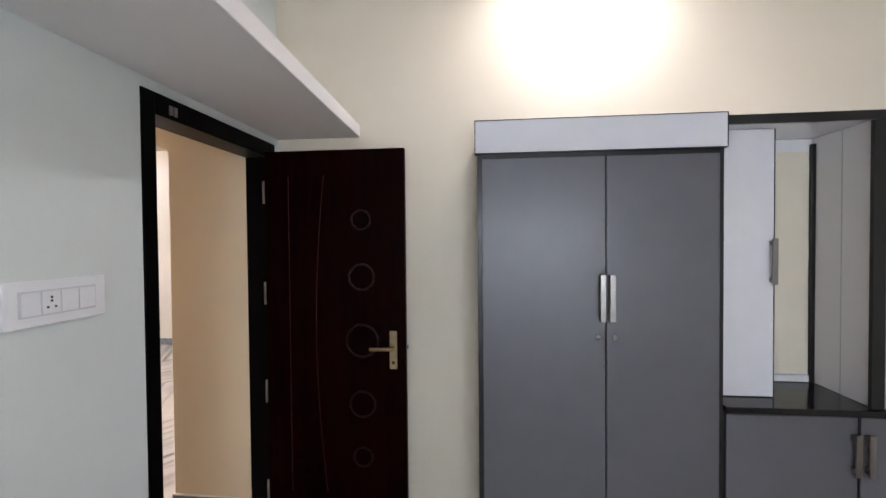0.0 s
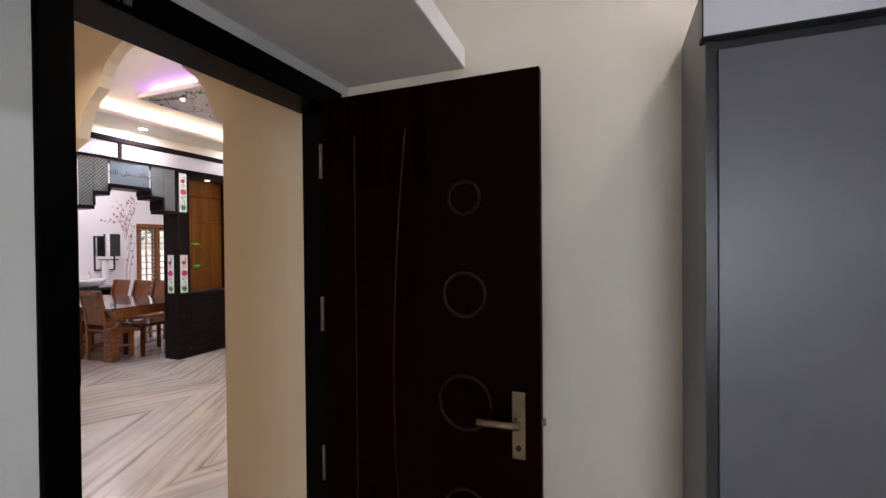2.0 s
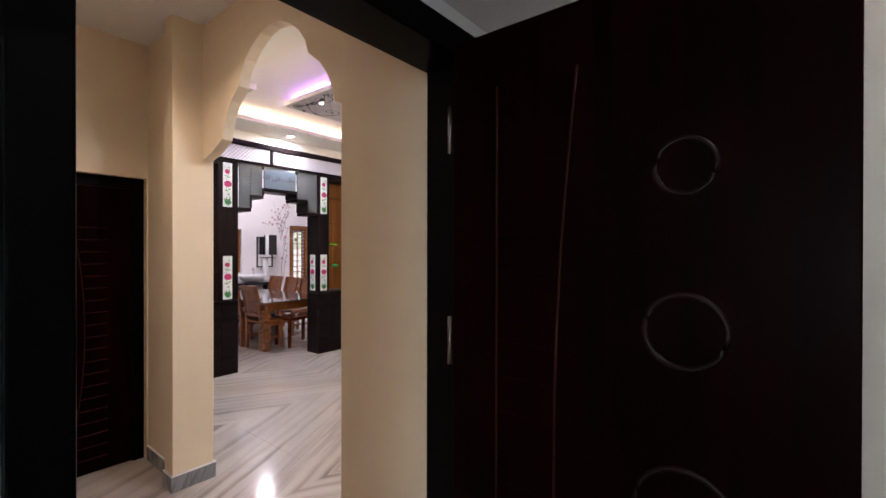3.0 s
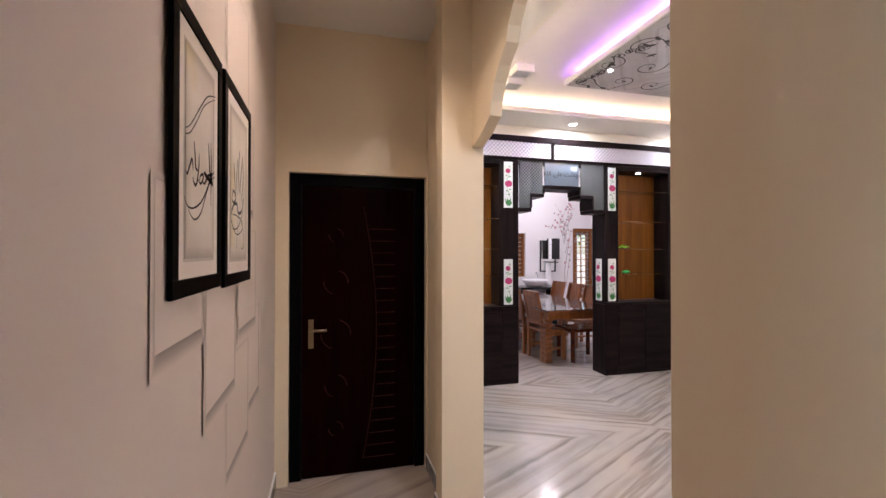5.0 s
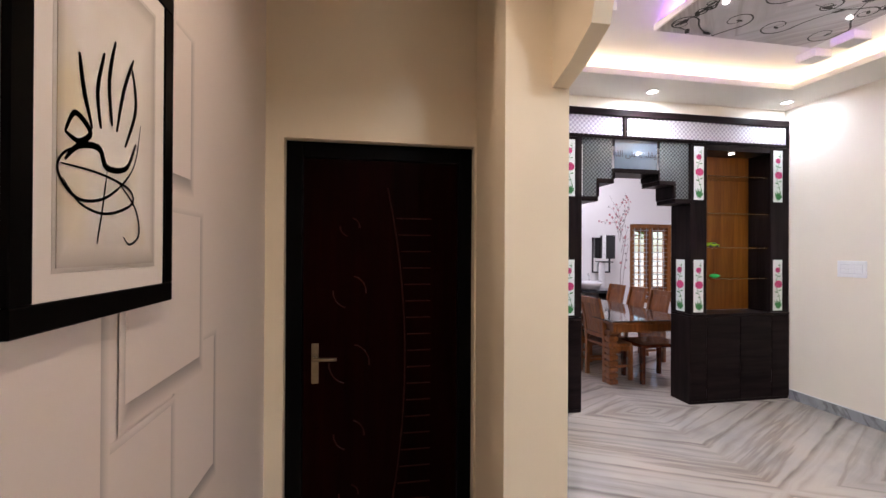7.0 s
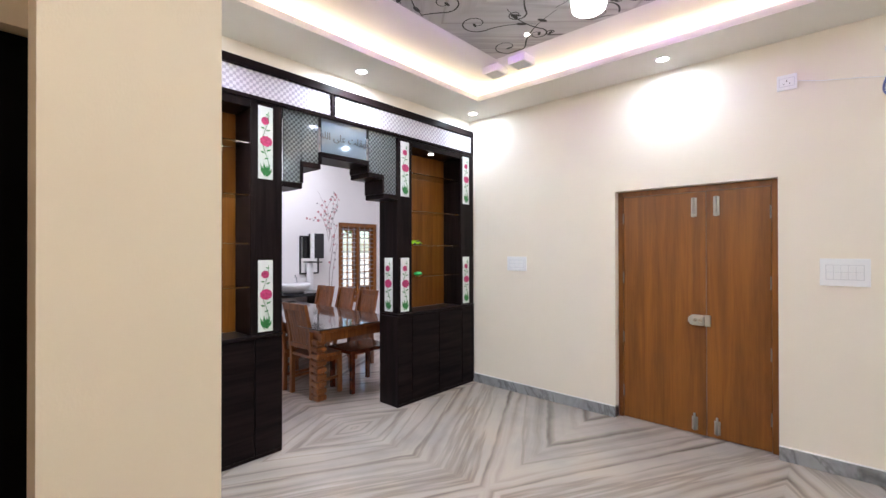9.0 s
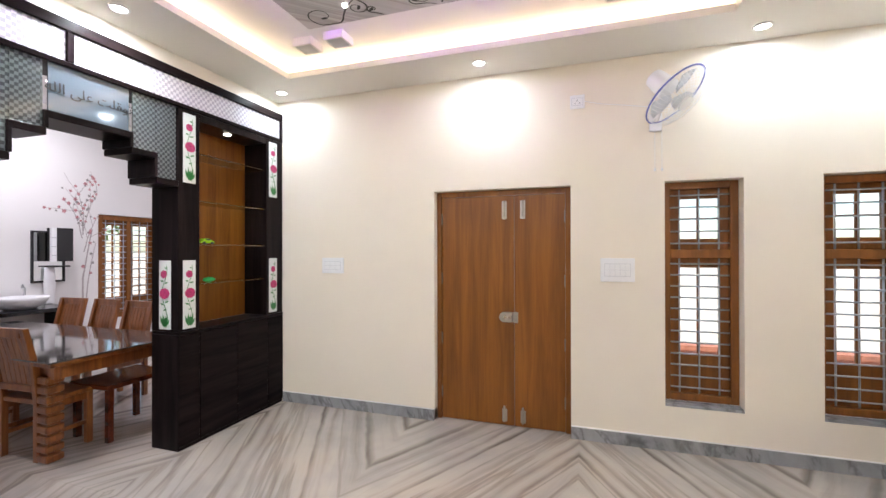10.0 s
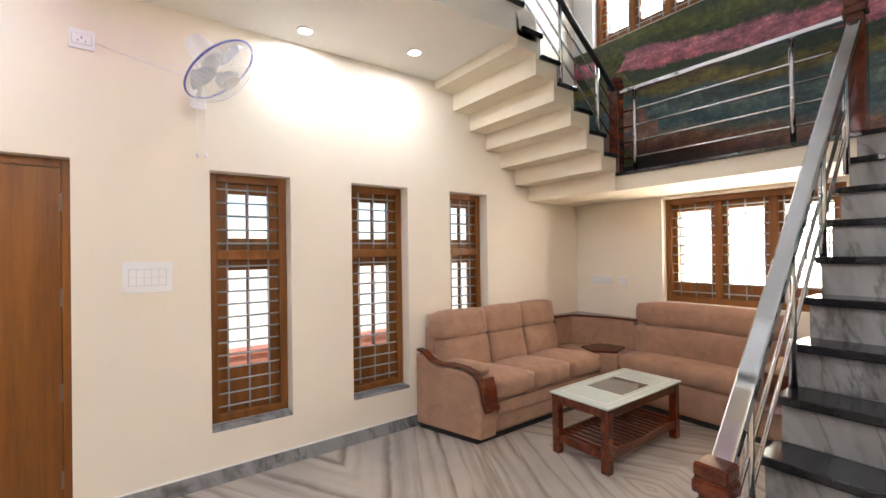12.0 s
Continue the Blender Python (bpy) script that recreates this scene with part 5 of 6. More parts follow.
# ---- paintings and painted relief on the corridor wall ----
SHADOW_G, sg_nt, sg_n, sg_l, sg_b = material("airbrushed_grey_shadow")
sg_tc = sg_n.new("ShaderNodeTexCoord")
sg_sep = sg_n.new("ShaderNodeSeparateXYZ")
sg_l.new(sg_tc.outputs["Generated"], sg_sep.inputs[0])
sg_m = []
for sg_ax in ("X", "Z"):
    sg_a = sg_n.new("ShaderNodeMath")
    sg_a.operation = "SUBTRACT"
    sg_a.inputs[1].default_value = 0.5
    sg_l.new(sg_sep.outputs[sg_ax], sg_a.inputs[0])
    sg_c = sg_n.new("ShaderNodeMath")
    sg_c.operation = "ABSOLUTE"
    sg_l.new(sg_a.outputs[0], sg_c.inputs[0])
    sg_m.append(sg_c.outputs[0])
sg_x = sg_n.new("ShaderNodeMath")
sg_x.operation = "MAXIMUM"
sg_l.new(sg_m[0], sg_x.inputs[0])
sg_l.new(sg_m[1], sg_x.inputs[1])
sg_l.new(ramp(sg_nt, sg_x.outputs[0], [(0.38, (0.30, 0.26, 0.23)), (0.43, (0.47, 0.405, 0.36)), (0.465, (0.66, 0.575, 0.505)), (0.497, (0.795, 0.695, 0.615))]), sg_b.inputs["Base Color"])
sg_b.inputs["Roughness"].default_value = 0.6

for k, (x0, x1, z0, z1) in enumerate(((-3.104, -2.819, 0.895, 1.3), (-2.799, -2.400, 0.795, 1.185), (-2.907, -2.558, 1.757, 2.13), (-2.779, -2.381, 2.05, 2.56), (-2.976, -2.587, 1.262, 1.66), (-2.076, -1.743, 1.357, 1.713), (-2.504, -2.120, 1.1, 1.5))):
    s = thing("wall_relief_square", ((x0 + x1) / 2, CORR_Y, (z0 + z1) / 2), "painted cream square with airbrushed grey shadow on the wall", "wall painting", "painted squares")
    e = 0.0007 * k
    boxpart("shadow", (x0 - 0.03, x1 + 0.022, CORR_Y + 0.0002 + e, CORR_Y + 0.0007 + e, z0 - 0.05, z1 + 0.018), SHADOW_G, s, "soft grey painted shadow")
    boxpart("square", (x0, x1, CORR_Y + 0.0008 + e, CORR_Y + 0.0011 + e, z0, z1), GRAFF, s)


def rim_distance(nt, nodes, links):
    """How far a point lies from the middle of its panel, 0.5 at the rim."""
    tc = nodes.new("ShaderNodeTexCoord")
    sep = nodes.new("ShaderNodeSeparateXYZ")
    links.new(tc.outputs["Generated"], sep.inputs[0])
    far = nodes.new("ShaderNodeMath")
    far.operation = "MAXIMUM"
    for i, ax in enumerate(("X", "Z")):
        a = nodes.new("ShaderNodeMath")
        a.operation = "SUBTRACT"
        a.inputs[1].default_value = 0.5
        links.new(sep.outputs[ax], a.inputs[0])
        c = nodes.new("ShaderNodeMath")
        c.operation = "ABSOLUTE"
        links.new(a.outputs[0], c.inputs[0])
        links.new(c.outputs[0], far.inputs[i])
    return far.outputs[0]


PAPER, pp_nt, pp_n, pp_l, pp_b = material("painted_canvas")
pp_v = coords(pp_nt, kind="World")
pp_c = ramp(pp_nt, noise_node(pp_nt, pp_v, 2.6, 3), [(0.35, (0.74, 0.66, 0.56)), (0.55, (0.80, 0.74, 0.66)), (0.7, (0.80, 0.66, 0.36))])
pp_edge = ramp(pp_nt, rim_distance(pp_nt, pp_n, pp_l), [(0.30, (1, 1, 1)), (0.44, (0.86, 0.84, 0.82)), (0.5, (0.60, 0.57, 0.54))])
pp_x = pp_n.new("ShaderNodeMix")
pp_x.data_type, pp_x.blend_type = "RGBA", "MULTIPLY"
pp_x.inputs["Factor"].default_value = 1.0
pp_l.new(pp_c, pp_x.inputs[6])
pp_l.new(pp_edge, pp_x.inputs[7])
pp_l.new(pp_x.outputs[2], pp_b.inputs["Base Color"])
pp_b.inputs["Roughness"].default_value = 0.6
MOUNT = plain("cream_mount_board", (0.80, 0.73, 0.65), 0.6, vary=0.02)
SMUDGE = plain("grey_smudge", (0.60, 0.54, 0.47), 0.6, vary=0.1)


def brush(points, width, parent, yy, n=8):
    """A flat brush stroke through points (x, z), swelling in the middle."""
    pts = [Vector((x, 0, z)) for x, z in points]
    fine = []
    for i in range(len(pts) - 1):
        p0, p1, p2, p3 = pts[max(i - 1, 0)], pts[i], pts[i + 1], pts[min(i + 2, len(pts) - 1)]
        for k in range(n):
            t = k / n
            fine.append(0.5 * ((2 * p1) + (p2 - p0) * t + (2 * p0 - 5 * p1 + 4 * p2 - p3) * t * t + (3 * p1 - p0 - 3 * p2 + p3) * t ** 3))
    fine.append(pts[-1])
    bm = bm_new()
    lo, hi = [], []
    m = len(fine)
    for i, p in enumerate(fine):
        d = fine[min(i + 1, m - 1)] - fine[max(i - 1, 0)]
        nrm = Vector((-d.z, 0, d.x)).normalized()
        w = width * (0.25 + 0.75 * math.sin(math.pi * min(1, (i + 0.5) / m)) ** 0.6)
        lo.append(bm.verts.new((p.x + nrm.x * w, yy, p.z + nrm.z * w)))
        hi.append(bm.verts.new((p.x - nrm.x * w, yy, p.z - nrm.z * w)))
    for i in range(m - 1):
        bm.faces.new((lo[i], lo[i + 1], hi[i + 1], hi[i]))
    bmesh.ops.solidify(bm, geom=bm.faces[:], thickness=0.0008)
    return part("brush_stroke", bm, INK, parent, "black brush stroke")


def painting(x0, x1, z0, z1, label, *sets):
    """A framed picture on the corridor wall; u runs from the viewer's left (x1) to the right (x0)."""
    yw = CORR_Y + 0.0072
    p = thing("framed_painting", ((x0 + x1) / 2, yw, z0), label, "painting", "calligraphy paintings")
    f = 0.042
    for d in ((x0, x1, z0, z0 + f), (x0, x1, z1 - f, z1)):
        boxpart("frame_rail", (d[0], d[1], yw, yw + 0.012, d[2], d[3]), FRAME_D, p, "black wooden frame", 0.002, 1)
    for d in ((x0, x0 + f), (x1 - f, x1)):
        boxpart("frame_stile", (d[0], d[1], yw, yw + 0.012, z0 + f, z1 - f), FRAME_D, p, "black wooden frame", 0.002, 1)
    boxpart("mount", (x0 + f, x1 - f, yw, yw + 0.008, z0 + f, z1 - f), MOUNT, p, "cream mount")
    m = 0.048
    boxpart("shade_border", (x0 + f + m - 0.008, x1 - f - m + 0.008, yw + 0.0082, yw + 0.0086, z0 + f + m - 0.008, z1 - f - m + 0.008), SMUDGE, p, "grey painted border")
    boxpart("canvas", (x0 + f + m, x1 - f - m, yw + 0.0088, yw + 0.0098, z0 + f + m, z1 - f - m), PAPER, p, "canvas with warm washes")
    for w, pts in [stroke for strokes in sets for stroke in strokes]:
        w *= 0.8
        brush([(x1 - (x1 - x0) * u, z0 + (z1 - z0) * v) for u, v in pts], w, p, yw + 0.0108)
    return p


SWEEPS = [
    (0.0030, [(0.19, 0.57), (0.29, 0.60), (0.46, 0.69), (0.63, 0.77), (0.82, 0.81)]),
    (0.0026, [(0.19, 0.55), (0.28, 0.57), (0.40, 0.63), (0.56, 0.72), (0.82, 0.80)]),
    (0.0036, [(0.18, 0.34), (0.24, 0.31), (0.35, 0.31), (0.49, 0.34), (0.60, 0.39), (0.72, 0.46), (0.80, 0.49)]),
    (0.0032, [(0.25, 0.30), (0.30, 0.28), (0.38, 0.27), (0.49, 0.30), (0.59, 0.37), (0.70, 0.44), (0.81, 0.47)])]
LETTERS = [
    (0.0055, [(0.20, 0.43), (0.23, 0.42), (0.27, 0.45), (0.31, 0.48), (0.33, 0.46), (0.33, 0.44)]),
    (0.0058, [(0.35, 0.55), (0.37, 0.50), (0.38, 0.46), (0.42, 0.45)]),
    (0.0055, [(0.45, 0.52), (0.44, 0.46), (0.40, 0.40), (0.35, 0.40), (0.33, 0.42)]),
    (0.0052, [(0.43, 0.42), (0.48, 0.41), (0.53, 0.43), (0.53, 0.45), (0.48, 0.44), (0.46, 0.42)]),
    (0.0085, [(0.55, 0.46), (0.62, 0.45), (0.77, 0.43)]),
    (0.0050, [(0.78, 0.48), (0.66, 0.46), (0.57, 0.42), (0.53, 0.42)]),
    (0.0055, [(0.65, 0.59), (0.67, 0.53), (0.69, 0.47), (0.76, 0.44)]),
    (0.0045, [(0.71, 0.60), (0.72, 0.53), (0.72, 0.44), (0.71, 0.34)])]
painting(-2.235, -1.797, 1.46, 2.155, "black-framed calligraphy painting with sweeping black strokes", SWEEPS, LETTERS)
SWEEPS = [
    (0.0034, [(0.40, 0.42), (0.23, 0.38), (0.19, 0.33), (0.29, 0.28), (0.46, 0.30), (0.63, 0.39), (0.69, 0.52)]),
    (0.0034, [(0.20, 0.35), (0.41, 0.35), (0.60, 0.33), (0.62, 0.29), (0.45, 0.255), (0.30, 0.27), (0.21, 0.32)]),
    (0.0032, [(0.53, 0.34), (0.65, 0.28), (0.68, 0.21), (0.61, 0.18), (0.56, 0.20)]),
    (0.0026, [(0.45, 0.36), (0.42, 0.26), (0.39, 0.18)])]
LETTERS = [
    (0.0066, [(0.22, 0.42), (0.27, 0.47), (0.35, 0.44), (0.29, 0.41), (0.22, 0.42)]),
    (0.0066, [(0.29, 0.61), (0.31, 0.54), (0.36, 0.45)]),
    (0.0066, [(0.43, 0.65), (0.39, 0.55), (0.41, 0.46)]),
    (0.0068, [(0.50, 0.70), (0.46, 0.59), (0.48, 0.48)]),
    (0.006, [(0.63, 0.69), (0.56, 0.59), (0.51, 0.47)]),
    (0.006, [(0.62, 0.66), (0.65, 0.56), (0.57, 0.44)]),
    (0.0075, [(0.22, 0.36), (0.29, 0.40), (0.40, 0.41), (0.45, 0.37), (0.58, 0.385), (0.65, 0.46)])]
painting(-2.757, -2.28, 1.45, 2.16, "black-framed calligraphy painting with a yellow wash", SWEEPS, LETTERS)

# ---- mural above the landing ----
MURAL, mu_nt, mu_n, mu_l, mu_b = material("painted_landscape_mural")
mu_v = coords(mu_nt, kind="World")
mu_sep = mu_n.new("ShaderNodeSeparateXYZ")
mu_l.new(mu_v, mu_sep.inputs[0])
mu_tilt = maths(mu_nt, "MULTIPLY_ADD", mu_sep.outputs["Y"], -0.155, 0.783)          # the painted banks fall away to one side
mu_wave = maths(mu_nt, "MULTIPLY", maths(mu_nt, "SUBTRACT", noise_node(mu_nt, mu_v, 1.3, 3, 0.5), 0.5), 0.30)
mu_dab = maths(mu_nt, "MULTIPLY", maths(mu_nt, "SUBTRACT", noise_node(mu_nt, mu_v, 16, 4, 0.7), 0.5), 0.10)
mu_z = maths(mu_nt, "ADD", maths(mu_nt, "ADD", mu_sep.outputs["Z"], mu_tilt), maths(mu_nt, "ADD", mu_wave, mu_dab))
mu_pos = maths(mu_nt, "MULTIPLY_ADD", mu_z, 0.5, -1.1)
mu_c = ramp(mu_nt, mu_pos, [(0.04, (0.014, 0.016, 0.012)), (0.085, (0.06, 0.03, 0.018)), (0.12, (0.13, 0.035, 0.022)), (0.18, (0.22, 0.11, 0.07)), (0.215, (0.10, 0.13, 0.13)), (0.25, (0.045, 0.105, 0.13)), (0.33, (0.10, 0.16, 0.165)), (0.40, (0.05, 0.09, 0.085)), (0.43, (0.17, 0.135, 0.03)), (0.475, (0.12, 0.11, 0.03)), (0.495, (0.025, 0.045, 0.02)), (0.55, (0.03, 0.055, 0.025)), (0.562, (0.42, 0.12, 0.17)), (0.65, (0.50, 0.17, 0.24)), (0.672, (0.035, 0.06, 0.02)), (0.75, (0.10, 0.12, 0.025)), (0.82, (0.035, 0.055, 0.03)), (0.92, (0.09, 0.15, 0.14))])
mu_vo = mu_n.new("ShaderNodeTexVoronoi")
mu_vo.inputs["Scale"].default_value = 34
mu_l.new(coords(mu_nt, (1, 0.8, 1.3), kind="World"), mu_vo.inputs["Vector"])
mu_spots = ramp(mu_nt, mu_vo.outputs["Distance"], [(0.1, (1.5, 1.45, 1.4)), (0.35, (0.95, 0.95, 0.95)), (0.6, (0.5, 0.5, 0.5))])
mu_flow = ramp(mu_nt, noise_node(mu_nt, coords(mu_nt, (1, 1.6, 9), (radians(-9), 0, 0), kind="World"), 2.4, 6, 0.7), [(0.28, (0.35, 0.36, 0.38)), (0.5, (0.95, 0.95, 0.95)), (0.68, (1.7, 1.65, 1.6))])
mu_bush = ramp(mu_nt, noise_node(mu_nt, mu_v, 7, 6, 0.72), [(0.3, (0.22, 0.22, 0.22)), (0.48, (0.85, 0.85, 0.85)), (0.68, (1.8, 1.7, 1.3))])
mu_c = tinted(mu_nt, tinted(mu_nt, tinted(mu_nt, mu_c, mu_spots, 0.45), mu_flow, 0.65), mu_bush, 0.75)
mu_l.new(mu_c, mu_b.inputs["Base Color"])
mu_b.inputs["Roughness"].default_value = 0.3
mu = thing("wall_mural", (EAST, 5.0, LAND_Z), "painted landscape mural with pink flower field and water", "mural")
boxpart("painting", (EAST - 0.006, EAST - 0.0005, ARCH_Y1 + 0.002, 6.712, LAND_Z + 0.002, 3.85), MURAL, mu)
boxpart("painting_upper", (EAST - 0.006, EAST - 0.0005, ARCH_Y1 + 0.002, 5.19, 3.851, 4.9), MURAL, mu)
boxpart("painting_return", (-0.2, EAST - 0.007, ARCH_Y1 + 0.0005, ARCH_Y1 + 0.006, CEIL + 0.2, 4.9), plain("teal_wall_paint", (0.16, 0.36, 0.36), 0.5), mu, "teal painted return")
BOULDER = plain("brown_boulder_paint", (0.22, 0.105, 0.07), 0.4, vary=0.45, scale=12)
BUSH = plain("painted_bush_green", (0.085, 0.095, 0.03), 0.5, vary=0.7, scale=22)
rb = random.Random(8)
for nm, mat, lab, blobs in (("painted_boulder", BOULDER, "brown painted boulder", ((6.02, 2.92, 0.20, 0.14), (5.84, 2.78, 0.14, 0.10), (6.2, 2.72, 0.16, 0.12))),
                            ("painted_bush", BUSH, "green painted bush", ((6.22, 3.62, 0.17, 0.15), (6.3, 3.42, 0.15, 0.17), (6.12, 3.34, 0.10, 0.12), (6.35, 3.2, 0.16, 0.13), (6.1, 2.52, 0.16, 0.1)))):
    for y, z, rx, rz in blobs:
        bm = bm_new()
        wob = [1 + rb.uniform(-0.14, 0.14) for k in range(22)]
        prism(bm, [(y + rx * wob[k] * math.cos(k * math.tau / 22), z + rz * wob[k] * math.sin(k * math.tau / 22)) for k in range(22)], 0, EAST - 0.0085 - 0.0004 * rb.random(), EAST - 0.0062)
        part(nm, bm, mat, mu, lab)

# ---- sofas ----
FAB, fb_nt, fb_n, fb_l, fb_b = material("taupe_velvet_upholstery")
fb_v = coords(fb_nt, kind="World")
fb_l.new(ramp(fb_nt, noise_node(fb_nt, fb_v, 7, 4, 0.6, 0.8), [(0.3, (0.305, 0.168, 0.108)), (0.7, (0.43, 0.25, 0.165))]), fb_b.inputs["Base Color"])
fb_b.inputs["Roughness"].default_value = 0.85
fb_b.inputs["Sheen Weight"].default_value = 0.3
fb_b.inputs["Sheen Tint"].default_value = (0.8, 0.6, 0.5, 1)
bump(fb_nt, noise_node(fb_nt, fb_v, 420, 2), fb_b, 0.25, 0.002)
PIPE = plain("dark_piping", (0.10, 0.055, 0.04), 0.7)


def soft(name, dims, parent, puff=0.02, r=0.045, label="", tilt=None):
    bm = bm_new()
    cushion(bm, *dims, puff, r)
    if tilt:
        piv, ax, ang = tilt
        bmesh.ops.rotate(bm, verts=bm.verts[:], cent=piv, matrix=Matrix.Rotation(radians(ang), 3, ax))
    return part(name, bm, FAB, parent, label)


def wood_sweep(name, pts, w, th, parent, axis, c):
    """A flat carved wooden band that follows points in a plane, with width along the other axis."""
    bm = bm_new()
    rows = []
    n = len(pts)
    for i in range(n):
        p = Vector(pts[i])
        d = Vector(pts[min(i + 1, n - 1)]) - Vector(pts[max(i - 1, 0)])
        nr = Vector((-d[1], d[0])).normalized() * th
        ring = []
        for s, t in ((-w / 2, 0), (w / 2, 0), (w / 2, 1), (-w / 2, 1)):
            u = p + nr * t
            ring.append(bm.verts.new((c + s, u[0], u[1]) if axis == 0 else (u[0], c + s, u[1])))
        rows.append(ring)
    for a, b in zip(rows, rows[1:]):
        for k in range(4):
            bm.faces.new((a[k], a[(k + 1) % 4], b[(k + 1) % 4], b[k]))
    bm.faces.new(rows[0][::-1])
    bm.faces.new(rows[-1])
    return part(name, bm, ROSE, parent, "polished red rosewood arm trim", 0.006)


SF, SB = 6.04, 6.69                                  # front and back of the long sofa
sofa = thing("three_seat_sofa", (0.6, 6.35, 0), "taupe velvet three-seat sofa with rosewood arm trim", "sofa", "corner sofas")
soft("base", (0.0, 1.45, SF + 0.03, SB, 0.05, 0.30), sofa, 0.006, 0.02)
soft("front_panel", (0.01, 1.45, SF + 0.012, SF + 0.06, 0.19, 0.33), sofa, 0.006, 0.02)
bm = bm_new()
box(bm, -0.12, 1.44, SF + 0.06, SB - 0.02, 0.0, 0.05)
part("foot_rail", bm, BLACK_EDGE, sofa, "black recessed base")
for k in range(3):
    a = 0.015 + k * 0.48
    soft("seat_cushion", (a, a + 0.475, SF - 0.01, SB - 0.14, 0.32, 0.50), sofa, 0.018, 0.045)
    left = a - (0.05 if k == 0 else 0.01)
    soft("back_cushion", (left + 0.02, a + 0.472, SB - 0.245, SB - 0.1, 0.46, 0.755), sofa, 0.012, 0.03, tilt=((0, SB - 0.1, 0.46), "X", -8))
    soft("head_cushion", (left, a + 0.474, SB - 0.25, SB - 0.09, 0.75, 0.995), sofa, 0.012, 0.038, tilt=((0, SB - 0.1, 0.46), "X", -8))
soft("back", (-0.05, 1.46, SB - 0.09, SB, 0.05, 0.86), sofa, 0.004, 0.03)
bm = bm_new()
prism(bm, [(SB - 0.02, 0.05), (SB - 0.02, 0.65), (SB - 0.10, 0.635), (SB - 0.16, 0.587), (SB - 0.25, 0.562), (SF + 0.28, 0.572), (SF + 0.14, 0.562), (SF + 0.07, 0.53), (SF + 0.025, 0.45), (SF + 0.012, 0.36), (SF - 0.008, 0.30), (SF - 0.012, 0.24), (SF, 0.05)], 0, -0.155, 0.012)
part("arm", bm, FAB, sofa, "upholstered arm", 0.014)
soft("arm_pad", (-0.10, 0.022, SF + 0.05, SF + 0.40, 0.53, 0.622), sofa, 0.015, 0.04, "padded armrest")
wood_sweep("arm_trim", [(SB - 0.03, 0.675), (SB - 0.10, 0.66), (SB - 0.16, 0.61), (SB - 0.25, 0.585), (SF + 0.28, 0.595), (SF + 0.14, 0.585), (SF + 0.05, 0.55), (SF - 0.0, 0.46), (SF - 0.012, 0.36), (SF - 0.035, 0.30), (SF - 0.045, 0.27)], 0.062, -0.022, sofa, 0, -0.13)
wood_sweep("arm_front", [(SF + 0.03, 0.52), (SF + 0.005, 0.43), (SF - 0.004, 0.33), (SF - 0.03, 0.27)], 0.15, -0.025, sofa, 0, -0.075)
for z in (0.315,):
    bm = bm_new()
    tube(bm, [(0.01, SF + 0.004, z), (1.44, SF + 0.004, z)], 0.004, 6)
    part("piping", bm, PIPE, sofa, "dark seam piping")
boxpart("fabric_tag", (0.022, 0.045, SF + 0.008, SF + 0.0115, 0.225, 0.275), BLACK_EDGE, sofa, "small dark fabric tag")

for o in sofa.children:
    for v in o.data.vertices:
        v.co.x -= 0.3 * (v.co.y + sofa.location.y - SF)      # the arms spread towards the back

S2F, S2B = 1.56, 1.985
sofa2 = thing("two_seat_sofa", (1.78, 5.3, 0), "taupe velvet sofa section under the window", "sofa", "corner sofas")
boxpart("foot_rail", (S2F + 0.05, S2B - 0.01, 4.66, 5.9, 0.0, 0.05), BLACK_EDGE, sofa2, "black recessed base")
soft("base", (S2F + 0.02, S2B, 4.62, 5.92, 0.05, 0.33), sofa2, 0.006, 0.02)
soft("seat_cushion", (S2F - 0.01, S2B - 0.1, 4.70, 5.93, 0.32, 0.50), sofa2, 0.02, 0.06)
soft("back_cushion", (S2B - 0.17, S2B - 0.03, 4.66, 5.9, 0.46, 0.765), sofa2, 0.012, 0.035, tilt=((S2B - 0.06, 0, 0.46), "Y", -4))
soft("head_cushion", (S2B - 0.135, S2B - 0.005, 4.66, 5.9, 0.76, 0.99), sofa2, 0.02, 0.05)
soft("arm", (S2F + 0.02, S2B, 4.55, 4.70, 0.05, 0.56), sofa2, 0.008, 0.03, "upholstered arm")
soft("arm_pad", (S2F - 0.02, S2B - 0.15, 4.55, 4.70, 0.55, 0.66), sofa2, 0.02, 0.05, "padded armrest")
wood_sweep("arm_front", [(S2F - 0.005, 0.58), (S2F - 0.02, 0.45), (S2F - 0.01, 0.34), (S2F - 0.03, 0.28)], 0.15, -0.025, sofa2, 1, 4.625)

corner_unit = thing("corner_sofa_unit", (1.75, 6.4, 0), "taupe corner sofa unit with a rosewood tray and ledge", "sofa", "corner sofas")
bm = bm_new()
prism(bm, [(1.47, SB), (1.47, 6.25), (1.60, 5.95), (S2B, 5.95), (S2B, SB)], 2, 0.0, 0.47)
part("base", bm, FAB, corner_unit, bevel=0.015)
bm = bm_new()
prism(bm, [(1.49, 6.17), (1.64, 5.98), (1.92, 6.06), (1.94, 6.32), (1.58, 6.37)], 2, 0.471, 0.495)
part("tray", bm, ROSE, corner_unit, "polished rosewood corner tray", 0.006)
bm = bm_new()
prism(bm, [(1.47, SB), (1.47, SB - 0.07), (1.72, SB - 0.09), (S2B - 0.1, 6.22), (S2B - 0.07, 5.95), (S2B, 5.95), (S2B, SB)], 2, 0.472, 0.775)
part("curved_back", bm, FAB, corner_unit, bevel=0.012)
bm = bm_new()
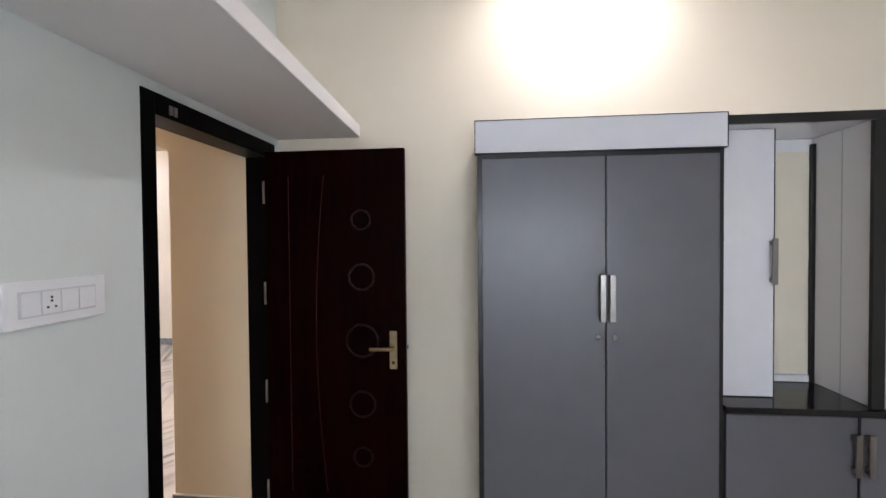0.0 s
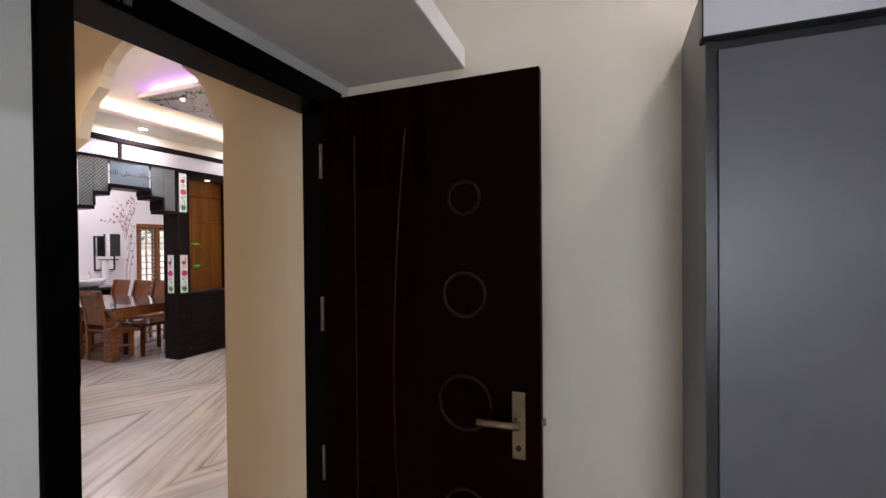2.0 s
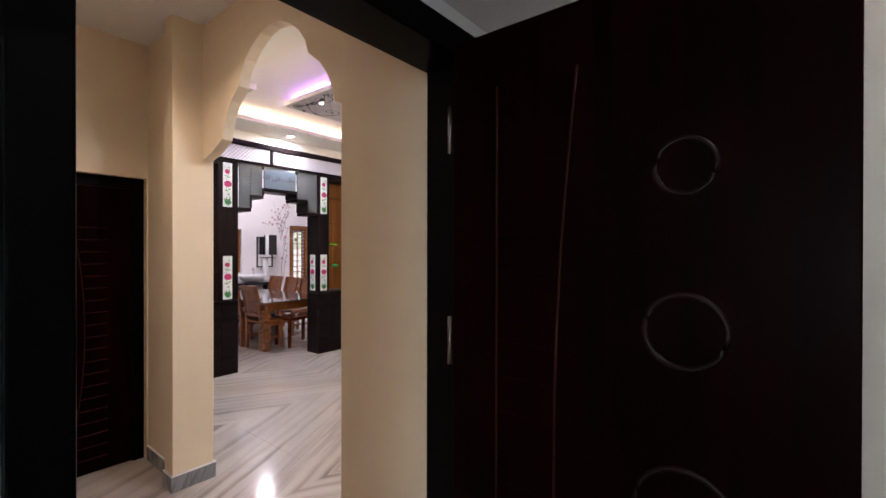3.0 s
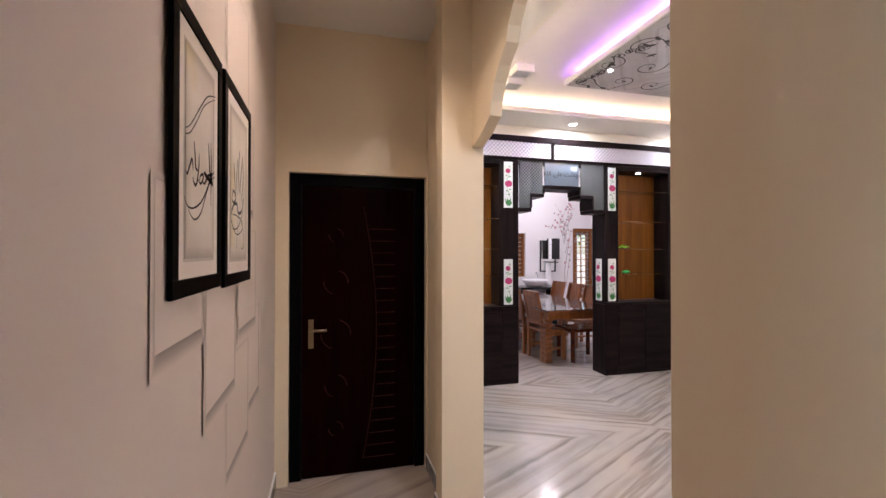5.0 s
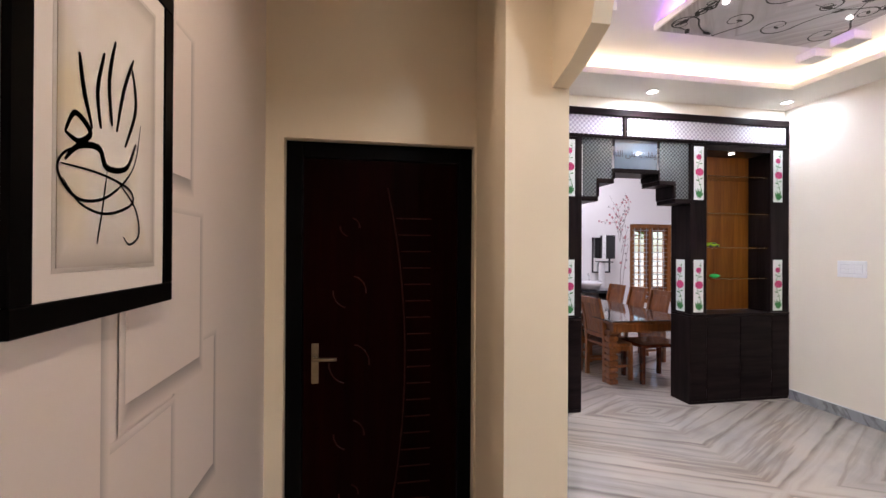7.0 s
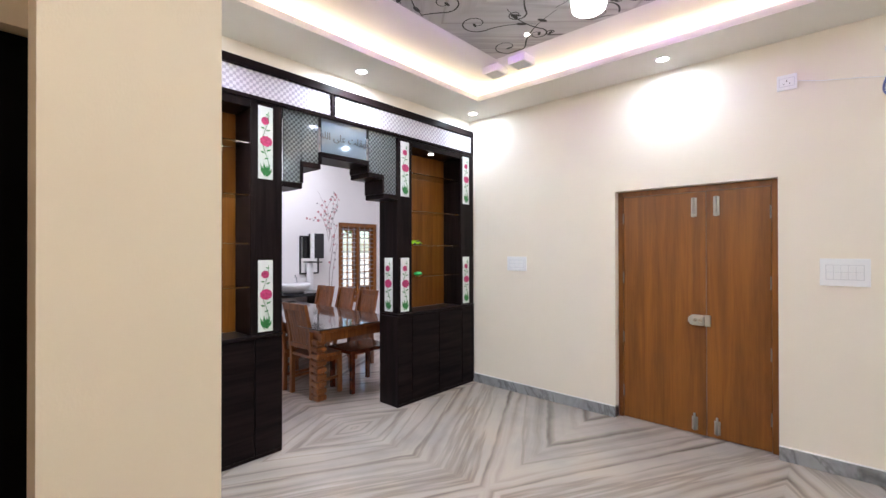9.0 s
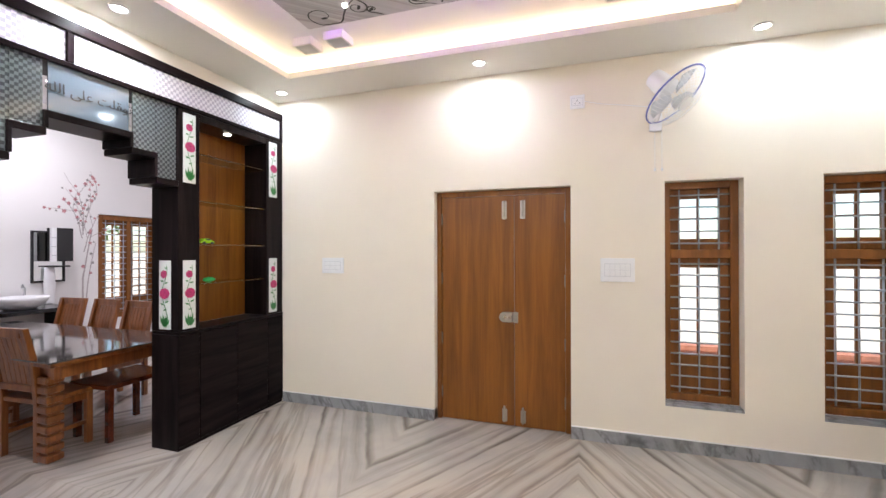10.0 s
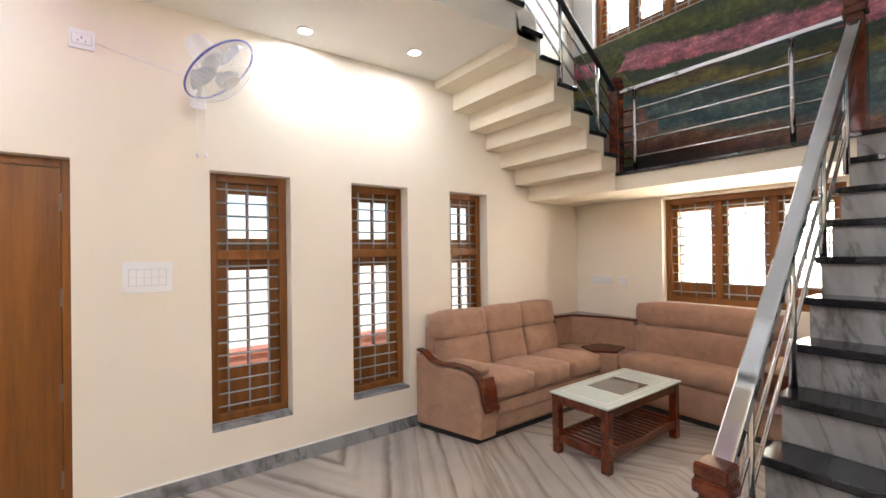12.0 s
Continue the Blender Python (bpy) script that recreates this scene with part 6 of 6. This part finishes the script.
prism(bm, [(1.45, SB), (1.45, SB - 0.085), (1.72, SB - 0.105), (S2B - 0.115, 6.22), (S2B - 0.085, 5.93), (S2B, 5.93), (S2B, SB)], 2, 0.776, 0.80)
part("ledge", bm, ROSE, corner_unit, "dark rosewood ledge", 0.006)

# ---- coffee table ----
ct = thing("coffee_table", (0.74, 5.42, 0), "rosewood coffee table with a glass top and slatted lower shelf", "coffee table")
c0, c1, d0, d1, ctz = 0.235, 1.235, 5.185, 5.66, 0.462
for x in (c0, c1 - 0.06):
    for y in (d0, d1 - 0.06):
        boxpart("leg", (x, x + 0.06, y, y + 0.06, 0.0, ctz - 0.015), ROSE, ct, bevel=0.006)
for y in (d0 + 0.008, d1 - 0.033):
    boxpart("apron", (c0 + 0.06, c1 - 0.06, y, y + 0.025, ctz - 0.085, ctz - 0.015), ROSE, ct, bevel=0.003)
    boxpart("shelf_rail", (c0 + 0.06, c1 - 0.06, y, y + 0.025, 0.09, 0.15), ROSE, ct, bevel=0.003)
for x in (c0 + 0.008, c1 - 0.033):
    boxpart("apron", (x, x + 0.025, d0 + 0.06, d1 - 0.06, ctz - 0.085, ctz - 0.015), ROSE, ct, bevel=0.003)
    boxpart("shelf_rail", (x, x + 0.025, d0 + 0.06, d1 - 0.06, 0.09, 0.15), ROSE, ct, bevel=0.003)
for k in range(14):
    x = c0 + 0.075 + k * (c1 - c0 - 0.17) / 13
    boxpart("slat", (x, x + 0.022, d0 + 0.034, d1 - 0.034, 0.125, 0.142), ROSE, ct, bevel=0.002)
PALEG = plain("pale_green_painted_glass", (0.55, 0.62, 0.58), 0.06, vary=0.03, relief=0, coat=0.7)
SMOKE = plain("smoked_glass_inlay", (0.10, 0.10, 0.095), 0.04, vary=0.2, scale=40, relief=0, coat=0.7)
top = boxpart("glass_top", (c0 - 0.012, c1 + 0.012, d0 - 0.012, d1 + 0.012, ctz - 0.0148, ctz), PALEG, ct, "pale green-white glass top", 0.003)
boxpart("inlay", (0.55, 0.93, d0 + 0.09, d1 - 0.09, ctz + 0.0003, ctz + 0.0012), SMOKE, ct, "smoked glass centre panel")
for a, b, e, f in ((0.53, 0.536, d0 + 0.07, d1 - 0.07), (0.944, 0.95, d0 + 0.07, d1 - 0.07), (0.29, 0.295, d0 + 0.05, d1 - 0.05), (1.17, 1.175, d0 + 0.05, d1 - 0.05), (0.29, 1.175, d0 + 0.045, d0 + 0.05), (0.29, 1.175, d1 - 0.05, d1 - 0.045)):
    boxpart("inlay_line", (a, b, e, f, ctz + 0.0003, ctz + 0.001), PLASTIC_G, ct, "thin grey etched line")

# ---- dining room ----
DT0, DT1, DE0, DE1 = -8.7, -6.13, 5.02, 6.12
dt = thing("dining_table", (-7.1, 5.55, 0), "large teak dining table with stacked-block legs and a glass top", "dining table")
for x in (DT0 + 0.1, DT1 - 0.22):
    for y in (DE0 + 0.03, DE1 - 0.15):
        lg = boxpart("leg", (x + 0.02, x + 0.10, y + 0.02, y + 0.10, 0.0, 0.66), DINING, dt)
        for k in range(9):
            boxpart("leg_block", (x, x + 0.12, y, y + 0.12, 0.005 + k * 0.072, 0.06 + k * 0.072), DINING, lg, bevel=0.012)
for y in (DE0 + 0.05, DE1 - 0.09):
    boxpart("apron", (DT0 + 0.05, DT1 - 0.05, y, y + 0.04, 0.62, 0.72), DINING, dt, bevel=0.004)
for x in (DT0 + 0.05, DT1 - 0.09):
    boxpart("apron", (x, x + 0.04, DE0 + 0.09, DE1 - 0.09, 0.62, 0.72), DINING, dt, bevel=0.004)
boxpart("tabletop", (DT0, DT1, DE0, DE1, 0.72, 0.75), DINING, dt, "teak tabletop", 0.006)
boxpart("glass_top", (DT0 - 0.01, DT1 + 0.01, DE0 - 0.01, DE1 + 0.01, 0.751, 0.763), plain("dark_glass_top", (0.07, 0.06, 0.055), 0.03, vary=0.05, relief=0, coat=0.8), dt, "dark reflecting glass top", 0.004)


def dining_chair():
    """At the origin, looking towards +y, its back at y = 0."""
    c = thing("dining_chair", (0, 0, 0), "teak dining chair with a tall curved slatted back", "chair", "chairs round the dining table")
    for x in (-0.21, 0.165):
        bm = bm_new()
        prism(bm, [(0.03, 0), (0.075, 0), (0.075, 0.44), (0.05, 0.7), (-0.02, 1.0), (-0.06, 1.0), (0.005, 0.7), (0.03, 0.44)], 0, x, x + 0.045)
        part("back_post", bm, DINING, c, bevel=0.005)
        boxpart("front_leg", (x, x + 0.045, 0.38, 0.425, 0, 0.42), DINING, c, bevel=0.005)
        boxpart("side_rail", (x + 0.01, x + 0.035, 0.075, 0.38, 0.36, 0.42), DINING, c)
        boxpart("stretcher", (x + 0.01, x + 0.035, 0.075, 0.38, 0.16, 0.19), DINING, c)
    boxpart("seat", (-0.225, 0.225, 0.04, 0.45, 0.42, 0.455), DINING, c, bevel=0.01)
    for z0, z1, yy in ((0.93, 1.0, -0.055), (0.52, 0.57, 0.02)):
        boxpart("back_rail", (-0.165, 0.165, yy, yy + 0.025, z0, z1), DINING, c, bevel=0.004)
    for k in range(6):
        x = -0.15 + k * 0.052
        bm = bm_new()
        prism(bm, [(0.03, 0.57), (0.042, 0.57), (0.012, 0.76), (-0.03, 0.93), (-0.042, 0.93), (0.0, 0.76)], 0, x, x + 0.0485)
        part("back_slat", bm, DINING, c, bevel=0.003)
    return c


chair = dining_chair()
chair.matrix_basis = pose(-6.545, 5.01, 0, 0, 0, 3)
for x, y, a in ((-7.06, 4.98, 0), (-7.75, 5.0, -3), (-7.25, 6.46, 180), (-7.8, 6.48, 178), (-8.34, 6.46, 182)):
    copy_thing(chair, pose(x, y, 0, 0, 0, a))
bench = thing("dining_bench", (-6.3, 5.75, 0), "dark teak stool drawn up to the table end", "stool")
boxpart("seat", (-6.62, -6.16, 5.42, 6.0, 0.43, 0.47), ROSE, bench, "dark polished seat", 0.01)
for x in (-6.6, -6.22):
    for y in (5.44, 5.94):
        boxpart("leg", (x, x + 0.045, y, y + 0.045, 0, 0.43), ROSE, bench, bevel=0.004)

van = thing("wash_counter", (-9.35, 6.35, 0), "black granite wash counter against the white wall", "counter")
boxpart("slab", (-9.598, -9.0, 6.0, 6.95, 0.78, 0.83), GRANITE, van, bevel=0.004)
for y in (6.02, 6.89):
    boxpart("support", (-9.598, -9.05, y, y + 0.04, 0.0, 0.78), GRANITE, van)
basin = thing("wash_basin", (-9.28, 6.46, 0.83), "white oval ceramic basin on the counter", "basin")
bm = bm_new()
prof = [(0.16, 0.0), (0.24, 0.03), (0.30, 0.11), (0.315, 0.15), (0.30, 0.153), (0.27, 0.10), (0.18, 0.03), (0.0, 0.02)]
rings = [[bm.verts.new((-9.28 + 0.8 * r * math.cos(k * math.tau / 28), 6.46 + r * 0.92 * math.sin(k * math.tau / 28), 0.831 + z)) for k in range(28)] for r, z in prof[:-1]]
for a, b in zip(rings, rings[1:]):
    for k in range(28):
        bm.faces.new((a[k], a[(k + 1) % 28], b[(k + 1) % 28], b[k]))
bm.faces.new(rings[-1])
bm.faces.new(rings[0][::-1])
part("bowl", bm, PLASTIC, basin, "glossy white ceramic", smooth=True)
tap = thing("basin_tap", (-9.5, 6.62, 0.83), "tall chrome basin tap", "tap")
bm = bm_new()
tube(bm, [(-9.5, 6.62, 0.83), (-9.5, 6.62, 1.08), (-9.47, 6.58, 1.12), (-9.38, 6.53, 1.12), (-9.36, 6.52, 1.08)], 0.012, 10)
part("spout", bm, STEEL, tap, smooth=True)
bm = bm_new()
rod(bm, (-9.5, 6.62, 0.831), (-9.5, 6.62, 0.85), 0.025, 16)
part("foot", bm, STEEL, tap)
mr = thing("wall_mirror", (-9.6, 6.75, 1.25), "rectangular mirror with a black frame above the basin", "mirror")
for d in ((6.73, 6.755, 1.13, 1.84), (7.10, 7.125, 1.13, 1.84), (6.755, 7.10, 1.13, 1.155), (6.755, 7.10, 1.815, 1.84)):
    boxpart("frame", (-9.599, -9.57, *d), BLACK_EDGE, mr, bevel=0.003)
boxpart("glass", (-9.599, -9.585, 6.755, 7.10, 1.155, 1.815), MIRROR, mr)
cab = thing("wall_cabinet", (-9.5, 7.0, 1.35), "small black wall cabinet with a white front", "cabinet")
boxpart("body", (-9.568, -9.36, 6.90, 7.10, 1.42, 1.88), BLACK_EDGE, cab, bevel=0.003)
boxpart("front", (-9.40, -9.359, 6.84, 6.9, 1.42, 1.88), PLASTIC, cab, "white patterned front")
for zz in (1.5, 1.62, 1.74):
    boxpart("front_line", (-9.3588, -9.358, 6.84, 6.9, zz, zz + 0.008), PLASTIC_G, cab)
boxpart("shelf", (-9.568, -9.42, 6.9, 7.1, 1.34, 1.36), BLACK_EDGE, cab)
towel = thing("hanging_towel", (-9.56, 7.0, 1.0), "white towel hanging below the cabinet", "towel")
bm = bm_new()
cushion(bm, -9.56, -9.53, 6.86, 6.98, 0.84, 1.335, 0.01, 0.015)
part("cloth", bm, PLASTIC, towel)

# painted blossom tree on the dining wall
BARK = plain("grey_brown_painted_bark", (0.46, 0.41, 0.40), 0.6, vary=0.25, scale=30)
BLOSSOM = plain("painted_blossom", (0.50, 0.23, 0.245), 0.6, vary=0.4, scale=50)
GREY_LEAF = plain("painted_grey_leaf", (0.30, 0.28, 0.27), 0.6, vary=0.3, scale=50)
tree = thing("painted_tree", (-9.6, 7.35, 0.8), "blossoming tree painted on the white wall", "wall painting")
rt = random.Random(11)


def petals(p, q, r, mat, nm, lab):
    bm = bm_new()
    turn = rt.uniform(0, math.tau)
    prism(bm, [(p + r * (1 + 0.35 * math.cos(5 * u)) * math.cos(u + turn), q + r * (1 + 0.35 * math.cos(5 * u)) * math.sin(u + turn)) for u in [k * math.tau / 15 for k in range(15)]], 0, -9.5975, -9.5962)
    part(nm, bm, mat, tree, lab)


def twig(y, z, a, length, w, depth):
    pts = [(y, z)]
    for k in range(6):
        a += rt.uniform(-0.2, 0.2)
        y, z = y + math.sin(a) * length / 6, z + math.cos(a) * length / 6
        pts.append((y, z))
    if pts[-1][0] > 7.74 or pts[-1][0] < 6.9 or pts[-1][1] > 2.85:
        return
    bm = bm_new()
    tube(bm, [(-9.5985, p, q) for p, q in pts], lin(w, w * 0.5, 7), 5)
    for v in bm.verts:
        v.co.x = -9.5995 + (v.co.x + 9.5985) * 0.1 + 0.0012
    part("branch", bm, BARK, tree)
    if depth < 2:
        for side in (-1, 1):
            for k in (2, 4, 6):
                if rt.random() < 0.75:
                    twig(*pts[k], a + side * rt.uniform(0.35, 0.85), length * 0.55, w * 0.55, depth + 1)
    if depth >= 1:
        for p, q in pts[2:]:
            oy, oz = rt.uniform(-0.035, 0.035), rt.uniform(-0.035, 0.035)
            if rt.random() < 0.42:
                petals(p + oy, q + oz, rt.uniform(0.014, 0.028), BLOSSOM, "blossom", "painted pink blossom")
            elif rt.random() < 0.6:
                petals(p + oy, q + oz, rt.uniform(0.012, 0.022), GREY_LEAF, "leaf", "painted grey leaf")


for y, z, a, length, w in ((7.37, 0.8, 0.0, 1.1, 0.016), (7.41, 0.8, -0.05, 0.9, 0.011)):
    twig(y, z, a, length, w, 3)
for y, z, a in ((7.36, 1.75, -0.45), (7.37, 1.8, -0.1), (7.37, 1.85, 0.3), (7.38, 1.55, 0.45), (7.36, 1.5, -0.6)):
    twig(y, z, a, 0.62, 0.009, 1)

# ---- lamps of the place, and unseen downlights added ----
# the last three, on the arch side, are unseen, added to brighten the hall
SPOTS = [(-5.32, 4.93), (-5.32, 6.47), (-3.335, 6.43), (-1.345, 6.485), (-0.535, 6.327), (-5.32, 3.35), (-1.345, 3.35), (-3.335, 3.25)]


def downlight(x, y, z, power, color=(0.87, 0.94, 1.0), beam=180):
    d = thing("downlight", (x, y, z), "round recessed ceiling downlight, switched on", "downlight", "ceiling downlights")
    bm = bm_new()
    pts = [(x + 0.052 * math.cos(k * math.tau / 28), y + 0.052 * math.sin(k * math.tau / 28), z - 0.003) for k in range(28)]
    tube(bm, pts, 0.009, 6, True)
    part("rim", bm, PLASTIC, d, smooth=True)
    bm = bm_new()
    rod(bm, (x, y, z - 0.005), (x, y, z - 0.001), 0.045, 28)
    part("lens", bm, DISC, d, "glowing lens")
    lamp("downlight_beam", "AREA", power, look((x, y, z - 0.012), (x, y + 0.0001, z - 1)), color, shape="DISK", size=0.085, spread=radians(beam))
    return d


for x, y in SPOTS:
    near_wall = y > 6
    downlight(x, y, CEIL, *((3.3, (0.80, 0.91, 1.0)) if near_wall else (10.5,)))
# unseen corridor lamp, added in place of warm bounce from hall and bedroom
downlight(-2.55, 2.27, CEIL, 4.2, (1, 0.82, 0.64), 120)
# dining downlights are unseen, added to brighten the white wall and chairs
for x, y in ((-7.2, 4.6), (-8.6, 6.4), (-6.4, 7.2)):
    downlight(x, y, 3.6, 16, (0.97, 0.93, 1.0))
downlight(0.95, 2.42, CEIL, 5.6, (0.97, 0.97, 1.0))
# daylight in the openings
lamp("window_daylight", "AREA", 38, look((EAST + 0.4, 5.0, 1.4), (0, 5.0, 1.5)), (1.0, 0.86, 0.72), shape="RECTANGLE", size=1.3, size_y=1.0)
lamp("window_daylight", "AREA", 62, look((EAST + 0.4, 5.8, 4.4), (0, 5.0, 3.4)), COOL, shape="RECTANGLE", size=1.2, size_y=1.0)
lamp("window_daylight", "AREA", 55, look((1.2, -3.0, 1.5), (1.0, 2, 1.2)), (0.80, 0.90, 1.0), shape="RECTANGLE", size=1.7, size_y=1.2)

# ground outside
structure(boxpart("ground", (-400, 400, -400, 400, -0.6, -0.35), plain("earth", (0.52, 0.44, 0.36), 0.9, vary=0.2, scale=1)), "pale reddish earth outside the house", "ground")

# what stands outside the windows
LATER = plain("red_laterite_wall", (0.36, 0.13, 0.08), 0.85, vary=0.25, scale=9)
fence = thing("boundary_wall", (-1, 10.6, -0.35), "low red laterite boundary wall with pale piers", "wall")
boxpart("wall_run", (-7, 7, 10.5, 10.7, -0.35, 0.02), LATER, fence)
boxpart("coping", (-7, 7, 10.46, 10.74, 0.02, 0.09), LATER, fence)
for k in range(7):
    boxpart("pier", (-6.5 + 2.1 * k, -6.15 + 2.1 * k, 10.42, 10.78, -0.35, 0.2), PLASTIC, fence)
LEAVES = plain("bright_foliage", (0.12, 0.19, 0.035), 0.6, vary=0.4, scale=3)
rl = random.Random(3)


def garden_tree(x, y, h):
    t = thing("garden_tree", (x, y, -0.35), "small leafy garden tree outside the windows", "tree", "garden trees")
    bm = bm_new()
    tube(bm, [(x, y, -0.35), (x + 0.05, y, h * 0.3), (x - 0.05, y, h * 0.6)], [0.12, 0.09, 0.06], 8)
    for k in range(5):
        a = k * 1.26
        tube(bm, [(x - 0.03, y, h * 0.45), (x + 0.5 * math.cos(a), y + 0.5 * math.sin(a), h * 0.65), (x + 0.9 * math.cos(a), y + 0.9 * math.sin(a), h * 0.8)], [0.05, 0.035, 0.015], 6)
    part("trunk", bm, plain("bark_%d" % int(abs(x * 10)), (0.16, 0.11, 0.08), 0.9, vary=0.3, scale=20), t)
    bm = bm_new()
    for k in range(900):
        d = Vector((rl.gauss(0, 1), rl.gauss(0, 1), rl.gauss(0, 1))).normalized() * rl.uniform(0.35, 1.0)
        p = Vector((x + d.x * 1.4, y + d.y * 1.4, h * 0.75 + d.z * h * 0.32))
        u = Vector((rl.gauss(0, 1), rl.gauss(0, 1), rl.gauss(0, 1))).normalized()
        w = u.orthogonal().normalized()
        s = rl.uniform(0.07, 0.14)
        bm.faces.new([bm.verts.new(p + u * s), bm.verts.new(p + w * s * 0.5), bm.verts.new(p - u * s), bm.verts.new(p - w * s * 0.5)])
    part("crown", bm, LEAVES, t)


garden_tree(4.5, 25.0, 5.0)
garden_tree(10.5, 23.0, 5.2)
garden_tree(-0.5, 27.0, 5.0)
garden_tree(6.5, 4.2, 3.4)
garden_tree(-13.5, 9.5, 3.8)
garden_tree(-13.0, 6.0, 3.4)
